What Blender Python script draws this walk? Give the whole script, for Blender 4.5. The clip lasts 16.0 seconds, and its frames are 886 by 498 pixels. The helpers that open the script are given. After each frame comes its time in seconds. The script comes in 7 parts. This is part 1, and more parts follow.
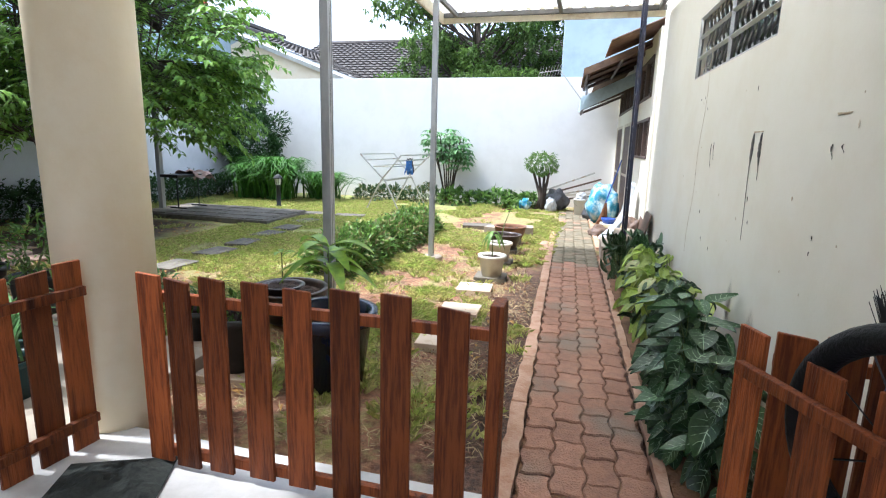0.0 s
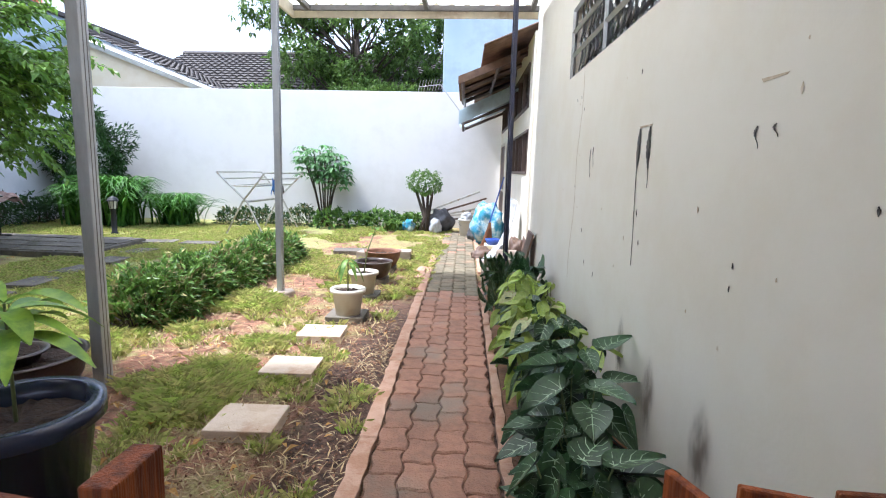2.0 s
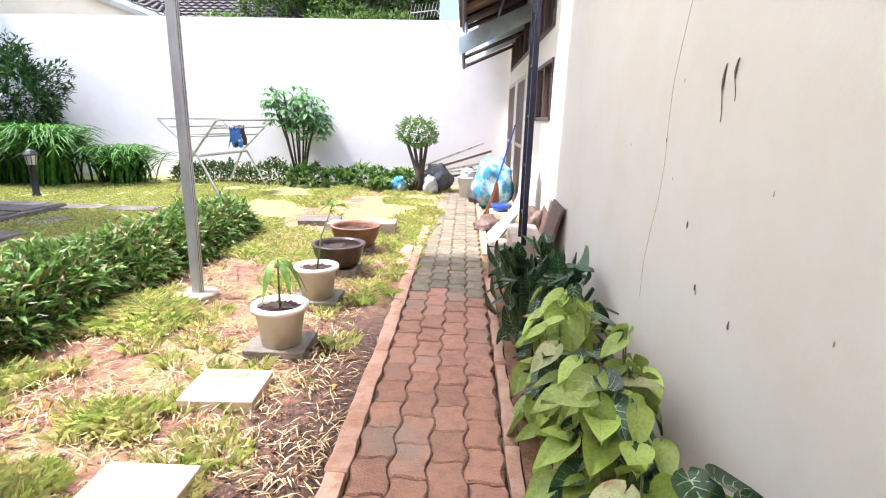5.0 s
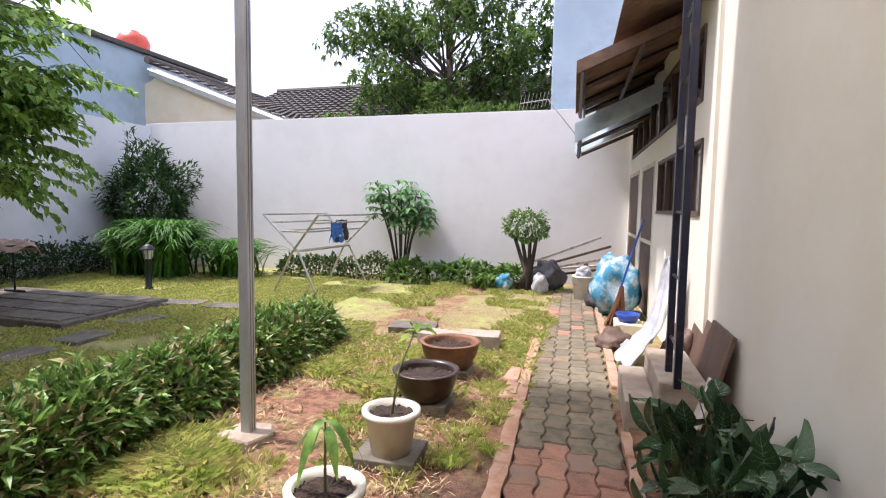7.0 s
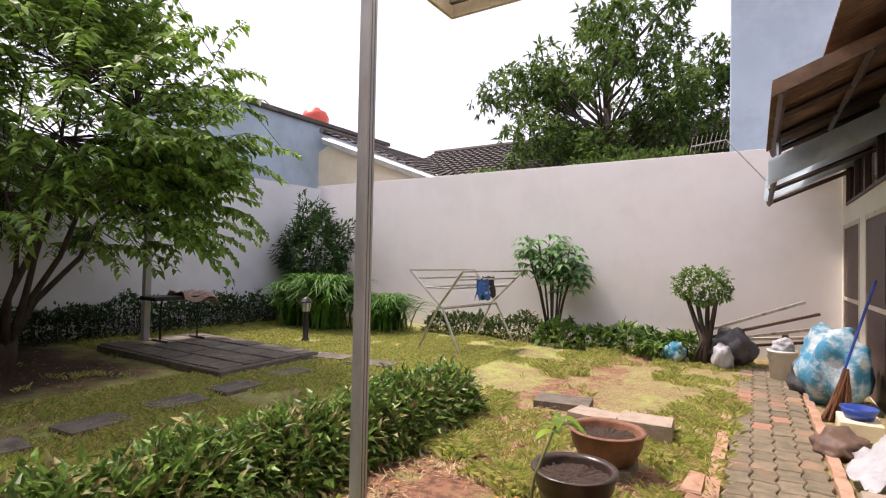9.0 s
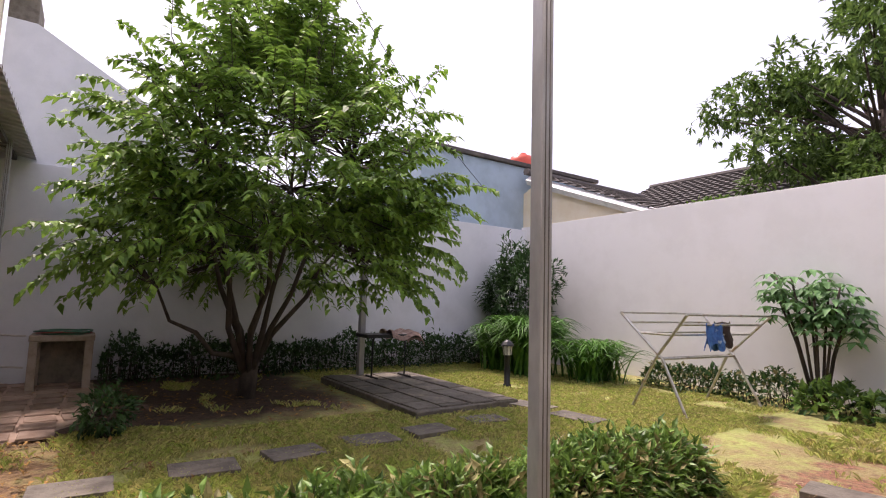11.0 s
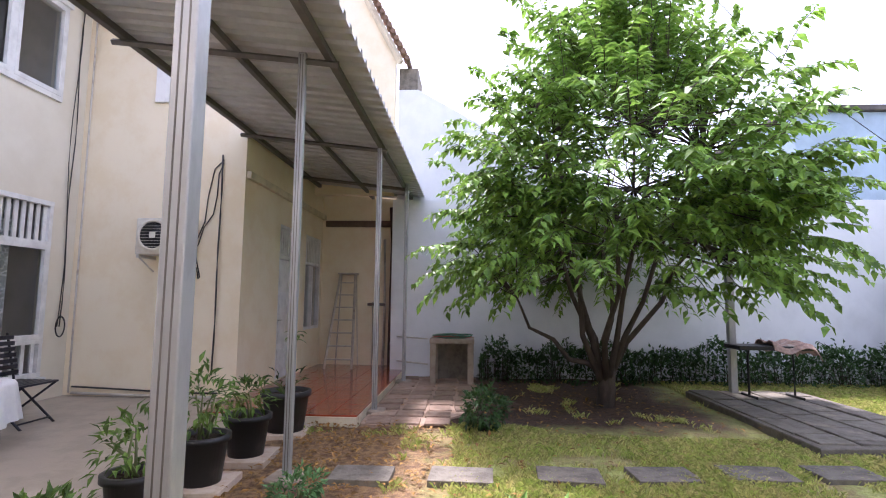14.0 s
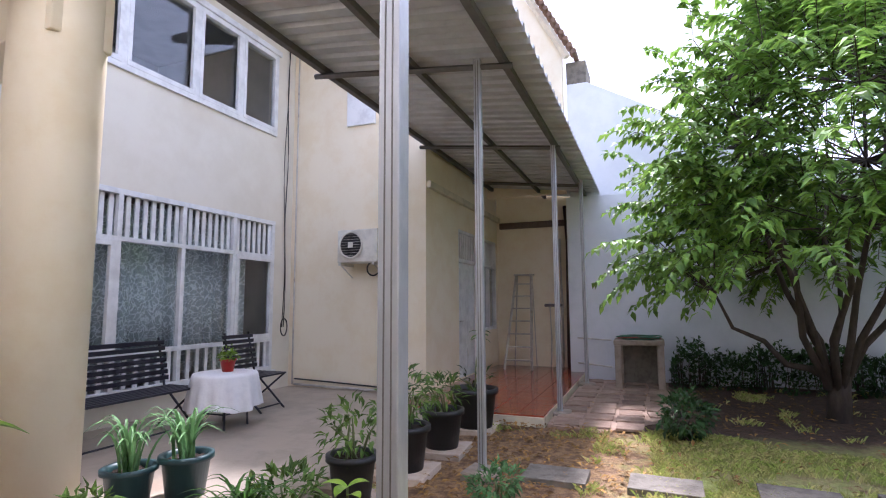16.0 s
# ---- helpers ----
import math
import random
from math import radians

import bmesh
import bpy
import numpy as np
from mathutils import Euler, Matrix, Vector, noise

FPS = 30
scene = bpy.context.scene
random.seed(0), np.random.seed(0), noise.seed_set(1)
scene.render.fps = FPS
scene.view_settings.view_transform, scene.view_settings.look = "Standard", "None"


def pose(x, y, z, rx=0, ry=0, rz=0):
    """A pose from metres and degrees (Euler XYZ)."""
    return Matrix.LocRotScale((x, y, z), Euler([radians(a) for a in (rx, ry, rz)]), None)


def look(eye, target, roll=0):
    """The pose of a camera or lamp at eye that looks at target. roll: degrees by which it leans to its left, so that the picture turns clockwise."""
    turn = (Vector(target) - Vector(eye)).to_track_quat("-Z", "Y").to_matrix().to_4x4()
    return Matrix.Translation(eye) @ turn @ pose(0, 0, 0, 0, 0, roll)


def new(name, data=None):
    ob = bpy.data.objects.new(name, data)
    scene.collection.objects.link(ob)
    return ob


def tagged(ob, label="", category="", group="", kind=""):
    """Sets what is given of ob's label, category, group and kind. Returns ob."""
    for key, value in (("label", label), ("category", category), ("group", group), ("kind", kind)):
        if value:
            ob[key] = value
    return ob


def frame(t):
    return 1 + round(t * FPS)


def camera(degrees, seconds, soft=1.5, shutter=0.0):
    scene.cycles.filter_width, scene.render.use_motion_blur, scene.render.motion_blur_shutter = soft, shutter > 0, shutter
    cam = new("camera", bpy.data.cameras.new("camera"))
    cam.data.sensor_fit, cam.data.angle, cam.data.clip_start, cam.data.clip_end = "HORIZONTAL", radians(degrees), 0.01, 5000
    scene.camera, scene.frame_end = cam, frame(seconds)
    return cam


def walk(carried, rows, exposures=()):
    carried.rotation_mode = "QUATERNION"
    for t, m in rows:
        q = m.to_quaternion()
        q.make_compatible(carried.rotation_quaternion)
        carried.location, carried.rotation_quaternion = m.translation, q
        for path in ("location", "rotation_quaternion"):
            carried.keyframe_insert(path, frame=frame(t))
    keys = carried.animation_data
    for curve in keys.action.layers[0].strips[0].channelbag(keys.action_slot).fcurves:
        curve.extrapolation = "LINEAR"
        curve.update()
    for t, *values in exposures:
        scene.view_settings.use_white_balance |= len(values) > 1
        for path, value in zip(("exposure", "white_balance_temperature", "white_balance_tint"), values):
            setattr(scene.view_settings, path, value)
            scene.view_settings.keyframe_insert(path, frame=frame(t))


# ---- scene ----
cam = camera(80.9, 16.0, 1.1)
PATH = [
    (0, (0.169, 0.499, 1.548), (-0.331, 2.395, 1.157), 1.5),
    (0.5, (0.259, 0.763, 1.563), (-0.049, 2.705, 1.201), 1.0),
    (1, (0.36, 1.025, 1.555), (0.165, 2.987, 1.219), 1.2),
    (1.5, (0.411, 1.289, 1.491), (0.261, 3.259, 1.177), 1.5),
    (2, (0.421, 1.631, 1.436), (0.291, 3.605, 1.139), 1.5),
    (2.5, (0.44, 1.906, 1.422), (0.319, 3.874, 1.088), 1.4),
    (3, (0.459, 2.206, 1.412), (0.343, 4.16, 1.002), 1.5),
    (3.5, (0.447, 2.517, 1.403), (0.335, 4.46, 0.944), 1.4),
    (3.7, (0.429, 2.644, 1.414), (0.324, 4.583, 0.934), 1.6),
    (5.8, (0.347, 3.99, 1.395), (0.166, 5.922, 0.911), 1.3),
    (6, (0.34, 4.082, 1.394), (0.102, 6.018, 0.953), 1.2),
    (6.5, (0.292, 4.337, 1.432), (-0.115, 6.268, 1.108), 1.1),
    (7, (0.216, 4.546, 1.458), (-0.32, 6.466, 1.298), 0.9),
    (7.5, (0.164, 4.696, 1.459), (-0.47, 6.591, 1.377), 0.9),
    (8, (0.136, 4.848, 1.476), (-0.612, 6.702, 1.433), 0.8),
    (8.2, (0.153, 4.904, 1.484), (-0.661, 6.73, 1.455), 0.7),
    (10.3, (-0.154, 5.554, 1.387), (-1.609, 6.915, 1.564), 1.9),
    (10.5, (-0.178, 5.617, 1.39), (-1.686, 6.917, 1.576), 1.6),
    (11, (-0.189, 5.668, 1.365), (-1.836, 6.784, 1.569), 1.7),
    (11.5, (-0.239, 5.728, 1.398), (-2.003, 6.648, 1.597), 1.5),
    (12, (-0.297, 5.765, 1.384), (-2.166, 6.448, 1.586), 1.4),
    (12.5, (-0.336, 5.787, 1.349), (-2.274, 6.236, 1.559), 1.2),
    (13, (-0.381, 5.775, 1.383), (-2.356, 6.014, 1.584), 1.0),
    (13.5, (-0.377, 5.763, 1.364), (-2.366, 5.827, 1.569), 0.8),
    (14, (-0.4, 5.749, 1.382), (-2.387, 5.641, 1.581), 0.6),
    (14.5, (-0.395, 5.707, 1.352), (-2.366, 5.438, 1.558), 0.4),
    (15, (-0.409, 5.708, 1.35), (-2.348, 5.265, 1.556), 0.5),
    (15.5, (-0.394, 5.655, 1.321), (-2.293, 5.066, 1.536), -0.2),
    (16, (-0.398, 5.636, 1.342), (-2.247, 4.903, 1.551), -0.3),
]
EXPOSURES = [(0.0, 1.66, 5550, 10), (1.0, 1.48, 5500, 11), (2.0, 1.6, 5500, 14), (3.5, 2.08, 5550, 20), (6.0, 1.72, 5950, 21), (7.0, 1.12, 6100, 22), (8.2, 0.85, 6700, 24), (10.3, 0.78, 6900, 30), (11.5, 0.84, 6500, 29), (12.2, 1.08, 6200, 28), (13.2, 1.55, 5950, 27), (14.5, 1.84, 5800, 27), (16.0, 1.68, 5600, 26)]
walk(cam, [(t, look(eye, target, roll)) for t, eye, target, roll in PATH], EXPOSURES)

# ---- sky and sun ----
SUN_ELEVATION, SUN_BEARING = radians(62), radians(261)
world = bpy.data.worlds.new("world")
scene.world = world
world.use_nodes = True
wn, wl = world.node_tree.nodes, world.node_tree.links
sky = wn.new("ShaderNodeTexSky")
sky.sky_type = "NISHITA"
sky.sun_disc = False
sky.sun_elevation, sky.sun_rotation = SUN_ELEVATION, SUN_BEARING
sky.air_density, sky.dust_density, sky.ozone_density = 1.0, 6.0, 1.0
haze = wn.new("ShaderNodeMix")
haze.data_type = "RGBA"
haze.inputs[0].default_value = 0.6
haze.inputs[7].default_value = (8.6, 9.3, 10.6, 1)
wl.new(sky.outputs[0], haze.inputs[6])
wl.new(haze.outputs[2], wn["Background"].inputs[0])
wn["Background"].inputs[1].default_value = 0.10
sun_data = bpy.data.lights.new("sun", "SUN")
sun_data.energy, sun_data.angle, sun_data.color = 3.0, radians(5), (1.0, 0.95, 0.86)
sun = new("sun", sun_data)
sun.matrix_basis = look((0, 0, 30), Vector((0, 0, 30)) - Vector((math.sin(SUN_BEARING) * math.cos(SUN_ELEVATION), math.cos(SUN_BEARING) * math.cos(SUN_ELEVATION), math.sin(SUN_ELEVATION))))

# ---- building helpers ----
def part(name, bm, mat, parent=None, label=""):
    """One mesh object from a bmesh, under a thing or a part."""
    me = bpy.data.meshes.new(name)
    bm.to_mesh(me)
    bm.free()
    ob = new(name, me)
    for m in (mat if isinstance(mat, (list, tuple)) else [mat]):
        me.materials.append(m)
    if parent is not None:
        ob.parent = parent
    if label:
        ob["label"] = label
    return ob


def raw(name, verts, faces, mat, parent=None, label="", smooth=False):
    """One mesh object from lists of corners and faces."""
    me = bpy.data.meshes.new(name)
    me.from_pydata([tuple(v) for v in verts], [], [tuple(f) for f in faces])
    for m in (mat if isinstance(mat, (list, tuple)) else [mat]):
        me.materials.append(m)
    if smooth:
        me.polygons.foreach_set("use_smooth", [True] * len(me.polygons))
    ob = new(name, me)
    if parent is not None:
        ob.parent = parent
    if label:
        ob["label"] = label
    return ob


def thing(name, x, y, z, label, category, group="", rz=0.0, kind=""):
    """An empty at a thing's base."""
    ob = new(name)
    ob.matrix_basis = pose(x, y, z, 0, 0, rz)
    return tagged(ob, label, category, group, kind)


def box(bm, x0, x1, y0, y1, z0, z1, bevel=0.0, m=None):
    """A box added to bm, its edges bevelled."""
    got = bmesh.ops.create_cube(bm, size=1.0, matrix=Matrix.Translation(((x0 + x1) / 2, (y0 + y1) / 2, (z0 + z1) / 2)) @ Matrix.Diagonal((x1 - x0, y1 - y0, z1 - z0, 1)))
    vs = got["verts"]
    if bevel:
        es = list({e for v in vs for e in v.link_edges})
        out = bmesh.ops.bevel(bm, geom=es, offset=bevel, segments=2, profile=0.5, affect="EDGES")
        vs = list({v for f in out["faces"] for v in f.verts} | {v for v in vs if v.is_valid})
    if m is not None:
        bmesh.ops.transform(bm, matrix=m, verts=vs)
    return vs


def boxed(x0, x1, y0, y1, z0, z1, bevel=0.0, m=None):
    bm = bmesh.new()
    box(bm, x0, x1, y0, y1, z0, z1, bevel, m)
    return bm


def rod(bm, a, b, r0, r1=None, n=8, caps=True):
    """A tapered rod from a to b."""
    a, b = Vector(a), Vector(b)
    r1 = r0 if r1 is None else r1
    m = Matrix.Translation((a + b) / 2) @ (b - a).to_track_quat("Z", "Y").to_matrix().to_4x4()
    bmesh.ops.create_cone(bm, cap_ends=caps, segments=n, radius1=r0, radius2=r1, depth=(b - a).length, matrix=m)


def rods(pairs, r, n=8):
    bm = bmesh.new()
    for a, b in pairs:
        rod(bm, a, b, r, r, n)
    return bm


def tube(points, r, n=6, r1=None):
    """A tube along a line of points."""
    bm = bmesh.new()
    pts = [Vector(p) for p in points]
    r1 = r if r1 is None else r1
    rings = []
    for i, p in enumerate(pts):
        d = (pts[min(i + 1, len(pts) - 1)] - pts[max(i - 1, 0)]).normalized()
        q = d.to_track_quat("Z", "Y")
        rr = r + (r1 - r) * i / max(1, len(pts) - 1)
        rings.append([bm.verts.new(p + q @ Vector((rr * math.cos(2 * math.pi * k / n), rr * math.sin(2 * math.pi * k / n), 0))) for k in range(n)])
    for i in range(len(rings) - 1):
        for k in range(n):
            f = bm.faces.new((rings[i][k], rings[i][(k + 1) % n], rings[i + 1][(k + 1) % n], rings[i + 1][k]))
            f.smooth = True
    bm.faces.new(rings[0][::-1])
    bm.faces.new(rings[-1])
    return bm


def lathe(profile, n=32, smooth=True):
    """A turned body from (radius, height) pairs."""
    bm = bmesh.new()
    rings = []
    for r, z in profile:
        rings.append([bm.verts.new((r * math.cos(2 * math.pi * k / n), r * math.sin(2 * math.pi * k / n), z)) for k in range(n)])
    for i in range(len(rings) - 1):
        for k in range(n):
            f = bm.faces.new((rings[i][k], rings[i][(k + 1) % n], rings[i + 1][(k + 1) % n], rings[i + 1][k]))
            f.smooth = smooth
    bm.faces.new(rings[0][::-1])
    bm.faces.new(rings[-1])
    return bm


def prism(outline, z0, z1, cap=0.0):
    """A flat body from an outline in plan; cap draws its upper edge in."""
    bm = bmesh.new()
    n = len(outline)
    cx, cy = sum(p[0] for p in outline) / n, sum(p[1] for p in outline) / n
    low = [bm.verts.new((x, y, z0)) for x, y in outline]
    levels = [low]
    if cap:
        levels.append([bm.verts.new((x, y, z1 - cap)) for x, y in outline])
    k = 1 - (cap * 1.2 / max(1e-6, max(math.hypot(x - cx, y - cy) for x, y in outline)) if cap else 0)
    levels.append([bm.verts.new((cx + (x - cx) * k, cy + (y - cy) * k, z1)) for x, y in outline])
    for a, b in zip(levels, levels[1:]):
        for i in range(n):
            bm.faces.new((a[i], a[(i + 1) % n], b[(i + 1) % n], b[i]))
    bm.faces.new(levels[-1])
    return bm


def wall_with_holes(u0, u1, z0, z1, holes, place):
    """A wall slab with openings (ua, ub, za, zb); place(u, d, z) gives the world point, d from 0 at the face to 1 at the back."""
    us = sorted({u0, u1, *[h[0] for h in holes], *[h[1] for h in holes]})
    zs = sorted({z0, z1, *[h[2] for h in holes], *[h[3] for h in holes]})
    bm = bmesh.new()
    keep = {}
    grid = {}

    def vert(i, j, d):
        if (i, j, d) not in grid:
            grid[i, j, d] = bm.verts.new(place(us[i], d, zs[j]))
        return grid[i, j, d]

    for i in range(len(us) - 1):
        for j in range(len(zs) - 1):
            cu, cz = (us[i] + us[i + 1]) / 2, (zs[j] + zs[j + 1]) / 2
            keep[i, j] = not any(h[0] < cu < h[1] and h[2] < cz < h[3] for h in holes)
    for (i, j), k in keep.items():
        if not k:
            continue
        for d in (0, 1):
            q = [vert(i, j, d), vert(i + 1, j, d), vert(i + 1, j + 1, d), vert(i, j + 1, d)]
            bm.faces.new(q if d == 0 else q[::-1])
        for di, dj, e in ((-1, 0, ((i, j), (i, j + 1))), (1, 0, ((i + 1, j), (i + 1, j + 1))), (0, -1, ((i, j), (i + 1, j))), (0, 1, ((i, j + 1), (i + 1, j + 1)))):
            if not keep.get((i + di, j + dj), False):
                (a, b), (c, d2) = e
                bm.faces.new((vert(a, b, 0), vert(c, d2, 0), vert(c, d2, 1), vert(a, b, 1)))
    bmesh.ops.recalc_face_normals(bm, faces=bm.faces)
    return bm

# ---- materials ----
def material(name, color, rough=0.7, metal=0.0, second=None, scale=6.0, detail=8.0, mix=(0.4, 0.65), bump=0.15, bump_scale=40.0, coat=0.0, stain=None, stain_scale=1.2, stain_mix=(0.55, 0.75), random_amount=0.0, stretch=(1, 1, 1), island=False, transmit=0.0, world_space=False, gloss=0.5):
    """A surface with two scales of colour variation, fine relief and, if given, larger stains."""
    mat = bpy.data.materials.new(name)
    mat.use_nodes = True
    nt = mat.node_tree
    nodes, links = nt.nodes, nt.links
    bsdf = nodes["Principled BSDF"]
    bsdf.inputs["Roughness"].default_value = rough
    bsdf.inputs["Metallic"].default_value = metal
    bsdf.inputs["Specular IOR Level"].default_value = gloss
    bsdf.inputs["Coat Weight"].default_value = coat
    coord = nodes.new("ShaderNodeTexCoord")
    mapping = nodes.new("ShaderNodeMapping")
    mapping.inputs["Scale"].default_value = stretch
    links.new(nodes.new("ShaderNodeNewGeometry").outputs["Position"] if world_space else coord.outputs["Object"], mapping.inputs["Vector"])
    second = second or tuple(c * 0.82 for c in color)

    def ramp_mix(fac, lo, hi, a, b):
        rng = nodes.new("ShaderNodeMapRange")
        rng.interpolation_type = "SMOOTHSTEP"
        rng.inputs["From Min"].default_value, rng.inputs["From Max"].default_value = lo, hi
        links.new(fac, rng.inputs["Value"])
        mx = nodes.new("ShaderNodeMix")
        mx.data_type = "RGBA"
        links.new(rng.outputs[0], mx.inputs[0])
        for socket, value in ((6, a), (7, b)):
            if isinstance(value, tuple):
                mx.inputs[socket].default_value = (*value, 1)
            else:
                links.new(value, mx.inputs[socket])
        return mx.outputs[2]

    n1 = nodes.new("ShaderNodeTexNoise")
    n1.inputs["Scale"].default_value, n1.inputs["Detail"].default_value, n1.inputs["Roughness"].default_value = scale, detail, 0.65
    links.new(mapping.outputs[0], n1.inputs["Vector"])
    col = ramp_mix(n1.outputs["Fac"], mix[0], mix[1], tuple(color), tuple(second))
    if stain:
        n2 = nodes.new("ShaderNodeTexNoise")
        n2.inputs["Scale"].default_value, n2.inputs["Detail"].default_value = stain_scale, 5.0
        links.new(mapping.outputs[0], n2.inputs["Vector"])
        col = ramp_mix(n2.outputs["Fac"], stain_mix[0], stain_mix[1], col, tuple(stain))
    if random_amount:
        hsv = nodes.new("ShaderNodeHueSaturation")
        rng = nodes.new("ShaderNodeMapRange")
        rng.inputs["To Min"].default_value, rng.inputs["To Max"].default_value = 1 - random_amount, 1 + random_amount
        if island:
            src = nodes.new("ShaderNodeNewGeometry").outputs["Random Per Island"]
        else:
            src = nodes.new("ShaderNodeObjectInfo").outputs["Random"]
        links.new(src, rng.inputs["Value"])
        links.new(rng.outputs[0], hsv.inputs["Value"])
        links.new(col, hsv.inputs["Color"])
        col = hsv.outputs[0]
    links.new(col, bsdf.inputs["Base Color"])
    if bump:
        n3 = nodes.new("ShaderNodeTexNoise")
        n3.inputs["Scale"].default_value, n3.inputs["Detail"].default_value = bump_scale, 6.0
        links.new(mapping.outputs[0], n3.inputs["Vector"])
        bp = nodes.new("ShaderNodeBump")
        bp.inputs["Strength"].default_value, bp.inputs["Distance"].default_value = bump, 0.02
        links.new(n3.outputs["Fac"], bp.inputs["Height"])
        links.new(bp.outputs[0], bsdf.inputs["Normal"])
    if transmit:
        tr = nodes.new("ShaderNodeBsdfTranslucent")
        links.new(col, tr.inputs["Color"])
        ms = nodes.new("ShaderNodeMixShader")
        ms.inputs[0].default_value = transmit
        links.new(bsdf.outputs[0], ms.inputs[1])
        links.new(tr.outputs[0], ms.inputs[2])
        links.new(ms.outputs[0], nodes["Material Output"].inputs["Surface"])
    return mat


M_WALL = material("cream_wall_paint", (0.82, 0.73, 0.55), 0.85, second=(0.78, 0.67, 0.47), scale=2.5, bump=0.035, bump_scale=60, stain=(0.70, 0.57, 0.37), stain_scale=0.7, stain_mix=(0.58, 0.8))
M_SIDE_WALL = material("pale_wall_paint", (0.72, 0.685, 0.60), 0.8, second=(0.69, 0.645, 0.545), scale=1.6, bump=0.04, bump_scale=55, stain=(0.63, 0.56, 0.43), stain_scale=0.6, stain_mix=(0.58, 0.8))
M_WHITE_WALL = material("white_wall_paint", (0.80, 0.775, 0.75), 0.85, second=(0.76, 0.735, 0.705), scale=1.5, bump=0.05, bump_scale=50, stain=(0.69, 0.655, 0.61), stain_scale=0.6, stain_mix=(0.58, 0.8))
M_GREY_WALL = material("grey_render", (0.74, 0.745, 0.77), 0.9, second=(0.68, 0.69, 0.71), scale=1.8, bump=0.06, bump_scale=40, stain=(0.50, 0.50, 0.50), stain_scale=0.6, stain_mix=(0.6, 0.85))
M_HOUSE_WALL = material("pale_cream_paint", (0.74, 0.69, 0.57), 0.85, second=(0.70, 0.645, 0.52), scale=2.0, bump=0.04, bump_scale=60, stain=(0.64, 0.57, 0.44), stain_scale=0.7, stain_mix=(0.58, 0.8))
M_BLUE_WALL = material("pale_blue_paint", (0.42, 0.53, 0.62), 0.85, scale=1.2, bump=0.08, stain=(0.36, 0.47, 0.57), stain_scale=0.5)
M_SOIL = material("lawn_soil", (0.23, 0.12, 0.06), 0.95, second=(0.13, 0.065, 0.035), scale=7, bump=0.8, bump_scale=60, stain=(0.10, 0.055, 0.03), stain_scale=1.1)
M_CONCRETE = material("concrete", (0.36, 0.30, 0.24), 0.9, second=(0.28, 0.225, 0.175), scale=9, bump=0.3, bump_scale=70, stain=(0.26, 0.20, 0.15), stain_scale=2.5)
M_PAVER = material("red_paver", (0.35, 0.185, 0.12), 0.9, second=(0.27, 0.145, 0.098), scale=14, bump=0.6, bump_scale=90, stain=(0.24, 0.185, 0.14), stain_scale=1.7, stain_mix=(0.5, 0.7), random_amount=0.16, world_space=True)
M_PAVER_MOSS = material("mossy_paver", (0.20, 0.165, 0.11), 0.95, second=(0.13, 0.115, 0.075), scale=9, bump=0.6, bump_scale=90, stain=(0.29, 0.19, 0.12), stain_scale=1.3, stain_mix=(0.54, 0.7), random_amount=0.15, world_space=True)
M_KERB = material("kerb_concrete", (0.42, 0.27, 0.19), 0.9, second=(0.33, 0.18, 0.11), scale=8, bump=0.35, bump_scale=70, stain=(0.30, 0.17, 0.10), stain_scale=2.0)
M_SLAB = material("beige_slab", (0.56, 0.46, 0.36), 0.85, second=(0.48, 0.37, 0.27), scale=8, bump=0.2, bump_scale=80, stain=(0.38, 0.24, 0.15), stain_scale=4, random_amount=0.1)
M_STEEL = material("galvanised_steel", (0.42, 0.43, 0.44), 0.38, 0.5, second=(0.35, 0.36, 0.37), scale=12, bump=0.06, stain=(0.36, 0.34, 0.32), stain_scale=5, stretch=(1, 1, 0.3))
M_SHEET = material("zinc_sheet", (0.55, 0.56, 0.57), 0.5, 0.35, second=(0.47, 0.48, 0.49), scale=4, bump=0.06, stain=(0.42, 0.38, 0.33), stain_scale=1.5)
M_STEEL_DARK = material("dark_steel", (0.16, 0.15, 0.14), 0.6, 0.4, scale=10, bump=0.05)
M_CREAM_TRIM = material("cream_board", (0.70, 0.62, 0.45), 0.7, scale=4, bump=0.08, stain=(0.35, 0.22, 0.12), stain_scale=3)
M_SHEET_CLEAR = material("translucent_roof_sheet", (0.93, 0.92, 0.88), 0.45, second=(0.88, 0.87, 0.83), scale=4, bump=0.05, stain=(0.70, 0.66, 0.58), stain_scale=1.5, transmit=0.94)
M_WOOD = material("red_stained_wood", (0.25, 0.068, 0.018), 0.55, second=(0.10, 0.024, 0.009), scale=7, bump=0.35, bump_scale=30, stretch=(7, 7, 0.5), random_amount=0.5, stain=(0.05, 0.014, 0.008), stain_scale=2.0, stain_mix=(0.56, 0.74), gloss=0.22)
M_TILE = material("white_floor_tile", (0.52, 0.51, 0.50), 0.25, second=(0.45, 0.44, 0.43), scale=5, bump=0.03)
M_TERRACE = material("beige_terrace_tile", (0.40, 0.34, 0.27), 0.45, second=(0.33, 0.28, 0.22), scale=4, bump=0.08, stain=(0.33, 0.25, 0.18), stain_scale=1.4)

# ---- plan ----
def lean(y):
    """How far the right-hand side drifts inwards along the path."""
    return -0.028 * (y - 4.5)


PATH_LEFT, PATH_RIGHT, PATH_START, PATH_END = -0.075, 0.545, 2.55, 14.0
FAR_Y, LEFT_X, WALL_TOP, END_X = 15.0, -10.14, 3.38, -10.8

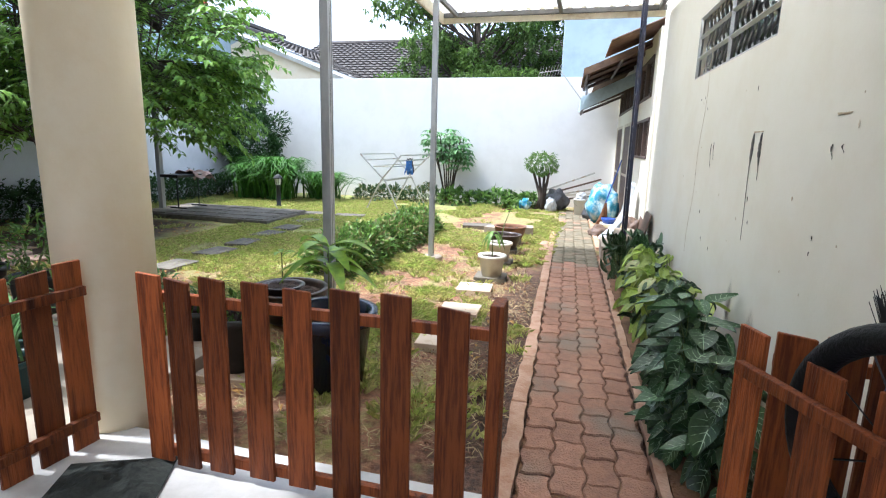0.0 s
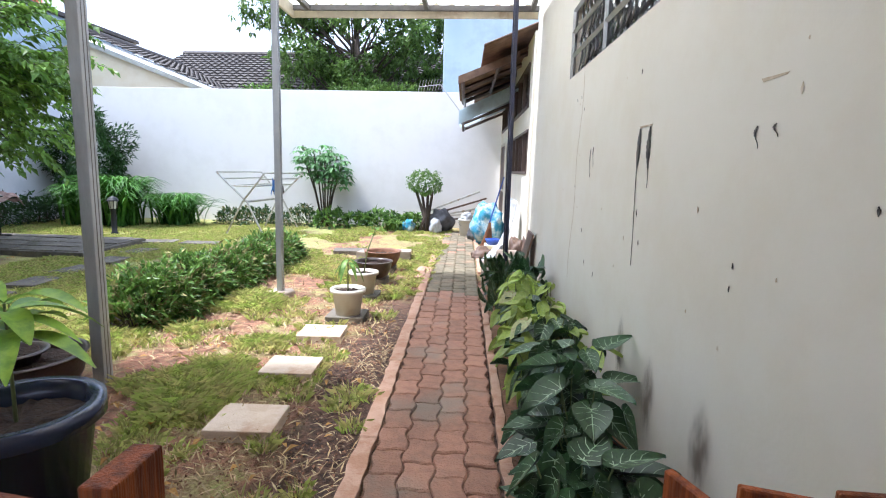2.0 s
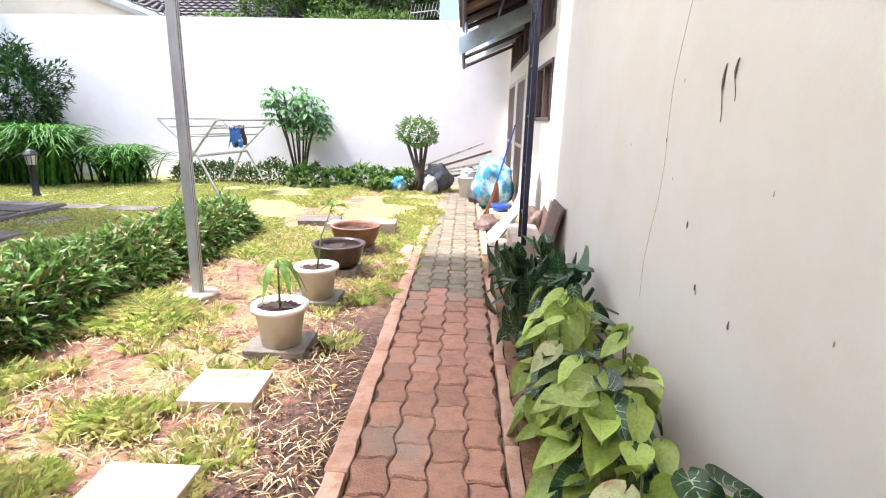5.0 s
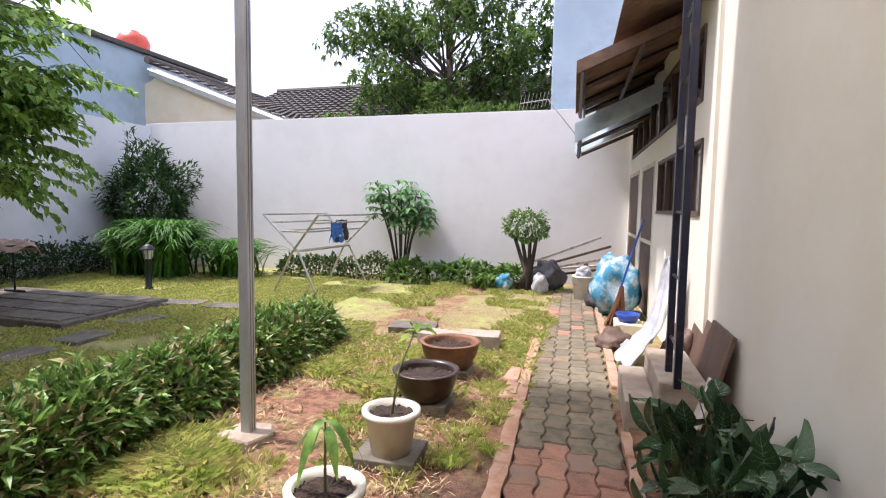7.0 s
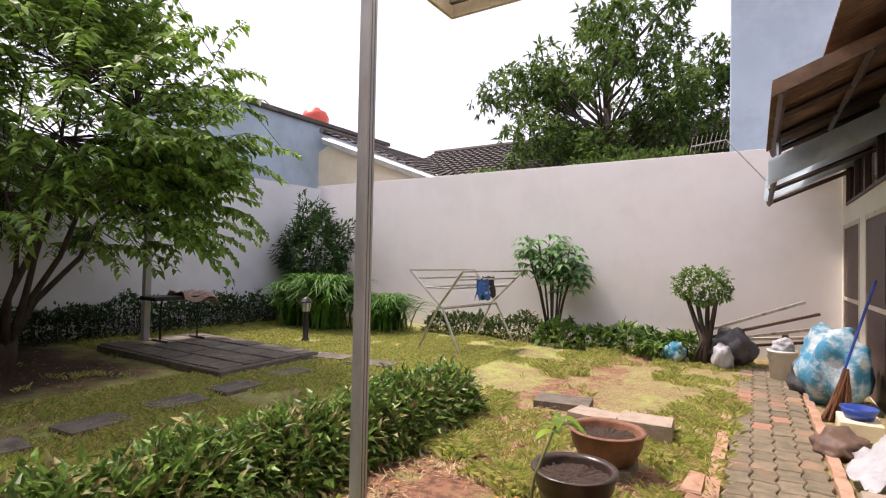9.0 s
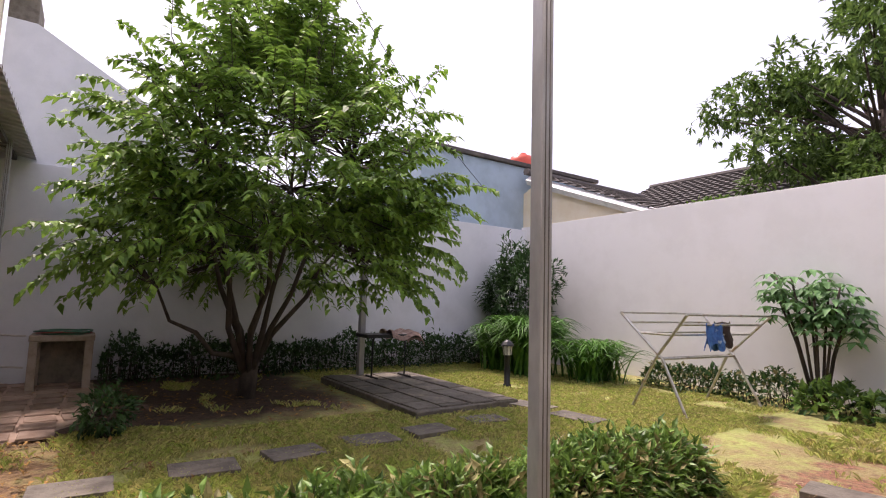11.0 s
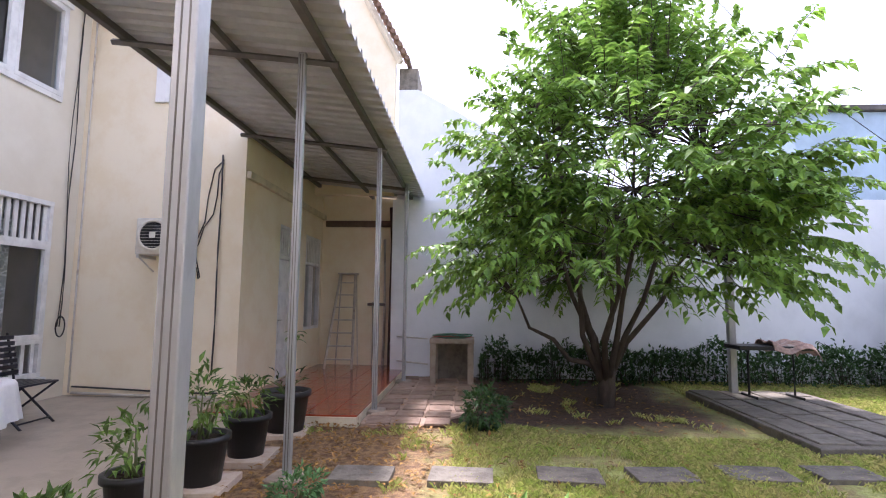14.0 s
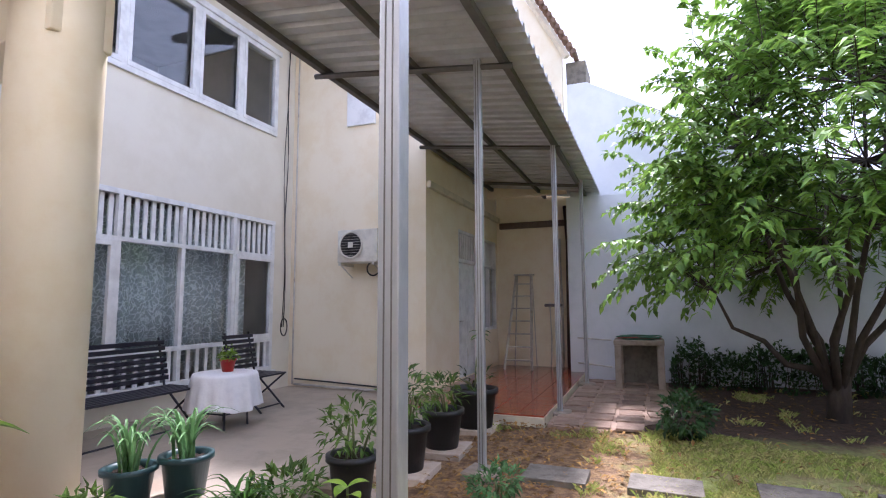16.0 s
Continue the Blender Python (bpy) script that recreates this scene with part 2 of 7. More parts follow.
# ---- ground ----
def ground_sheet():
    xs = np.concatenate([[-400, -120, -40, -20], np.arange(-12, 2.2, 0.16), [6, 20, 60, 200, 400]])
    ys = np.concatenate([[-400, -120, -40, -15, -6, -2], np.arange(0, 15.6, 0.16), [18, 25, 60, 200, 400]])
    verts, faces = [], []
    for y in ys:
        for x in xs:
            z = -0.012
            if -10.5 < x < 1.2 and 2.6 < y < 15.2:
                z += 0.022 * noise.noise(Vector((x * 1.3, y * 1.3, 0))) + 0.012 * noise.noise(Vector((x * 5, y * 5, 3)))
            verts.append((x, y, z))
    n = len(xs)
    for j in range(len(ys) - 1):
        for i in range(n - 1):
            faces.append((j * n + i, j * n + i + 1, (j + 1) * n + i + 1, (j + 1) * n + i))
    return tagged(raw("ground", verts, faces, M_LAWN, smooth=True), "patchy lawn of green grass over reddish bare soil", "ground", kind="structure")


def lawn_material():
    mat = bpy.data.materials.new("lawn")
    mat.use_nodes = True
    nodes, links = mat.node_tree.nodes, mat.node_tree.links
    bsdf = nodes["Principled BSDF"]
    bsdf.inputs["Roughness"].default_value = 0.95
    coord = nodes.new("ShaderNodeTexCoord")

    def nz(scale, detail=6.0):
        n = nodes.new("ShaderNodeTexNoise")
        n.inputs["Scale"].default_value, n.inputs["Detail"].default_value, n.inputs["Roughness"].default_value = scale, detail, 0.7
        links.new(coord.outputs["Object"], n.inputs["Vector"])
        return n.outputs["Fac"]

    def rng(fac, lo, hi):
        r = nodes.new("ShaderNodeMapRange")
        r.interpolation_type = "SMOOTHSTEP"
        r.inputs["From Min"].default_value, r.inputs["From Max"].default_value = lo, hi
        links.new(fac, r.inputs["Value"])
        return r.outputs[0]

    def mix(fac, a, b):
        m = nodes.new("ShaderNodeMix")
        m.data_type = "RGBA"
        links.new(fac, m.inputs[0])
        for s, v in ((6, a), (7, b)):
            if isinstance(v, tuple):
                m.inputs[s].default_value = (*v, 1)
            else:
                links.new(v, m.inputs[s])
        return m.outputs[2]

    def calc(op, a, b):
        m = nodes.new("ShaderNodeMath")
        m.operation = op
        for s, v in ((0, a), (1, b)):
            if isinstance(v, (int, float)):
                m.inputs[s].default_value = v
            else:
                links.new(v, m.inputs[s])
        return m.outputs[0]

    sep = nodes.new("ShaderNodeSeparateXYZ")
    links.new(coord.outputs["Object"], sep.inputs[0])
    soil = mix(rng(nz(16), 0.38, 0.65), (0.36, 0.175, 0.105), (0.16, 0.08, 0.05))
    dry = mix(rng(nz(30, 3), 0.35, 0.65), (0.38, 0.31, 0.14), (0.24, 0.18, 0.08))
    green = mix(rng(nz(18, 4), 0.35, 0.65), (0.43, 0.46, 0.14), (0.29, 0.33, 0.09))
    cover = mix(rng(calc("SUBTRACT", nz(2.2, 9), calc("MULTIPLY", rng(sep.outputs[0], -3.3, -1.6), 0.1)), 0.36, 0.60), dry, green)
    bare = calc("ADD", nz(3.4, 10), calc("MULTIPLY", calc("MULTIPLY", rng(sep.outputs[0], -2.9, -0.3), rng(sep.outputs[1], 10.5, 8.0)), 0.16))
    bare = calc("ADD", bare, calc("MULTIPLY", calc("MULTIPLY", rng(sep.outputs[0], -2.5, -2.1), rng(sep.outputs[0], -1.35, -1.75)), 0.13))
    edge = calc("ADD", calc("ADD", sep.outputs[0], calc("MULTIPLY", sep.outputs[1], 0.028)), calc("MULTIPLY", calc("SUBTRACT", nz(2.4, 8), 0.5), 0.9))
    dark_strip = calc("MULTIPLY", rng(edge, -0.62, -0.3), rng(sep.outputs[1], 8.2, 6.6))
    crumbly = mix(rng(nz(24), 0.38, 0.62), (0.15, 0.082, 0.054), (0.055, 0.033, 0.024))
    # bare dark soil under the tree, its colour lowered further for the crown's shade
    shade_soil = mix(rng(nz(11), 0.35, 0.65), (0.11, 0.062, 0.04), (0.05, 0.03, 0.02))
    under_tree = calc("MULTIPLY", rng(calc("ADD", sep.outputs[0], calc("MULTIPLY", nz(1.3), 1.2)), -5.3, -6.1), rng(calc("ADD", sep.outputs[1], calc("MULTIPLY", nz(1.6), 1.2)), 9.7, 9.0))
    worn = calc("MULTIPLY", rng(calc("ADD", sep.outputs[1], calc("MULTIPLY", calc("SUBTRACT", nz(1.9, 8), 0.5), 2.2)), 5.95, 5.25), rng(sep.outputs[0], -2.6, -3.3))
    lawn = mix(worn, mix(rng(bare, 0.53, 0.7), cover, soil), mix(rng(nz(14, 8), 0.38, 0.62), (0.37, 0.23, 0.11), (0.16, 0.09, 0.05)))
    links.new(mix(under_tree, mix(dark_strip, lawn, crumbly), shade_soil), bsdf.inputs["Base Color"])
    bp = nodes.new("ShaderNodeBump")
    bp.inputs["Strength"].default_value, bp.inputs["Distance"].default_value = 0.9, 0.03
    links.new(nz(70, 4), bp.inputs["Height"])
    links.new(bp.outputs[0], bsdf.inputs["Normal"])
    return mat


M_LAWN = lawn_material()
ground_sheet()

# ---- terrace and walls ----
def solid(name, x0, x1, y0, y1, z0, z1, mat, label, category="wall", bevel=0.006):
    return tagged(part(name, boxed(x0, x1, y0, y1, z0, z1, bevel), mat), label, category, kind="structure")


solid("floor_porch", -2.25, 1.3, -3.0, 2.5, -0.05, 0.06, M_TILE, "glossy white tiled porch floor", "floor")
solid("floor_terrace", -7.1, -2.25, 0.4, 3.42, -0.05, 0.10, M_TERRACE, "worn beige tiled terrace floor", "floor")

# right-hand wall with a high window opening, leaning slightly in along the path
HWIN = (4.3, 6.5, 2.27, 2.85)
wall_right = tagged(part("wall_right", wall_with_holes(-3.0, 8.9, -0.05, 4.2, [HWIN], lambda u, d, z: (1.25 + lean(u) + 0.15 * d, u, z)), M_SIDE_WALL), "pale cream painted wall with black drips and scuffs", "wall", kind="structure")
wall_service = tagged(part("wall_service", wall_with_holes(8.9, 15.0, -0.05, 3.3, [(9.2, 11.45, 1.42, 2.05), (9.3, 14.5, 2.36, 2.98), (11.8, 13.05, 0.0, 2.1), (13.45, 14.85, 0.0, 2.1)], lambda u, d, z: (1.22 + lean(u) + 0.15 * d, u, z)), M_SIDE_WALL), "cream painted wall of the service wing", "wall", kind="structure")
solid("wall_far", LEFT_X - 0.15, 4.0, FAR_Y, FAR_Y + 0.15, -0.05, WALL_TOP, M_WHITE_WALL, "high white painted garden wall with soft stains")
solid("wall_jog", END_X - 0.15, LEFT_X - 0.15, 4.252, 4.4, -0.05, 3.3, M_WALL, "short cream return beside the boundary wall")
solid("wall_left", LEFT_X - 0.15, LEFT_X, 4.25, FAR_Y, -0.05, 3.3, M_GREY_WALL, "high white and grey painted boundary wall")
bm = bmesh.new()
v = [bm.verts.new((LEFT_X - 0.5, y, z)) for y, z in ((4.3, 0.0), (9.0, 0.0), (9.0, 3.32), (8.0, 3.6), (5.3, 5.19), (4.68, 5.55), (4.3, 5.55))]
bm.faces.new(v)
r = bmesh.ops.extrude_face_region(bm, geom=list(bm.faces))
bmesh.ops.translate(bm, verts=[g for g in r["geom"] if isinstance(g, bmesh.types.BMVert)], vec=(0.33, 0, 0))
bmesh.ops.recalc_face_normals(bm, faces=bm.faces)
tagged(part("wall_neighbour_upper", bm, M_GREY_WALL), "grey rendered gable rising above the boundary wall", "wall", kind="structure")
# house walls
solid("wall_end", END_X - 0.15, END_X, 2.57, 4.25, -0.05, 3.6, M_WALL, "cream painted end wall behind the ladder")
DOOR, WIN2 = (-9.45, -8.45, 0.11, 2.58), (-10.72, -9.75, 0.83, 2.58)
tagged(part("wall_door", wall_with_holes(END_X, -7.1, -0.05, 5.8, [DOOR, WIN2], lambda u, d, z: (u, 2.72 - 0.15 * d, z)), M_WALL), "cream painted house wall with a white door", "wall", kind="structure")
tagged(part("wall_aircon", wall_with_holes(0.4, 2.57, -0.05, 5.8, [], lambda u, d, z: (-7.1 - 0.15 * d, u, z)), M_WALL), "cream painted house wall with an outdoor unit", "wall", kind="structure")
WIN1, UWIN = (-6.7, -3.37, 0.42, 2.56), (-6.66, -3.37, 3.93, 5.14)
tagged(part("wall_window", wall_with_holes(-7.1, -2.3, -0.05, 5.8, [WIN1, UWIN], lambda u, d, z: (u, 0.4 - 0.15 * d, z)), M_HOUSE_WALL), "pale painted two-storey house wall with wide windows", "wall", kind="structure")

solid("ceiling_porch", -2.2, 1.3, -1.5, 2.3, 3.34, 3.46, M_WALL, "cream painted porch ceiling", "ceiling")
solid("wall_porch_back", -2.3, 1.3, -6.15, -6.0, -0.05, 3.4, M_WALL, "cream painted back wall of the porch")

# ---- canopies ----
def canopy(name, x0, x1, y0, y1, z_at, label, mat):
    """A ribbed sheet; z_at(x, y) gives its height."""
    verts, faces = [], []
    pitch, d = 0.19, 0.045
    xs, hs = [], []
    x = x0
    while x < x1:
        for dx, h in ((0, 0), (0.05, 0), (0.07, d), (0.12, d), (0.14, 0)):
            if x + dx <= x1:
                xs.append(x + dx)
                hs.append(h)
        x += pitch
    ys = np.linspace(y0, y1, 6)
    for y in ys:
        for x, h in zip(xs, hs):
            verts.append((x, y, z_at(x, y) + h))
    n = len(xs)
    for j in range(len(ys) - 1):
        for i in range(n - 1):
            faces.append((j * n + i, j * n + i + 1, (j + 1) * n + i + 1, (j + 1) * n + i))
    ob = raw("roof_sheet", verts, faces, mat)
    sm = ob.modifiers.new("thick", "SOLIDIFY")
    sm.thickness = 0.006
    return tagged(ob, label, "canopy", kind="structure")


ZA = lambda x, y: 3.38 + (4.8 - y) * 0.12
ZB = lambda x, y: 3.47 + 0.0 * x
canopy("canopy_house", END_X + 0.02, -2.05, 2.72, 4.85, ZA, "corrugated zinc canopy along the house", M_SHEET)
canopy("canopy_path", -2.0, 1.1, 2.3, 8.5, ZB, "corrugated pale translucent canopy over the garden path", M_SHEET_CLEAR)
for (x, y), top, r, base in (((-2.05, 4.79), 3.44, 0.042, -0.08), ((-4.43, 4.36), 3.40, 0.030, 0.0), ((-6.90, 4.57), 3.40, 0.030, 0.0), ((-9.24, 4.63), 3.40, 0.030, 0.0), ((-1.78, 7.25), 3.44, 0.034, 0.0)):
    t = thing("canopy_post", x, y, base, "square galvanised steel canopy post on a concrete foot", "post", "canopy posts")
    part("shaft", boxed(-r, r, -r, r, 0.0, top - base, 0.006), M_STEEL, t)
    for k in (-0.35, 0.35):
        part("groove", boxed(-r * 1.04, r * 1.04, k * r - 0.003, k * r + 0.003, 0.06, top - base - 0.02), M_STEEL_DARK, t)
    part("foot", prism([(-0.17, -0.12), (0.1, -0.15), (0.16, 0.02), (0.08, 0.14), (-0.13, 0.12)], -0.05, 0.05, 0.012), M_CONCRETE, t, "cracked concrete foot")
for y, r in ((2.82, 0.03), (3.75, 0.025), (4.58, 0.03)):
    tagged(part("purlin", boxed(END_X + 0.02, -2.05, y - r, y + r, ZA(0, y) - 0.075, ZA(0, y) - 0.012, 0.004), M_STEEL_DARK), "dark steel purlin under the canopy sheets", "beam", kind="structure")
for x in (-9.24, -6.90, -4.43, -2.1):
    bm = bmesh.new()
    rod(bm, (x, 2.72, ZA(0, 2.72) - 0.1), (x, 4.66, ZA(0, 4.66) - 0.1), 0.028, 0.028, 4)
    tagged(part("rafter", bm, M_STEEL_DARK), "dark steel rafter under the canopy sheets", "beam", kind="structure")
for x in (-1.8, -0.3, 1.0):
    tagged(part("rafter", boxed(x - 0.025, x + 0.025, 2.3, 8.42, 3.39, 3.455, 0.004), M_STEEL_DARK), "steel rafter under the path canopy", "beam", kind="structure")
for y in (4.73, 6.0, 7.25, 8.42):
    tagged(part("purlin", boxed(-2.0, 1.08, y - 0.02, y + 0.02, 3.395, 3.46, 0.004), M_STEEL_DARK), "steel purlin under the path canopy", "beam", kind="structure")
tagged(part("fascia", boxed(-2.03, 1.08, 8.49, 8.52, 3.33, 3.5, 0.004), M_CREAM_TRIM), "cream board along the canopy edge", "trim", kind="structure")
tagged(part("fascia", boxed(-2.05, -2.02, 5.0, 8.52, 3.33, 3.5, 0.004), M_CREAM_TRIM), "cream board along the canopy edge", "trim", kind="structure")
# column
col = thing("column", -2.20, 2.6, 0, "thick round cream painted concrete porch column", "column", kind="structure")
part("shaft", lathe([(0.23, 0.02), (0.23, 2.6), (0.23, 3.3)], 48), M_WALL, col)
part("beam", boxed(-0.17, 0.17, -2.2, 0.2, 2.78, 3.32, 0.01), M_WALL, col)
part("beam", boxed(0.1, 3.3, -0.17, 0.17, 3.05, 3.32, 0.01), M_WALL, col)

# ---- garden materials ----
def leaf_material(name, a, b, rough=0.45, transmit=0.25, spread=0.3):
    return material(name, a, rough, second=b, scale=9, mix=(0.35, 0.65), bump=0.05, bump_scale=60, random_amount=spread, island=True, transmit=transmit, gloss=0.25)


M_LEAF_TREE = leaf_material("tree_leaf", (0.23, 0.37, 0.06), (0.12, 0.23, 0.045), 0.42, 0.34, 0.42)
M_LEAF_HEDGE = leaf_material("hedge_leaf", (0.18, 0.30, 0.06), (0.07, 0.145, 0.032), 0.4, 0.3, 0.4)
M_LEAF_DARK = leaf_material("dark_shrub_leaf", (0.05, 0.11, 0.03), (0.03, 0.07, 0.02), 0.4, 0.2, 0.4)
M_LEAF_LILY = leaf_material("lily_leaf", (0.09, 0.22, 0.035), (0.045, 0.125, 0.02), 0.4, 0.25, 0.35)
M_LEAF_PAPAYA = leaf_material("pale_shrub_leaf", (0.15, 0.29, 0.11), (0.09, 0.20, 0.07), 0.5, 0.25, 0.3)
M_LEAF_MANGO = leaf_material("seedling_leaf", (0.28, 0.44, 0.05), (0.12, 0.24, 0.035), 0.35, 0.3, 0.25)
M_LEAF_DRY = leaf_material("dry_twig_leaf", (0.30, 0.29, 0.12), (0.20, 0.17, 0.08), 0.8, 0.1, 0.3)
M_LEAF_FALLEN = leaf_material("fallen_leaf", (0.42, 0.24, 0.07), (0.22, 0.12, 0.045), 0.8, 0.1, 0.45)
M_LEAF_FAR = leaf_material("far_tree_leaf", (0.13, 0.21, 0.045), (0.065, 0.12, 0.03), 0.5, 0.42, 0.5)
M_GRASS = leaf_material("grass_blade", (0.36, 0.45, 0.10), (0.54, 0.48, 0.20), 0.6, 0.45, 0.4)
M_ANTH = material("velvet_leaf_dark", (0.035, 0.085, 0.028), 0.38, second=(0.022, 0.055, 0.02), scale=12, bump=0.08, random_amount=0.35, transmit=0.12)
M_ANTH_LIGHT = material("velvet_leaf_lime", (0.34, 0.44, 0.085), 0.4, second=(0.24, 0.34, 0.06), scale=9, bump=0.08, random_amount=0.3, transmit=0.25)
M_ANTH_OLD = material("velvet_leaf_faded", (0.33, 0.34, 0.16), 0.5, second=(0.24, 0.25, 0.10), scale=9, bump=0.08, random_amount=0.25, stain=(0.22, 0.13, 0.05), stain_scale=6, transmit=0.2)
M_VEIN = material("leaf_vein", (0.30, 0.42, 0.26), 0.5, scale=9, bump=0)
M_VEIN_LIGHT = material("leaf_vein_lime", (0.28, 0.37, 0.12), 0.5, scale=9, bump=0)
M_BARK = material("bark", (0.075, 0.055, 0.042), 0.9, second=(0.045, 0.032, 0.025), scale=14, bump=0.5, bump_scale=30, stretch=(1, 1, 0.3))
M_STALK = material("green_stalk", (0.14, 0.17, 0.06), 0.6, scale=10, bump=0.05)
M_POT_WHITE = material("white_plastic_pot", (0.66, 0.62, 0.54), 0.45, second=(0.60, 0.55, 0.46), scale=6, bump=0.05, stain=(0.42, 0.32, 0.22), stain_scale=4)
M_POT_DARK = material("dark_glazed_pot", (0.045, 0.028, 0.022), 0.3, second=(0.03, 0.02, 0.018), scale=8, bump=0.1, stain=(0.10, 0.06, 0.04), stain_scale=5)
M_POT_CLAY = material("clay_pot", (0.22, 0.10, 0.055), 0.7, second=(0.15, 0.07, 0.04), scale=8, bump=0.15, stain=(0.09, 0.05, 0.035), stain_scale=4)
M_POT_BLUE = material("navy_glazed_pot", (0.02, 0.028, 0.06), 0.2, second=(0.012, 0.016, 0.035), scale=6, bump=0.03)
M_POT_BLACK = material("black_plastic_pot", (0.018, 0.018, 0.02), 0.5, scale=8, bump=0.08, stain=(0.05, 0.045, 0.04), stain_scale=5)
M_POT_GREEN = material("dark_green_pot", (0.015, 0.05, 0.055), 0.4, scale=8, bump=0.05)
M_DARK_SOIL = material("potting_soil", (0.05, 0.03, 0.02), 0.95, second=(0.025, 0.016, 0.012), scale=30, bump=0.9, bump_scale=60)
M_STONE = material("weathered_stone_slab", (0.17, 0.15, 0.12), 0.9, second=(0.11, 0.095, 0.075), scale=9, bump=0.5, bump_scale=40, stain=(0.25, 0.21, 0.16), stain_scale=3, random_amount=0.2)
M_BLACK = material("black_metal", (0.02, 0.02, 0.022), 0.45, 0.3, scale=8, bump=0.04)
M_CHROME = material("dull_aluminium", (0.55, 0.54, 0.50), 0.35, 0.8, second=(0.45, 0.42, 0.37), scale=14, bump=0.03, stain=(0.35, 0.25, 0.16), stain_scale=7)
M_WHITE = material("white_paint", (0.78, 0.78, 0.76), 0.45, scale=5, bump=0.03)
M_BLUE_CLOTH = material("blue_cloth", (0.05, 0.16, 0.42), 0.9, second=(0.03, 0.09, 0.28), scale=14, bump=0.2, stain=(0.35, 0.45, 0.55), stain_scale=9, stain_mix=(0.6, 0.68))
M_BROWN_CLOTH = material("dark_brown_cloth", (0.05, 0.035, 0.03), 0.95, scale=14, bump=0.2)
M_GLASS_LAMP = material("lamp_glass", (0.55, 0.55, 0.5), 0.2, scale=4, bump=0)
M_TRUSS = material("blue_black_paint", (0.02, 0.022, 0.05), 0.4, 0.2, scale=9, bump=0.05, stain=(0.08, 0.05, 0.04), stain_scale=6)
M_PLASTIC_SHEET = material("white_plastic_sheet", (0.60, 0.61, 0.63), 0.35, second=(0.46, 0.48, 0.52), scale=8, bump=0.3, bump_scale=12, transmit=0.3)
M_BAG_BLUE = material("blue_tie_dye_cloth", (0.03, 0.20, 0.32), 0.85, second=(0.46, 0.54, 0.56), scale=4.5, detail=5, mix=(0.42, 0.64), bump=0.4, bump_scale=14)
M_BOARD = material("dark_board", (0.13, 0.08, 0.055), 0.6, second=(0.09, 0.055, 0.04), scale=5, bump=0.15, stretch=(4, 4, 0.6))
M_PALE_BOARD = material("pale_board", (0.62, 0.58, 0.52), 0.7, scale=5, bump=0.1, stain=(0.42, 0.33, 0.24), stain_scale=4)
M_STRAW = material("broom_straw", (0.22, 0.10, 0.05), 0.9, second=(0.14, 0.06, 0.03), scale=30, bump=0.5, bump_scale=60, stretch=(6, 6, 0.5))
M_RUBBER = material("black_rubber", (0.006, 0.006, 0.007), 0.6, scale=20, bump=0.3, bump_scale=90, gloss=0.2)
M_BRISTLE = material("black_bristle", (0.01, 0.01, 0.011), 0.7, scale=20, bump=0)
M_BLUE_PLASTIC = material("blue_plastic", (0.02, 0.06, 0.30), 0.35, scale=8, bump=0.03)
M_JUNK = material("grey_bag", (0.09, 0.09, 0.10), 0.5, second=(0.05, 0.05, 0.055), scale=8, bump=0.4, bump_scale=14)

# ---- path ----
def paver_mesh(mirror):
    """A wavy-sided interlocking block, 0.155 by 0.22 m."""
    w, l, a = 0.0745, 0.107, 0.013
    pts = []
    n = 6
    side = [(w + a * math.sin(math.pi * 2 * k / n), -l + 2 * l * k / n) for k in range(n + 1)]
    end = [(w - 2 * w * k / n, l + 0.6 * a * math.sin(math.pi * 2 * k / n)) for k in range(1, n)]
    side2 = [(-w + a * math.sin(math.pi * 2 * k / n), -l + 2 * l * k / n) for k in range(n, -1, -1)]
    end2 = [(-w + 2 * w * k / n, -l - 0.6 * a * math.sin(math.pi * 2 * k / n)) for k in range(1, n)]
    pts = side + end + side2 + end2
    pts = [(x * mirror, y) for x, y in pts]
    if mirror < 0:
        pts = pts[::-1]
    bm = prism(pts, -0.06, 0.0, 0.008)
    me = bpy.data.meshes.new("paver")
    bm.to_mesh(me)
    bm.free()
    me.materials.append(M_PAVER)
    return me


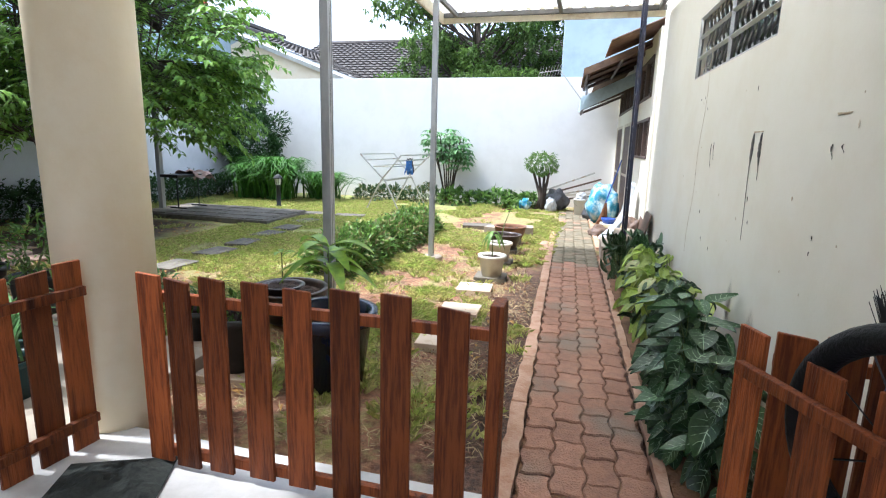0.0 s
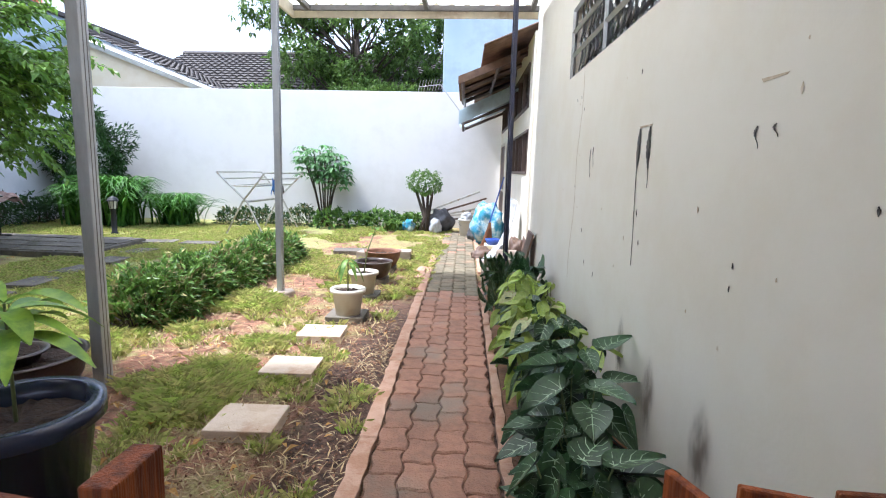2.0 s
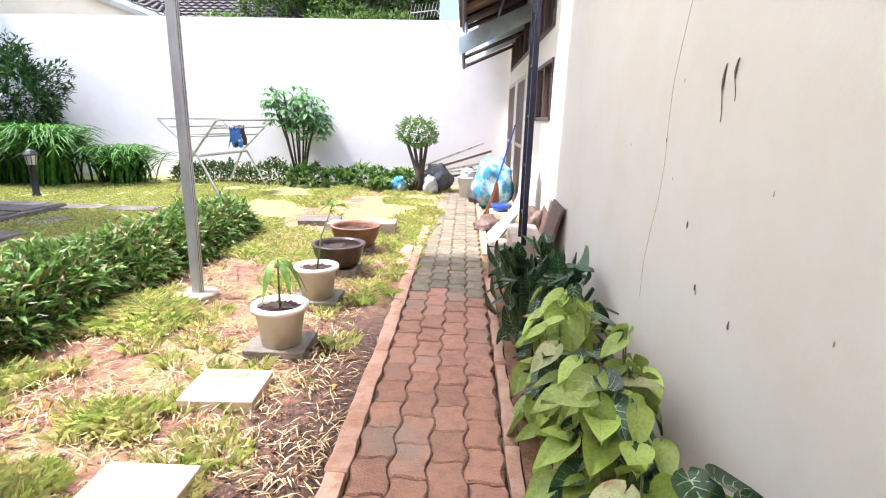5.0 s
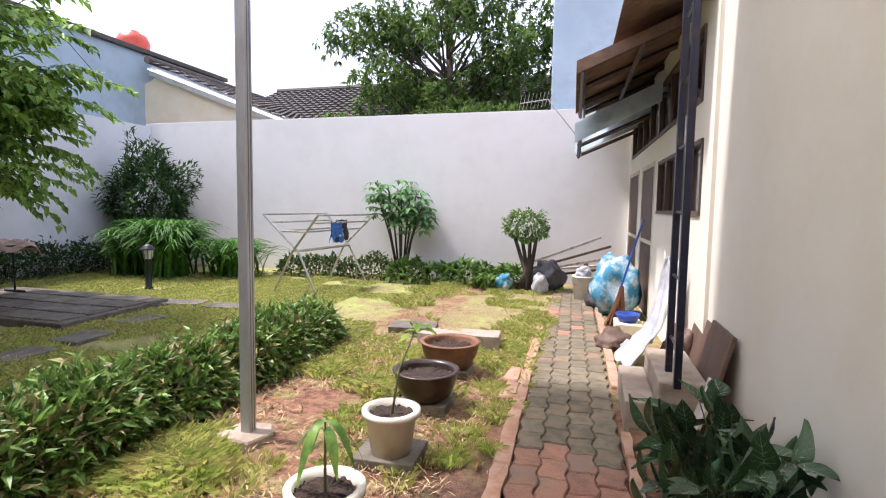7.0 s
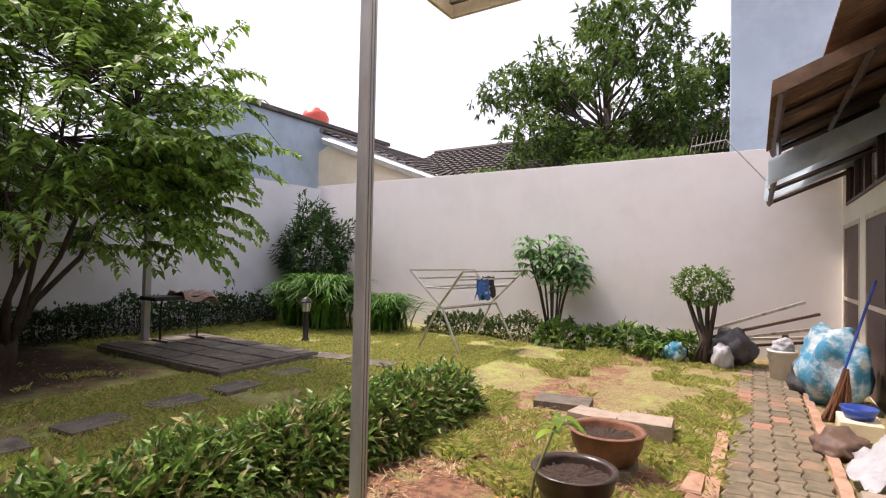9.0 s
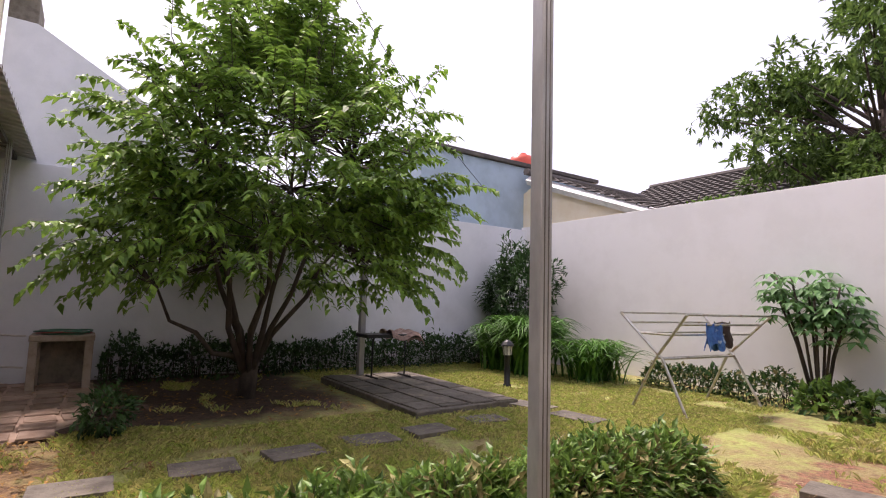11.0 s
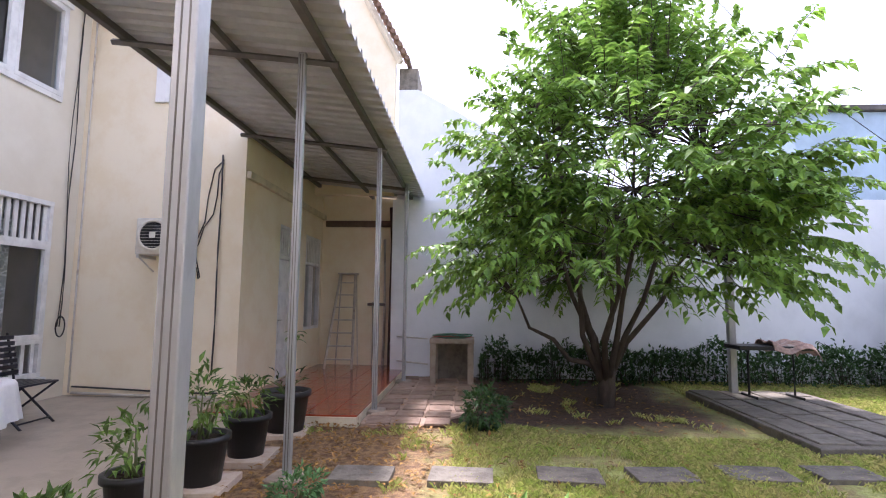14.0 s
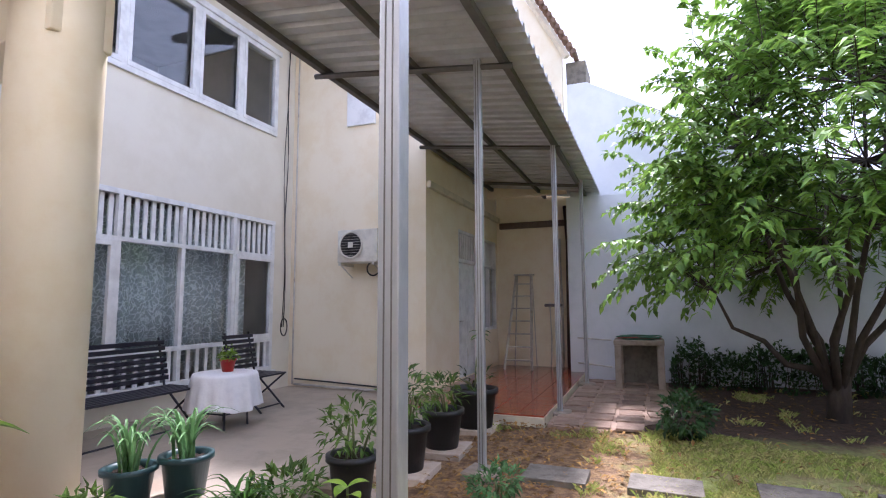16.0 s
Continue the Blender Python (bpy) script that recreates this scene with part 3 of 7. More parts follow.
def garden_path():
    pts = [(PATH_LEFT + lean(PATH_START), PATH_START), (PATH_RIGHT + lean(PATH_START), PATH_START), (PATH_RIGHT + lean(PATH_END), PATH_END), (PATH_LEFT + lean(PATH_END), PATH_END)]
    path = tagged(part("path", prism(pts, -0.08, 0.004), M_SOIL), "narrow garden path of red wavy interlocking pavers", "path", kind="structure")
    blocks = [[paver_mesh(s), paver_mesh(s)] for s in (1, -1)]
    for pair in blocks:
        pair[1].materials[0] = M_PAVER_MOSS
    rnd = random.Random(3)
    for c in range(4):
        y = PATH_START + 0.11 + (0.11 if c % 2 else 0.0)
        while y < PATH_END - 0.1:
            x = PATH_LEFT + 0.0775 + 0.155 * c + lean(y)
            ob = new("paver", blocks[c % 2][1] if (y > 7.6 and rnd.random() < 0.9) else blocks[c % 2][0])
            ob.matrix_basis = pose(x, y, 0.022 + rnd.uniform(-0.004, 0.004), rnd.uniform(-1, 1), rnd.uniform(-1, 1), 1.6 + rnd.uniform(-1.2, 1.2))
            ob.parent = path
            y += 0.22
    # concrete edging, cast in uneven lengths
    for x_off, w, y0, y1, lab in ((PATH_LEFT - 0.055, 0.045, 2.5, 11.6, "rough concrete kerb beside the path"), (PATH_RIGHT + 0.06, 0.04, 8.9, 13.2, "thin concrete kerb beside the path"), (PATH_RIGHT + 0.045, 0.03, 2.5, 8.0, "thin mossy concrete kerb beside the plants")):
        y = y0
        while y < y1:
            d = min(rnd.uniform(0.5, 1.3), y1 - y)
            m = max(3, int(d / 0.09))
            left = [(x_off - w + lean(y + d * k / m) + rnd.uniform(-0.008, 0.008), y + d * k / m) for k in range(m + 1)]
            right = [(x_off + w + lean(y + d * k / m) + rnd.uniform(-0.008, 0.008), y + d * k / m) for k in range(m, -1, -1)]
            ob = part("kerb", prism((left + right)[::-1], -0.06, 0.035 + rnd.uniform(-0.008, 0.006), 0.01), M_KERB)
            tagged(ob, lab, "kerb", kind="structure")
            y += d + 0.006
    for x, y in ((-0.33, 8.55), (-0.36, 8.95)):
        tagged(part("kerb", prism([(x - 0.07, y - 0.2), (x + 0.06, y - 0.18), (x + 0.05, y + 0.16), (x - 0.05, y + 0.19)], -0.05, 0.045, 0.012), M_KERB), "broken piece of concrete kerb", "kerb", kind="structure")


# ---- leaves ----
def scatter_leaves(places, length, width, rnd, fold=0.25, bend=0.25):
    """Vertices and faces of many small folded leaves; places are (point, direction, up)."""
    verts, faces = [], []
    for p, d, up in places:
        d = Vector(d).normalized()
        s = d.cross(Vector(up))
        if s.length < 1e-3:
            s = d.orthogonal()
        s.normalize()
        n = s.cross(d)
        k = rnd.uniform(0.7, 1.25)
        L, W = length * k, width * k
        p = Vector(p)
        b = len(verts)
        mid = p + d * L * 0.45 - n * L * 0.02
        tip = p + d * L * 0.95 - n * L * bend
        verts += [p, mid + s * W / 2 + n * W * fold, mid, mid - s * W / 2 + n * W * fold, tip]
        faces += [(b, b + 1, b + 2), (b, b + 2, b + 3), (b + 1, b + 4, b + 2), (b + 2, b + 4, b + 3)]
    return verts, faces


def any_direction(rnd):
    while True:
        v = Vector((rnd.uniform(-1, 1), rnd.uniform(-1, 1), rnd.uniform(-1, 1)))
        if 0.05 < v.length < 1:
            return v.normalized()


def shrub(name, x, y, z, rx, ry, rz, count, length, width, mat, label, seed, category="shrub", stems=6, stem_mat=None, group=""):
    """A bush: stems and a crown of many single leaves, thinner inside, uneven outside."""
    rnd = random.Random(seed)
    t = thing(name, x, y, z, label, category, group)
    places = []
    for _ in range(count):
        v = any_direction(rnd)
        bump_r = 0.72 + 0.5 * noise.noise(v * 2.2 + Vector((seed, 0, 0)))
        r = bump_r * rnd.uniform(0.45, 1.0) ** 0.5
        p = Vector((v.x * rx * r, v.y * ry * r, rz + v.z * rz * r))
        if p.z < 0.03:
            p.z = rnd.uniform(0.03, 0.2)
        places.append((p, v + any_direction(rnd) * 0.9 + Vector((0, 0, 0.2)), Vector((0, 0, 1)) + any_direction(rnd) * 0.5))
    raw("foliage", *scatter_leaves(places, length, width, rnd), mat, t)
    for k in range(stems):
        v = any_direction(rnd)
        a = Vector((rnd.uniform(-0.05, 0.05), rnd.uniform(-0.05, 0.05), -0.02))
        b = Vector((v.x * rx * 0.6, v.y * ry * 0.6, rz * 1.1))
        part("stem", tube([a, a.lerp(b, 0.5) + Vector((0, 0, 0.05)), b], 0.012, 5, 0.005), stem_mat or M_BARK, t)
    return t


def hedge_row(name, x0, y0, x1, y1, half, height, count, length, width, mats, label, seed, base=0.0):
    """A long hedge: leaves in an uneven band."""
    rnd = random.Random(seed)
    cx, cy = (x0 + x1) / 2, (y0 + y1) / 2
    t = thing(name, cx, cy, base, label, "hedge")
    axis = Vector((x1 - x0, y1 - y0, 0))
    side = Vector((-axis.y, axis.x, 0)).normalized()
    lists = [[] for _ in mats]
    twigs = bmesh.new()
    for k in range(count):
        u = rnd.random()
        rough = 0.8 + 0.45 * noise.noise(Vector((u * axis.length * 1.6, seed, 0))) + 0.3 * noise.noise(Vector((u * axis.length * 6, seed, 5))) + (0.12 if rnd.random() < 0.08 else 0)
        end = min(1.0, min(u, 1 - u) * axis.length / 0.25 + 0.45)
        ang = rnd.uniform(0, math.pi)
        r = rnd.uniform(0.35, 1.0) ** 0.5
        p = axis * (u - 0.5) + side * (math.cos(ang) * half * r * rough * end) + Vector((0, 0, max(0.03, math.sin(ang) * height * r * rough * end)))
        out = side * math.cos(ang) + Vector((0, 0, math.sin(ang) + 0.2)) + any_direction(rnd) * 0.9
        lists[0 if rnd.random() < 0.8 or len(mats) == 1 else 1].append((p, out, Vector((0, 0, 1)) + any_direction(rnd) * 0.6))
        if k % 26 == 0:
            q = axis * (u - 0.5)
            rod(twigs, q + side * rnd.uniform(-0.1, 0.1), p, 0.008, 0.003, 4, False)
    for mat, places in zip(mats, lists):
        raw("foliage", *scatter_leaves(places, length, width, rnd), mat, t)
    part("branchwork", twigs, M_BARK, t)
    return t


def strap_clump(name, x, y, z, count, reach, high, width, mat, label, seed, category="plant", spread=0.2):
    """Arching strap leaves from one crown."""
    rnd = random.Random(seed)
    t = thing(name, x, y, z, label, category)
    verts, faces = [], []
    for _ in range(count):
        a = rnd.uniform(0, 2 * math.pi)
        d = Vector((math.cos(a), math.sin(a), 0))
        s = Vector((-d.y, d.x, 0))
        k = rnd.uniform(0.55, 1.1)
        h = high * rnd.uniform(0.6, 1.1)
        root = Vector((rnd.gauss(0, spread), rnd.gauss(0, spread), 0))
        b = len(verts)
        n = 6
        for i in range(n + 1):
            u = i / n
            c = root + d * reach * k * (u ** 1.25) + Vector((0, 0, h * math.sin(min(1.0, u * 1.05) * math.pi * 0.62) * (1 - 0.25 * u)))
            w = width * (1 - u) ** 0.6 * (0.6 + 0.4 * min(1, u * 5)) / 2 + 0.001
            verts += [c - s * w + Vector((0, 0, w * 0.5)), c, c + s * w + Vector((0, 0, w * 0.5))]
        for i in range(n):
            o = b + 3 * i
            faces += [(o, o + 1, o + 4, o + 3), (o + 1, o + 2, o + 5, o + 4)]
    raw("foliage", verts, faces, mat, t, smooth=True)
    return t


# ---- anthurium bed ----
def heart_mesh(name, mat, vein, cup):
    """A heart-shaped leaf 1 long with a midrib and pale side veins."""
    def half(u):
        return 0.37 * math.sin(math.pi * min(1.0, (u + 0.2) / 1.2) ** 0.62) ** 0.85 + 0.002

    def surf(u, v):
        w = half(u)
        x = w * v
        notch = 0.17 * max(0.0, 1 - abs(v) * 3.0) if u < 0 else 0.0
        return Vector((x, u + notch, 0.10 * abs(v) ** 1.3 * (1 - u * 0.4) * cup - 0.16 * u * u + 0.015 * math.sin(7 * u + 5 * v)))

    verts, faces, mats = [], [], []
    us = [-0.19, -0.12, 0.0, 0.16, 0.34, 0.55, 0.76, 0.92, 1.0]
    vs = [-1, -0.6, -0.25, 0, 0.25, 0.6, 1]
    for u in us:
        for v in vs:
            verts.append(surf(u, v))
    n = len(vs)
    for i in range(len(us) - 1):
        for j in range(n - 1):
            faces.append((i * n + j, i * n + j + 1, (i + 1) * n + j + 1, (i + 1) * n + j))
            mats.append(0)

    def strip(points, w):
        b = len(verts)
        for k, (u, v) in enumerate(points):
            p, q = surf(u, v), surf(*points[min(k + 1, len(points) - 1)])
            r = surf(*points[max(k - 1, 0)])
            d = (q - r).normalized()
            s = d.cross(Vector((0, 0, 1))).normalized()
            ww = w * (1 - 0.6 * k / (len(points) - 1))
            verts.extend([p + s * ww + Vector((0, 0, 0.006)), p - s * ww + Vector((0, 0, 0.006))])
        for k in range(len(points) - 1):
            o = b + 2 * k
            faces.append((o, o + 1, o + 3, o + 2))
            mats.append(1)

    strip([(0.0, 0), (0.3, 0), (0.6, 0), (0.95, 0)], 0.014)
    for sgn in (-1, 1):
        for u0, u1, v1 in ((0.0, -0.12, 0.75), (0.0, 0.12, 0.85), (0.12, 0.36, 0.85), (0.3, 0.56, 0.82), (0.5, 0.75, 0.75)):
            strip([(u0, 0), ((u0 * 0.6 + u1 * 0.4), sgn * v1 * 0.5), (u1, sgn * v1)], 0.011)
    me = bpy.data.meshes.new(name)
    me.from_pydata(verts, [], faces)
    me.materials.append(mat)
    me.materials.append(vein)
    me.polygons.foreach_set("material_index", mats)
    me.polygons.foreach_set("use_smooth", [True] * len(mats))
    return me


def anthurium_bed():
    kinds = [heart_mesh("leaf", M_ANTH, M_VEIN, 1.0), heart_mesh("leaf", M_ANTH_LIGHT, M_VEIN_LIGHT, 1.6), heart_mesh("leaf", M_ANTH_OLD, M_VEIN_LIGHT, 0.6), heart_mesh("leaf", M_ANTH, M_VEIN, 2.2)]
    rnd = random.Random(11)
    n = 31
    for i in range(n):
        y = 2.95 + 4.45 * (i + rnd.uniform(-0.3, 0.3)) / (n - 1)
        x = rnd.uniform(0.72, 1.02) + lean(y)
        light = rnd.random() < (0.22 if y < 4.2 else 0.82 if y < 6.3 else 0.2)
        t = thing("anthurium_plant", x, y, 0.0, "bushy velvet-leaved anthurium with lime young leaves" if light else "dark velvet-leaved anthurium with pale veins", "plant", "plants along the wall")
        stalks = bmesh.new()
        m = rnd.randint(24, 30)
        for k in range(m):
            a = math.radians(rnd.choice((-90, -90, 180, 180, -135, -135, -60, 90, 0))) + rnd.uniform(-0.5, 0.5)
            out = Vector((math.cos(a), math.sin(a), 0))
            h = rnd.uniform(0.10, 0.6) * (0.85 if y < 3.6 or y > 6.3 else 1.0)
            r = rnd.uniform(0.03, 0.2) * (1.15 - h * 0.7)
            tip = out * r + Vector((0, 0, h))
            size = rnd.uniform(0.11, 0.205) if y < 4.2 else rnd.uniform(0.10, 0.17)
            if x + tip.x + out.x * size * 0.4 > 1.2 + lean(y):
                tip.x -= 0.14
            if x + tip.x < 0.60 + lean(y):
                tip.x = 0.60 + lean(y) - x
            droop = rnd.uniform(-0.4, 2.2) if y < 6.4 else rnd.uniform(-3.0, 0.6)
            d = (out + Vector((0, 0, -droop))).normalized()
            nrm = (out * abs(droop) + Vector((0, 0, 1))).normalized()
            s = d.cross(nrm).normalized()
            nrm = s.cross(d)
            me = kinds[0 if rnd.random() < 0.7 else 3] if not light or rnd.random() < 0.3 else kinds[1 if rnd.random() < 0.8 else 2]
            leaf = new("leaf", me)
            leaf.matrix_basis = Matrix(((s.x, d.x, nrm.x, tip.x), (s.y, d.y, nrm.y, tip.y), (s.z, d.z, nrm.z, tip.z), (0, 0, 0, 1))) @ Matrix.Rotation(rnd.uniform(-0.4, 0.4), 4, "Z") @ Matrix.Diagonal((size * rnd.uniform(0.85, 1.1), size, size, 1))
            leaf.parent = t
            rod(stalks, (out.x * 0.02, out.y * 0.02, -0.02), tip * 0.6 + Vector((0, 0, h * 0.1)), 0.006, 0.004, 5, False)
            rod(stalks, tip * 0.6 + Vector((0, 0, h * 0.1)), tip, 0.004, 0.003, 5, False)
        part("stem_clump", stalks, M_STALK, t)
    tagged(part("planting_strip", prism([(PATH_RIGHT + 0.08 + lean(2.6), 2.6), (1.24 + lean(2.6), 2.6), (1.24 + lean(8.1), 8.1), (PATH_RIGHT + 0.08 + lean(8.1), 8.1)], -0.08, 0.02), M_SOIL), "dark bare soil strip along the wall", "soil", kind="structure")


# ---- pots ----
def pot(name, x, y, z, profile, mat, label, soil_r, soil_z, group="", rim=None):
    t = thing(name, x, y, z, label, "pot", group)
    part("body", lathe(profile, 36), mat, t)
    if soil_r:
        rnd = random.Random(int((x + 20) * 100))
        bm = bmesh.new()
        bmesh.ops.create_circle(bm, cap_ends=True, segments=28, radius=soil_r)
        bmesh.ops.subdivide_edges(bm, edges=bm.edges, cuts=1)
        bmesh.ops.poke(bm, faces=bm.faces)
        for v in bm.verts:
            v.co.z = soil_z + rnd.uniform(-0.008, 0.012)
        part("soil", bm, M_DARK_SOIL, t, "dark potting soil")
    return t


def bowl_profile(r, h, wall=0.022, foot=0.55):
    return [(r * foot, 0.0), (r * (foot + 0.2), h * 0.15), (r * 0.93, h * 0.55), (r, h * 0.93), (r + 0.012, h * 0.96), (r + 0.012, h), (r - wall, h), (r - wall - 0.01, h * 0.9), (r * 0.85, h * 0.5), (r * foot * 0.9, h * 0.2), (0.01, h * 0.18)]


def tub_profile(r0, r1, h, wall=0.015, lip=0.018):
    return [(r0, 0.0), (r0 + (r1 - r0) * 0.85, h * 0.86), (r1 + lip, h * 0.87), (r1 + lip, h), (r1 - wall, h), (r1 - wall - 0.01, h * 0.85), (r0 * 0.9, h * 0.3), (0.01, h * 0.3)]


def seedling(name, x, y, z, height, leaves, length, width, mat, label, seed, droop=0.6, tilt=(0, 0)):
    """A young plant: a thin stem and a whorl of long leaves."""
    rnd = random.Random(seed)
    t = thing(name, x, y, z, label, "plant")
    top = Vector((tilt[0], tilt[1], height))
    part("stem", tube([(0, 0, -0.03), (tilt[0] * 0.3, tilt[1] * 0.3, height * 0.5), top], 0.008, 6, 0.005), M_STALK, t)
    for k in range(leaves):
        a = 2.4 * k + rnd.uniform(-0.3, 0.3)
        p = top - Vector((0, 0, 0.035 * (k // 3)))
        out = Vector((math.cos(a), math.sin(a), 0))
        s = Vector((-out.y, out.x, 0))
        verts, faces = [], []
        L = length * rnd.uniform(0.75, 1.15)
        n = 7
        rise = rnd.uniform(0.15, 0.55)
        for i in range(n + 1):
            u = i / n
            c = p + out * L * u * 0.85 + Vector((0, 0, L * (rise * u - droop * u * u)))
            w = width * math.sin(math.pi * min(1, u * 0.96 + 0.03)) ** 0.8 / 2 + 0.001
            verts += [c - s * w + Vector((0, 0, w * 0.35)), c, c + s * w + Vector((0, 0, w * 0.35))]
        for i in range(n):
            o = 3 * i
            faces += [(o, o + 1, o + 4, o + 3), (o + 1, o + 2, o + 5, o + 4)]
        raw("leaf", verts, faces, mat, t, smooth=True)
    return t


def slab(x, y, w, d, h, mat, label, rz=0.0, category="paving slab", group="", z=0.0):
    t = tagged(part("slab", boxed(-w / 2, w / 2, -d / 2, d / 2, -0.02, h, 0.006), mat), label, category, group)
    t.matrix_basis = pose(x, y, z, 0, 0, rz)
    return t


garden_path()
anthurium_bed()
# stepping slabs beside the path
for (x, y), rz in (((-0.82, 4.28), 3), ((-0.86, 5.08), 2), ((-0.88, 5.88), 4)):
    slab(x, y, 0.37, 0.33, 0.052, M_SLAB, "square beige concrete stepping slab on bare soil", rz, group="beige slabs")
for (x, y) in ((-0.80, 6.42), (-0.84, 7.27), (-0.89, 8.12), (-0.92, 8.92)):
    slab(x, y, 0.36, 0.33, 0.06, M_STONE, "grey concrete slab under a plant pot", 2, group="pot slabs")
pot("white_pot", -0.79, 6.4, 0.06, tub_profile(0.115, 0.15, 0.25), M_POT_WHITE, "round white plastic pot filled with soil", 0.132, 0.22, "white pots")
pot("white_pot", -0.83, 7.25, 0.06, tub_profile(0.115, 0.15, 0.25), M_POT_WHITE, "round white plastic pot filled with soil", 0.132, 0.22, "white pots")
seedling("mango_seedling", -0.79, 6.4, 0.28, 0.30, 6, 0.18, 0.045, M_LEAF_HEDGE, "young seedling with limp drooping leaves", 3, 1.3)
seedling("mango_seedling", -0.83, 7.25, 0.28, 0.5, 8, 0.16, 0.045, M_LEAF_MANGO, "thin tall seedling with small green leaves", 4, 0.5, (0.12, 0.08))
pot("bowl_pot", -0.89, 8.1, 0.06, bowl_profile(0.235, 0.22), M_POT_DARK, "wide dark brown glazed bowl pot", 0.2, 0.17, "bowl pots")
pot("bowl_pot", -0.92, 8.9, 0.06, bowl_profile(0.255, 0.23), M_POT_CLAY, "wide brown clay bowl pot", 0.215, 0.17, "bowl pots")
slab(-0.83, 9.75, 0.42, 0.3, 0.17, M_CONCRETE, "rough concrete block lying on the lawn", 5, "concrete block")
slab(-1.28, 9.85, 0.42, 0.28, 0.12, M_CONCRETE, "rough concrete slab lying on the lawn", -8, "concrete block")
slab(-1.75, 10.35, 0.55, 0.36, 0.06, M_STONE, "dark weathered stone slab set in the lawn", 10)
pot("bowl_pot", -2.25, 4.40, 0.0, bowl_profile(0.33, 0.30), M_POT_DARK, "large dark brown glazed bowl planter", 0.28, 0.24, "bowl pots")
pot("bowl_pot", -2.29, 4.38, 0.255, tub_profile(0.13, 0.17, 0.07), M_POT_DARK, "small dark pot sunk into a larger planter", 0.15, 0.05, "bowl pots")
seedling("mango_seedling", -2.33, 4.44, 0.29, 0.3, 4, 0.14, 0.05, M_LEAF_MANGO, "small sprout with pale yellow-green leaves", 6, 0.3)
seedling("mango_seedling", -1.35, 3.42, 0.40, 0.5, 15, 0.35, 0.09, M_LEAF_MANGO, "leafy young mango plant with long glossy leaves", 5, 0.55)
pot("navy_pot", -1.33, 3.4, 0.0, tub_profile(0.2, 0.27, 0.5, 0.02, 0.03), M_POT_BLUE, "tall navy glazed pot full of dark soil", 0.24, 0.42)
pot("black_pot", -2.0, 3.35, 0.03, tub_profile(0.13, 0.17, 0.38), M_POT_BLACK, "black plastic pot on a concrete slab", 0.15, 0.33, "black pots")
slab(-2.0, 3.35, 0.42, 0.4, 0.04, M_SLAB, "square beige concrete slab under a pot", 4, group="beige slabs")
shrub("potted_herb", -2.0, 3.35, 0.36, 0.14, 0.14, 0.1, 90, 0.07, 0.03, M_LEAF_HEDGE, "small leafy herb growing in a black pot", 41, "plant", 3)
pot("black_pot", -2.55, 3.7, 0.0, tub_profile(0.14, 0.18, 0.3), M_POT_BLACK, "black plastic pot on the soil", 0.16, 0.26, "black pots")
strap_clump("spider_plant", -2.55, 3.7, 0.26, 40, 0.3, 0.25, 0.02, M_LEAF_LILY, "arching green strap-leaved plant in a pot", 42, spread=0.05)
# hedge beside the posts
hedge_row("low_hedge", -2.6, 5.75, -2.6, 9.65, 0.46, 0.52, 11500, 0.105, 0.036, [M_LEAF_HEDGE, M_LEAF_DRY], "low clipped leafy hedge with bare brown twigs", 21)
# weathered stepping stones through the lawn
for x, y, w, rz in ((-4.63, 5.68, 0.5, 88), (-4.7, 6.53, 0.5, 86), (-4.77, 7.28, 0.5, 94), (-4.86, 8.05, 0.52, 88), (-4.93, 8.77, 0.5, 92), (-5.05, 9.62, 0.5, 85), (-5.42, 10.72, 0.62, 12), (-4.62, 10.72, 0.66, 6), (-3.3, 10.6, 0.55, 8), (-4.6, 4.9, 0.48, 90)):
    slab(x, y, w, 0.36, 0.036, M_STONE, "weathered grey stepping stone sunk in grass", rz, "stepping stone", "stepping stones")

# ---- the garden's far side ----
def paved_pad():
    """The raised pad of irregular stone under the grill."""
    t = tagged(part("paved_pad", prism([(-8.55, 8.97), (-5.48, 8.95), (-5.62, 10.66), (-8.7, 10.7)], -0.05, 0.075, 0.01), M_STONE), "low raised pad of dark flagstones on the lawn", "paving", kind="structure")
    rnd = random.Random(8)
    y = 9.0
    while y < 10.55:
        d = min(rnd.uniform(0.36, 0.5), 10.64 - y)
        x = -8.56
        while x < -5.7:
            w = min(rnd.uniform(0.35, 0.75), -5.6 - x)
            if w > 0.1:
                o = part("flagstone", prism([(x + 0.01, y + 0.01 + rnd.uniform(0, 0.03)), (x + w - 0.015, y + 0.01 + rnd.uniform(0, 0.03)), (x + w - 0.015, y + d - 0.015 - rnd.uniform(0, 0.03)), (x + 0.01 + rnd.uniform(0, 0.03), y + d - 0.015)], 0.07, 0.092 + rnd.uniform(-0.004, 0.006), 0.008), M_STONE, t)
            x += w
        y += d


def branch_points(a, b, sag, rnd, n=5):
    pts = []
    for i in range(n + 1):
        u = i / n
        p = Vector(a).lerp(Vector(b), u)
        p.z += sag * math.sin(math.pi * u)
        if 0 < i < n:
            p += any_direction(rnd) * 0.09
        pts.append(p)
    return pts


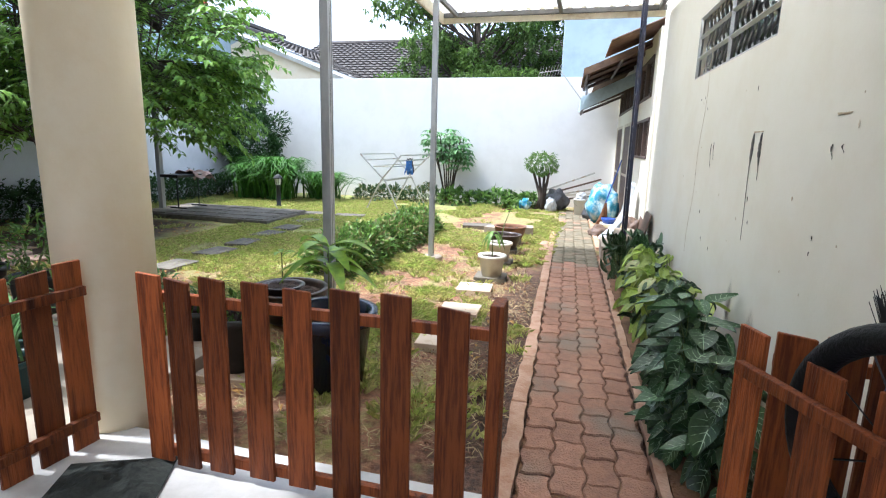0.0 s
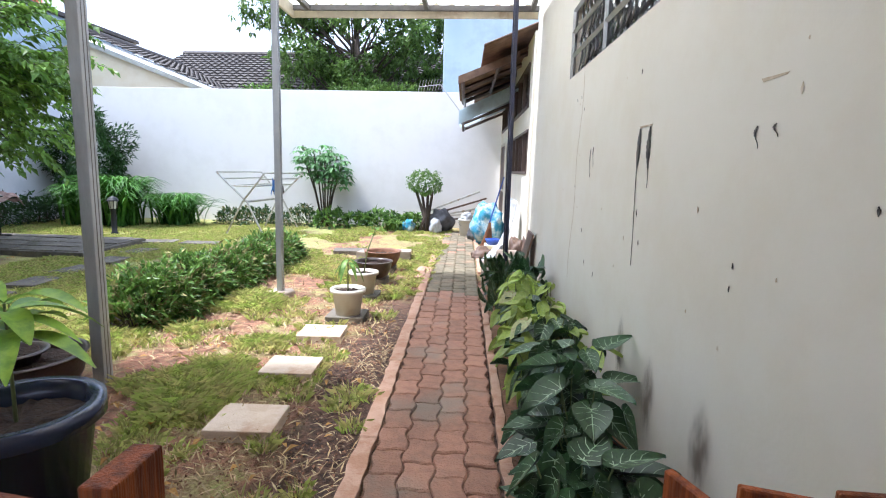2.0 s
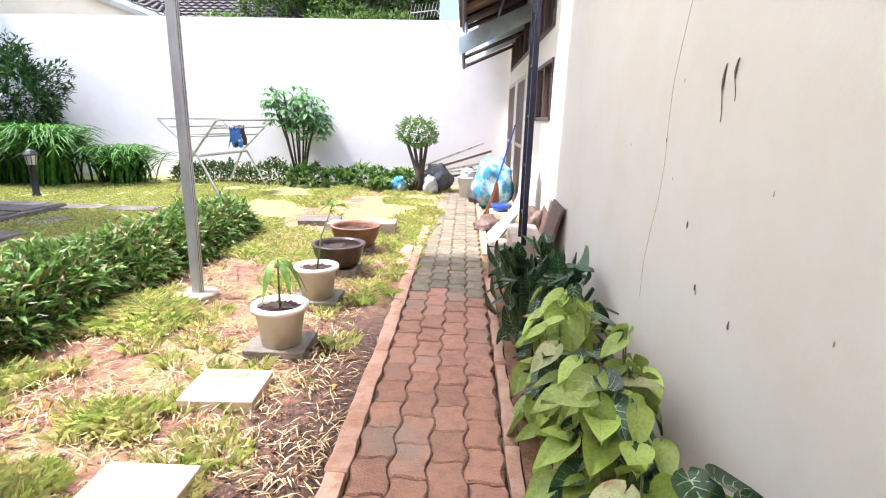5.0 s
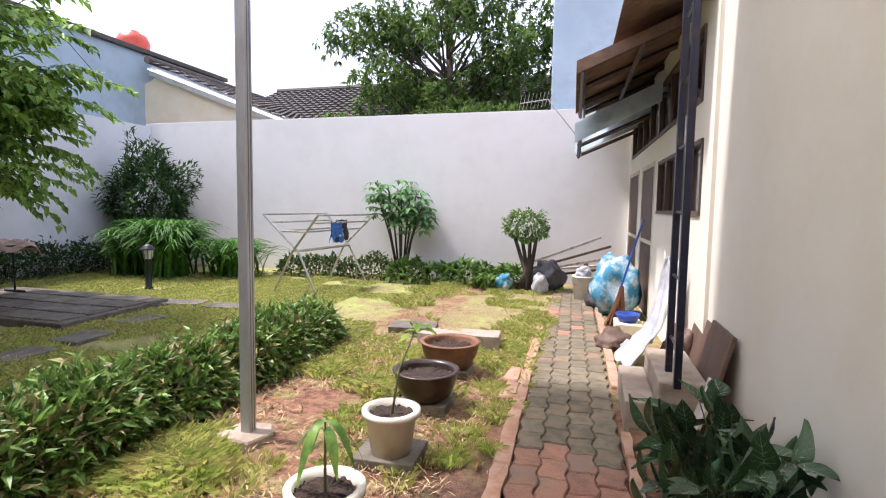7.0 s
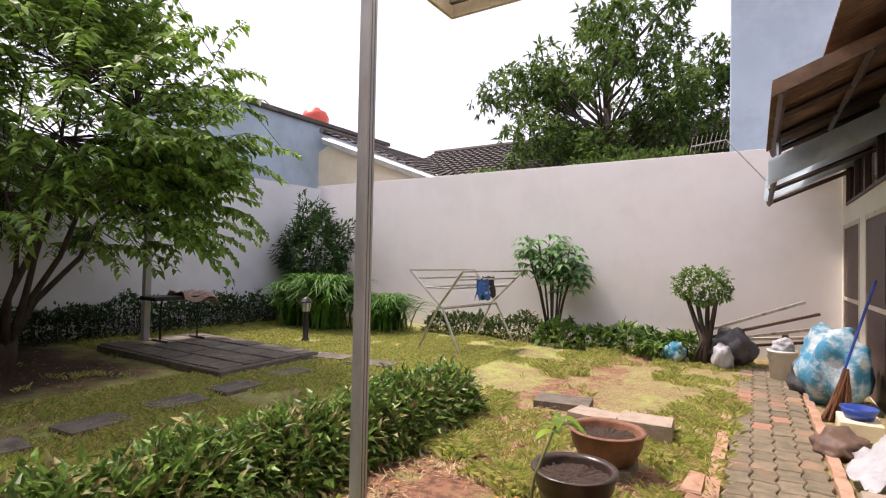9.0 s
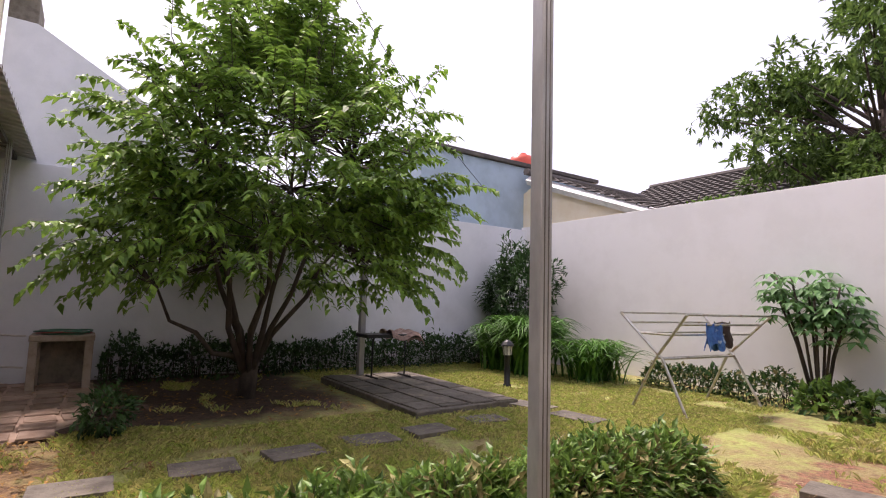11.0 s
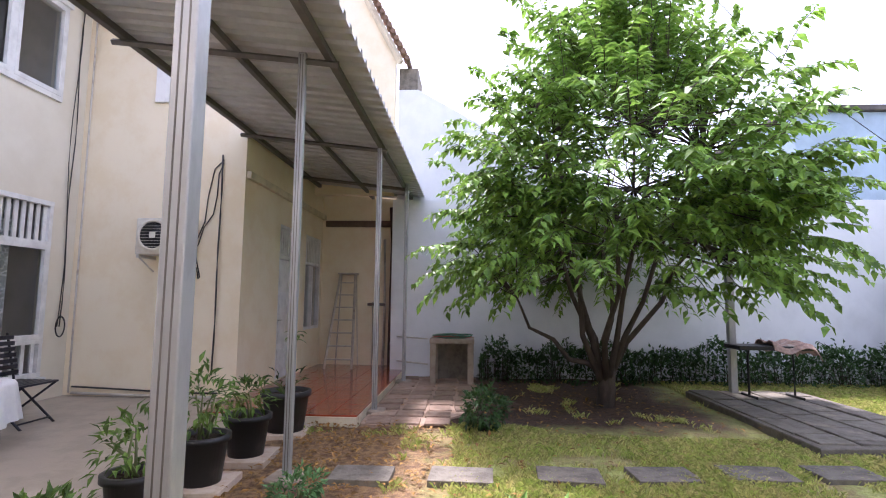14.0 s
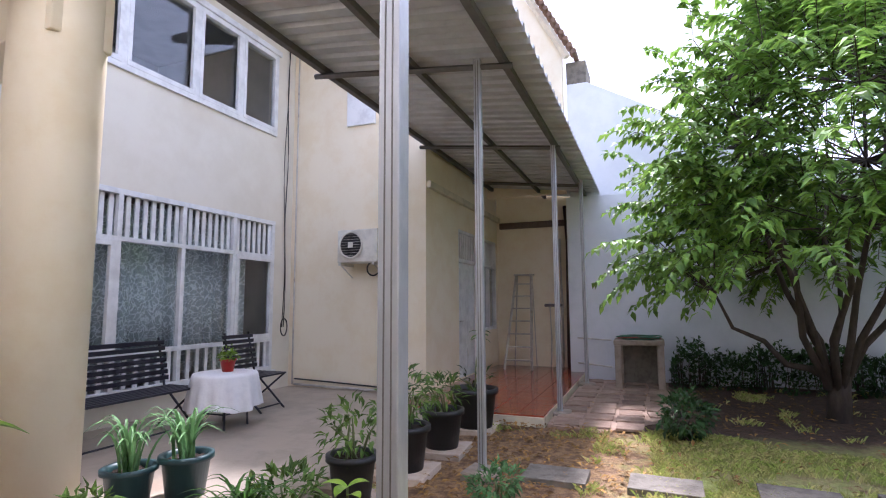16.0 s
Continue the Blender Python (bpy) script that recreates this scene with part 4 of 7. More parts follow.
def garden_tree():
    """A many-stemmed tree with sprays of drooping leaves."""
    rnd = random.Random(5)
    t = thing("garden_tree", -7.72, 7.57, 0, "spreading green tree with many thin stems", "tree")
    part("trunk", tube([(0, 0, -0.1), (0.03, 0.02, 0.25), (0.02, 0.05, 0.5)], 0.14, 10, 0.1), M_BARK, t)
    sprays = []
    limbs = []
    for k in range(9):
        a = 2 * math.pi * k / 9 + rnd.uniform(-0.3, 0.3)
        steep = rnd.choice((0.5, 0.8, 1.2, 1.9))
        reach = rnd.uniform(0.8, 1.5) / (0.55 + steep * 0.45)
        top = Vector((math.cos(a) * reach * 1.0, math.sin(a) * reach * 1.1, min(4.9, 1.0 + reach * steep * 1.25 + 0.6)))
        root = Vector((math.cos(a) * 0.07, math.sin(a) * 0.07, 0.34))
        pts = branch_points(root, top, -0.12 if steep > 1 else 0.1, rnd)
        part("limb", tube(pts, 0.046, 7, 0.013), M_BARK, t)
        limbs.append(pts)
    # one low limb that leaves sideways
    low = branch_points((0, -0.05, 0.45), (0.2, -1.2, 1.45), -0.25, rnd)
    part("limb", tube(low, 0.05, 7, 0.015), M_BARK, t)
    limbs.append(low)
    centre = Vector((0.1, 0.32, 2.85))
    twigs = bmesh.new()
    made = 0
    while made < 900:
        v = any_direction(rnd)
        if v.z < -0.8:
            continue
        r = rnd.uniform(0.3, 1.0) ** 0.5
        lump = 0.88 + 0.3 * noise.noise(v * 2.6)
        wide = 2.5 if v.z < 0.15 else 2.5 - 1.6 * (v.z - 0.15)
        p = centre + Vector((v.x * wide * 0.92, v.y * wide * 0.93, v.z * (3.1 if v.z > 0 else 1.35))) * r * lump
        if p.z < 1.3 or p.x + -7.72 < -10.1:
            continue
        out = Vector((v.x, v.y, 0.25 + max(0, v.z) * 1.5)).normalized()
        sprays.append((p, out))
        made += 1
    for _ in range(150):
        a = rnd.uniform(0, 2 * math.pi)
        r = rnd.uniform(1.2, 2.1)
        p = Vector((0.1 + math.cos(a) * r * 0.85, 0.25 + math.sin(a) * r * 1.1, rnd.uniform(1.55, 2.3)))
        if p.x - 7.85 > -10.1:
            sprays.append((p, Vector((math.cos(a), math.sin(a), -0.05)).normalized()))
    for _ in range(60):
        a = rnd.uniform(0, 2 * math.pi)
        r = rnd.uniform(0.0, 1.5)
        sprays.append((Vector((0.1 + math.cos(a) * r, 0.2 + math.sin(a) * r * 1.2, rnd.uniform(4.1, 5.6) - 0.6 * r)), Vector((math.cos(a) * 0.35, math.sin(a) * 0.35, 1)).normalized()))
    all_limb_points = [q for l in limbs for q in l[2:]]
    places = []
    for p, out in sprays:
        near = min(all_limb_points, key=lambda q: (q - p).length)
        if (near - p).length < 1.9 and rnd.random() < 0.5:
            rod(twigs, near, p, 0.011, 0.006, 4, False)
        L = rnd.uniform(0.5, 0.95)
        d = (out + any_direction(rnd) * 0.35).normalized()
        m = 26
        side = d.cross(Vector((0, 0, 1))).normalized()
        prev = p
        for i in range(m):
            u = i / m
            c = p + d * L * u + Vector((0, 0, 0.12 * math.sin(u * 2.2) - 0.30 * u * u))
            if i % 6 == 5:
                rod(twigs, prev, c, 0.006, 0.004, 3, False)
                prev = c
            sgn = 1 if i % 2 else -1
            places.append((c, side * sgn * 0.9 + d * 0.5 + Vector((0, 0, -0.35)) + any_direction(rnd) * 0.35, Vector((0, 0, 1)) + any_direction(rnd) * 0.4))
    part("branchwork", twigs, M_BARK, t)
    raw("crown", *scatter_leaves(places, 0.165, 0.072, rnd, 0.15, 0.3), M_LEAF_TREE, t)


def far_tree(x, y, rx, ry, z0, z1, sprays_n, seed, label):
    rnd = random.Random(seed)
    t = thing("tree", x, y, 0, label, "tree")
    part("trunk", tube([(0, 0, 0), (0.1, 0, (z0 + z1) * 0.3), (0, 0.1, z1 * 0.75)], 0.22, 8, 0.07), M_BARK, t)
    places = []
    limbs = bmesh.new()
    cz = (z0 + z1) / 2
    for k in range(64):
        v = any_direction(rnd)
        far = rnd.uniform(0.45, 1.0)
        c = Vector((v.x * rx * far, v.y * ry * far, cz + v.z * (z1 - z0) * 0.5 * far))
        rod(limbs, (0, 0, max(1.5, c.z - 1.6)), c, 0.05, 0.012, 5, False)
        size = rnd.uniform(0.35, 0.75)
        for _ in range(int(sprays_n * size)):
            q = c + any_direction(rnd) * rnd.uniform(0.1, 1.0) ** 0.5 * size
            d = (q - c).normalized()
            for i in range(8):
                places.append((q + any_direction(rnd) * 0.06, d * 0.6 + any_direction(rnd) + Vector((0, 0, -0.2)), Vector((0, 0, 1)) + any_direction(rnd) * 0.6))
    part("branchwork", limbs, M_BARK, t)
    raw("crown", *scatter_leaves(places, 0.22, 0.075, rnd, 0.15, 0.25), M_LEAF_FAR, t)


def garden_lamp(x, y):
    t = thing("garden_lamp", x, y, 0, "short black garden lamp with a ribbed glass lantern", "lamp")
    part("post", lathe([(0.07, -0.02), (0.07, 0.03), (0.05, 0.05), (0.05, 0.5), (0.06, 0.52)], 16), M_BLACK, t)
    part("lantern", lathe([(0.065, 0.52), (0.085, 0.66), (0.085, 0.67)], 8, False), M_GLASS_LAMP, t, "pale ribbed glass lantern")
    part("cap", lathe([(0.115, 0.67), (0.11, 0.69), (0.07, 0.74), (0.02, 0.77)], 8, False), M_BLACK, t)
    for k in range(8):
        a = 2 * math.pi * k / 8
        part("bar", rods([((0.067 * math.cos(a), 0.067 * math.sin(a), 0.52), (0.088 * math.cos(a), 0.088 * math.sin(a), 0.67))], 0.006, 4), M_BLACK, t)


def grill(x, y):
    t = thing("barbecue_grill", x, y, 0.092, "small black grill on thin legs with a cloth", "grill")
    for yy in (-0.3, 0.32):
        part("leg", tube([(0.0, yy, 0.0), (0.0, yy, 0.55), (0.0, yy * 0.9, 0.72)], 0.016, 6), M_BLACK, t)
        part("foot", rods([((-0.2, yy, 0.015), (0.2, yy, 0.015))], 0.018, 6), M_BLACK, t)
    part("tray", boxed(-0.22, 0.22, -0.52, 0.5, 0.66, 0.72, 0.01), M_BLACK, t)
    bm = bmesh.new()
    bmesh.ops.create_grid(bm, x_segments=8, y_segments=14, size=0.5)
    for v in bm.verts:
        v.co = Vector((v.co.x * 0.56, v.co.y * 0.62 + 0.24, 0.75 + 0.03 * math.sin(v.co.y * 9) + 0.02 * math.sin(v.co.x * 13 + v.co.y * 4)))
        if abs(v.co.x) > 0.22:
            v.co.z -= 0.09
        if v.co.y > 0.48:
            v.co.z -= (v.co.y - 0.48) * 1.6
    ob = part("cloth", bm, M_CLOTH_PINK, t, "pinkish patterned cloth thrown over the tray")
    ob.modifiers.new("thick", "SOLIDIFY").thickness = 0.012


def drying_rack():
    """A folding laundry rack: two crossed leg frames, four rails and two wing frames."""
    t = thing("drying_rack", -4.33, 12.87, 0, "folding aluminium laundry rack with a few clothes", "laundry rack", rz=86)
    r = 0.019
    L = 0.85
    for x in (-L, L):
        a, b = Vector((x, -0.42, 0)), Vector((x * 0.92, 0.22, 1.25))
        c, d = Vector((x, 0.42, 0)), Vector((x * 0.92, -0.22, 1.25))
        part("leg", rods([(a, (x * 0.96, -0.05, 0.7))], r), M_CHROME, t)
        part("leg", rods([(c, (x * 0.96, 0.05, 0.7))], r), M_CHROME, t)
        part("arm", rods([((x * 0.96, -0.05, 0.7), (x * 1.12, 0.52, 1.3))], r), M_CHROME, t)
        part("arm", rods([((x * 0.96, 0.05, 0.7), (x * 1.12, -0.52, 1.3))], r), M_CHROME, t)
        part("brace", rods([((x * 1.04, 0.26, 1.03), (x * 1.04, -0.26, 1.03))], r * 0.8), M_CHROME, t)
    for y, z, k in ((-0.52, 1.3, 1.12), (0.52, 1.3, 1.12), (-0.26, 1.03, 1.04), (0.26, 1.03, 1.04), (-0.06, 0.7, 0.96), (0.06, 0.7, 0.96), (-0.4, 1.17, 1.08), (0.4, 1.17, 1.08)):
        part("rail", rods([((-L * k, y, z), (L * k, y, z))], r * 0.8), M_CHROME, t)
    for nm, x0, w, y, z, mat, lab in (("shirt", -0.2, 0.4, -0.4, 1.17, M_BLUE_CLOTH, "blue and white cloth drying on the rack"), ("trousers", 0.2, 0.42, -0.26, 1.19, M_BROWN_CLOTH, "dark brown cloth drying on the rack")):
        bm = bmesh.new()
        bmesh.ops.create_grid(bm, x_segments=12, y_segments=12, size=0.5)
        for v in bm.verts:
            u, s = v.co.x, v.co.y
            drop = abs(s) * 0.62 * (1 + 0.18 * math.sin(u * 9))
            v.co = Vector((x0 + u * w + 0.03 * math.sin(s * 7), y + s * 0.09 + 0.02 * math.sin(u * 16), z + 0.016 - drop + 0.012 * math.cos(u * 11)))
        g = part(nm, bm, mat)
        g.matrix_basis = t.matrix_basis.copy()
        g.modifiers.new("thick", "SOLIDIFY").thickness = 0.008
        tagged(g, lab, "laundry")


M_CLOTH_PINK = material("faded_pink_cloth", (0.42, 0.28, 0.24), 0.9, second=(0.25, 0.17, 0.15), scale=22, bump=0.3, stain=(0.55, 0.45, 0.40), stain_scale=9)
paved_pad()
garden_tree()
garden_lamp(-6.88, 11.57)
grill(-8.06, 9.95)
t = thing("steel_pole", -8.44, 9.62, 0.05, "plain grey steel pole rising beside the pad", "post")
part("shaft", boxed(-0.05, 0.05, -0.05, 0.05, 0.0, 3.3, 0.008), M_STEEL, t)
drying_rack()
# planting along the walls
strap_clump("lily_clump", -7.75, 12.95, 0, 620, 0.92, 1.28, 0.062, M_LEAF_LILY, "large clump of arching bright green strap leaves", 31, spread=0.16)
strap_clump("lily_clump", -8.5, 12.9, 0, 380, 0.75, 1.05, 0.06, M_LEAF_LILY, "clump of arching bright green strap leaves", 32, spread=0.15)
strap_clump("lily_clump", -6.7, 13.5, 0, 380, 0.85, 0.85, 0.055, M_LEAF_LILY, "low clump of arching green strap leaves", 33, spread=0.18)
shrub("dark_shrub", -9.1, 13.9, 0, 1.3, 0.85, 1.5, 5600, 0.17, 0.05, M_LEAF_DARK, "tall dense dark green shrub by the wall", 34)
hedge_row("border_hedge", -9.82, 5.9, -9.75, 13.6, 0.34, 0.75, 7500, 0.09, 0.045, [M_LEAF_DARK], "dark dense border hedge along the wall", 35)
hedge_row("border_plants", -6.1, 14.2, -3.6, 14.35, 0.36, 0.48, 2000, 0.1, 0.045, [M_LEAF_DARK, M_LEAF_DRY], "straggly low border plants along the white wall", 36)
hedge_row("border_plants", -3.6, 14.2, -0.9, 14.2, 0.42, 0.42, 1000, 0.18, 0.075, [M_LEAF_HEDGE, M_LEAF_DARK], "broad-leaved low green border plants", 37)


def papaya_shrub(x, y):
    """Several leaning stems topped with whorls of lobed leaves."""
    rnd = random.Random(51)
    t = thing("cassava_shrub", x, y, 0, "multi-stemmed shrub with pale lobed leaves", "shrub")
    places = []
    for k in range(9):
        a = 2 * math.pi * k / 9
        top = Vector((math.cos(a) * rnd.uniform(0.25, 0.85), math.sin(a) * rnd.uniform(0.1, 0.35), rnd.uniform(1.3, 2.0)))
        part("stem", tube([(0.05 * math.cos(a), 0.05 * math.sin(a), -0.02), top * 0.5 + Vector((0, 0, 0.05)), top], 0.022, 6, 0.014), M_BARK, t)
        for j in range(14):
            b = 2.4 * j
            out = Vector((math.cos(b), math.sin(b), rnd.uniform(-0.1, 0.7)))
            c = top * rnd.uniform(0.62, 1.0) + out.normalized() * rnd.uniform(0.14, 0.36)
            for lobe in range(6):
                w = Vector((math.cos(lobe * 1.05 + b), math.sin(lobe * 1.05 + b), -0.25))
                places.append((c, w, (0, 0, 1)))
    raw("foliage", *scatter_leaves(places, 0.23, 0.085, rnd, 0.1, 0.25), M_LEAF_PAPAYA, t)


def bonsai_shrub(x, y):
    rnd = random.Random(52)
    t = thing("trimmed_shrub", x, y, 0, "small trimmed shrub on a thick twisted trunk", "shrub")
    for dx in (-0.12, -0.04, 0.05, 0.12):
        part("stem", tube([(dx, 0, -0.02), (dx * 0.4 + 0.05, 0.04, 0.35), (dx * 1.6, 0, 0.95)], 0.05, 7, 0.03), M_BARK, t)
    places = []
    for _ in range(1500):
        v = any_direction(rnd)
        lump = 0.8 + 0.45 * noise.noise(v * 3)
        places.append((Vector((v.x * 0.42, v.y * 0.36, 1.15 + v.z * 0.28)) * 1.0 * lump + Vector((0, 0, (1 - lump) * 1.1)), v + any_direction(rnd), (0, 0, 1)))
    raw("foliage", *scatter_leaves(places, 0.075, 0.035, rnd), M_LEAF_HEDGE, t)


papaya_shrub(-3.4, 14.4)
bonsai_shrub(-0.85, 13.8)
shrub("low_shrub", -6.0, 5.9, 0, 0.3, 0.3, 0.26, 420, 0.09, 0.04, M_LEAF_DARK, "small dark green shrub on the lawn", 38)
strap_clump("fern", -1.55, 13.9, 0, 60, 0.5, 0.35, 0.06, M_LEAF_HEDGE, "low broad-leaved green border plant", 39, spread=0.15)

# ---- junk by the service wing ----
def cloth_heap(name, x, y, z, rx, ry, rz, mat, label, category, seed, squash=0.75):
    """A crumpled heap of soft stuff that stands on its flattened base."""
    bm = bmesh.new()
    bmesh.ops.create_icosphere(bm, subdivisions=4, radius=1.0)
    for v in bm.verts:
        n = v.co.normalized()
        k = 1 + 0.34 * noise.noise(n * 1.8 + Vector((seed, 0, 0))) + 0.16 * abs(noise.noise(n * 4 + Vector((0, seed, 0)))) + 0.06 * noise.noise(n * 11 + Vector((0, 0, seed)))
        v.co = Vector((n.x * rx * k, n.y * ry * k, max(0.0, rz * squash + n.z * rz * k * (1 if n.z > 0 else 0.9))))
    for f in bm.faces:
        f.smooth = True
    ob = part(name, bm, mat)
    ob.matrix_basis = pose(x, y, z)
    return tagged(ob, label, category)


def bucket(x, y):
    t = thing("bucket", x, y, 0, "white plastic bucket with a rag on top", "bucket")
    part("body", lathe([(0.13, 0.0), (0.165, 0.36), (0.175, 0.36), (0.175, 0.39), (0.155, 0.39), (0.12, 0.05), (0.01, 0.05)], 28), M_WHITE, t)
    part("handle", tube([(0.17 * math.cos(a), 0.17 * math.sin(a) * 0.3 - 0.16, 0.34 - 0.12 * math.sin(a)) for a in np.linspace(0, math.pi, 9)], 0.005, 5), M_STEEL, t)
    cloth_heap("rag", x, y, 0.36, 0.13, 0.13, 0.1, M_PLASTIC_SHEET, "crumpled white rag lying in the bucket", "rag", 3)


def ladder_truss():
    """The narrow dark lattice column that stands on the step and reaches the eaves."""
    t = thing("lattice_pole", 0.78, 8.15, 0.36, "tall dark blue lattice pole of two welded tubes", "pole")
    for y in (-0.18, 0.18):
        part("upright", boxed(-0.022, 0.022, y - 0.022, y + 0.022, 0.0, 3.9, 0.004), M_TRUSS, t)
    z = 0.25
    while z < 3.8:
        part("rung", rods([((0, -0.18, z), (0, 0.18, z))], 0.011, 6), M_TRUSS, t)
        z += 0.42


def concrete_step():
    t = thing("concrete_step", 0.49, 8.1, 0, "rough two-level concrete step by the wall", "step")
    part("lower_tread", boxed(0.0, 0.2, 0.0, 0.85, -0.03, 0.2, 0.015), M_CONCRETE, t)
    part("upper_block", boxed(0.2, 0.5, 0.0, 0.85, -0.03, 0.36, 0.018), M_CONCRETE, t)


def leaning_board(name, x, y, w, h, thick, tilt, rz, mat, label):
    t = tagged(part(name, boxed(-thick / 2, thick / 2, -w / 2, w / 2, 0, h, 0.003), mat), label, "board")
    t.matrix_basis = pose(x, y, 0.02, 0, tilt, rz)
    return t


def straw_broom(x, y):
    t = thing("straw_broom", x, y, 0, "blue-handled straw broom leaning upside down", "broom")
    part("handle", rods([((0, 0, 0.35), (0.28, 0.1, 1.35))], 0.013, 8), M_BLUE_PLASTIC, t)
    rnd = random.Random(4)
    bm = bmesh.new()
    for _ in range(90):
        a = (rnd.uniform(-0.14, 0.12), rnd.uniform(-0.06, 0.06), 0.0)
        rod(bm, a, (0.05 + rnd.uniform(-0.02, 0.02), 0.02 + rnd.uniform(-0.02, 0.02), 0.5), 0.007, 0.006, 4, False)
    part("straw", bm, M_STRAW, t)


concrete_step()
ladder_truss()
leaning_board("dark_board", 0.95, 8.35, 0.55, 0.68, 0.025, 14, 0, M_BOARD, "dark brown wooden board leaning on the wall")
leaning_board("dark_board", 1.0, 8.95, 0.5, 0.62, 0.02, 12, 3, M_BOARD, "brown wooden board leaning on the wall")
leaning_board("pale_board", 0.86, 8.0, 0.3, 0.4, 0.02, 18, -6, M_PALE_BOARD, "small pale board leaning on a darker one")
cloth_heap("brown_sack", 1.0, 9.25, 0.0, 0.14, 0.2, 0.28, M_BOARD, "crumpled brown sack behind the step", "sack", 2)
straw_broom(0.6, 11.4)
cloth_heap("cloth_sack", 0.62, 12.15, 0.0, 0.3, 0.34, 0.46, M_BAG_BLUE, "blue and white cloth bundle beside the path", "bundle", 5)
cloth_heap("dark_sack", 0.42, 12.55, 0.0, 0.2, 0.2, 0.26, M_JUNK, "dark filled plastic sack by the bundle", "sack", 6)
bucket(0.16, 13.2)
cloth_heap("grey_sack", -0.45, 13.95, 0.0, 0.28, 0.25, 0.3, M_JUNK, "grey plastic sack among stacked junk", "sack", 8)
cloth_heap("white_sack", -0.55, 13.55, 0.0, 0.13, 0.12, 0.2, M_PLASTIC_SHEET, "crumpled clear plastic bag on the ground", "sack", 9)
cloth_heap("blue_jug", -1.2, 13.75, 0.0, 0.14, 0.14, 0.16, M_BAG_BLUE, "round pale blue plastic jug in the border", "jug", 0.2)
for k, (x, z, a, mat) in enumerate(((-0.15, 0.45, 12, M_CHROME), (-0.1, 0.58, 18, M_BOARD), (-0.2, 0.38, 6, M_PALE_BOARD), (-0.25, 0.68, 22, M_CHROME), (-0.1, 0.28, 9, M_BOARD))):
    g = tagged(part("scrap_bar", boxed(-0.75, 0.75, -0.03 - 0.02 * (k % 2), 0.03, -0.02, 0.02, 0.004), mat), "length of scrap metal and board stacked on sacks", "scrap", "scrap pile")
    g.matrix_basis = pose(x, 14.1 + 0.07 * k, z, 0, -a, 4)
for x in (-0.55, 0.2):
    t = tagged(part("scrap_trestle", boxed(x - 0.04, x + 0.04, 14.05, 14.5, -0.02, 0.5, 0.008), M_BOARD), "dark timber prop under the scrap pile", "scrap", "scrap pile")


def plastic_sheet():
    """A white sheet that hangs from the pole's rung and spreads on the ground."""
    bm = bmesh.new()
    bmesh.ops.create_grid(bm, x_segments=16, y_segments=22, size=0.5)
    for v in bm.verts:
        u, s = v.co.x, v.co.y + 0.5
        z = 0.95 * (1 - s) ** 1.7 + 0.05
        x = 0.95 - 0.42 * s ** 1.6 + 0.04 * math.sin(9 * u + 4 * s)
        y = 9.6 + u * (0.35 + 0.7 * s) + 0.05 * math.sin(11 * s)
        v.co = Vector((x, y, z + 0.11 * abs(noise.noise(Vector((u * 5, s * 5, 2)))) + 0.04 * noise.noise(Vector((u * 13, s * 13, 6))) + 0.02))
    for f in bm.faces:
        f.smooth = True
    ob = part("plastic_sheet", bm, M_PLASTIC_SHEET)
    ob.modifiers.new("thick", "SOLIDIFY").thickness = 0.006
    tagged(ob, "crumpled white plastic sheet draped beside the step", "sheet")


plastic_sheet()
cloth_heap("dust_pan", 0.52, 10.3, 0.0, 0.17, 0.24, 0.13, M_BOARD, "brown upturned woven dustpan beside the path", "dustpan", 4, 0.4)
t = tagged(part("wooden_box", boxed(0.55, 0.85, 10.75, 11.15, 0, 0.15, 0.008), M_CREAM_TRIM), "small pale wooden box by the wall", "box")
t = tagged(part("blue_tray", lathe([(0.1, 0), (0.14, 0.1), (0.13, 0.1), (0.09, 0.01)], 20), M_BLUE_PLASTIC), "small blue plastic basin on a box", "basin")
t.matrix_basis = pose(0.7, 10.95, 0.15)

# ---- porch fence ----
def picket(t, x, y, rz, z0, z1, w=0.122, thick=0.018, slant=0.02):
    bm = bmesh.new()
    v = [(-w / 2, z0), (w / 2, z0), (w / 2, z1 - slant), (-w / 2, z1)]
    a = [bm.verts.new((px, -thick / 2, pz)) for px, pz in v]
    b = [bm.verts.new((px, thick / 2, pz)) for px, pz in v]
    bm.faces.new(a)
    bm.faces.new(b[::-1])
    for i in range(4):
        bm.faces.new((a[i], b[i], b[(i + 1) % 4], a[(i + 1) % 4]))
    bmesh.ops.recalc_face_normals(bm, faces=bm.faces)
    bmesh.ops.bevel(bm, geom=list(bm.edges), offset=0.003, segments=1, affect="EDGES")
    ob = part("picket", bm, M_WOOD, t)
    ob.matrix_basis = pose(x, y, 0, 0, 0, rz)


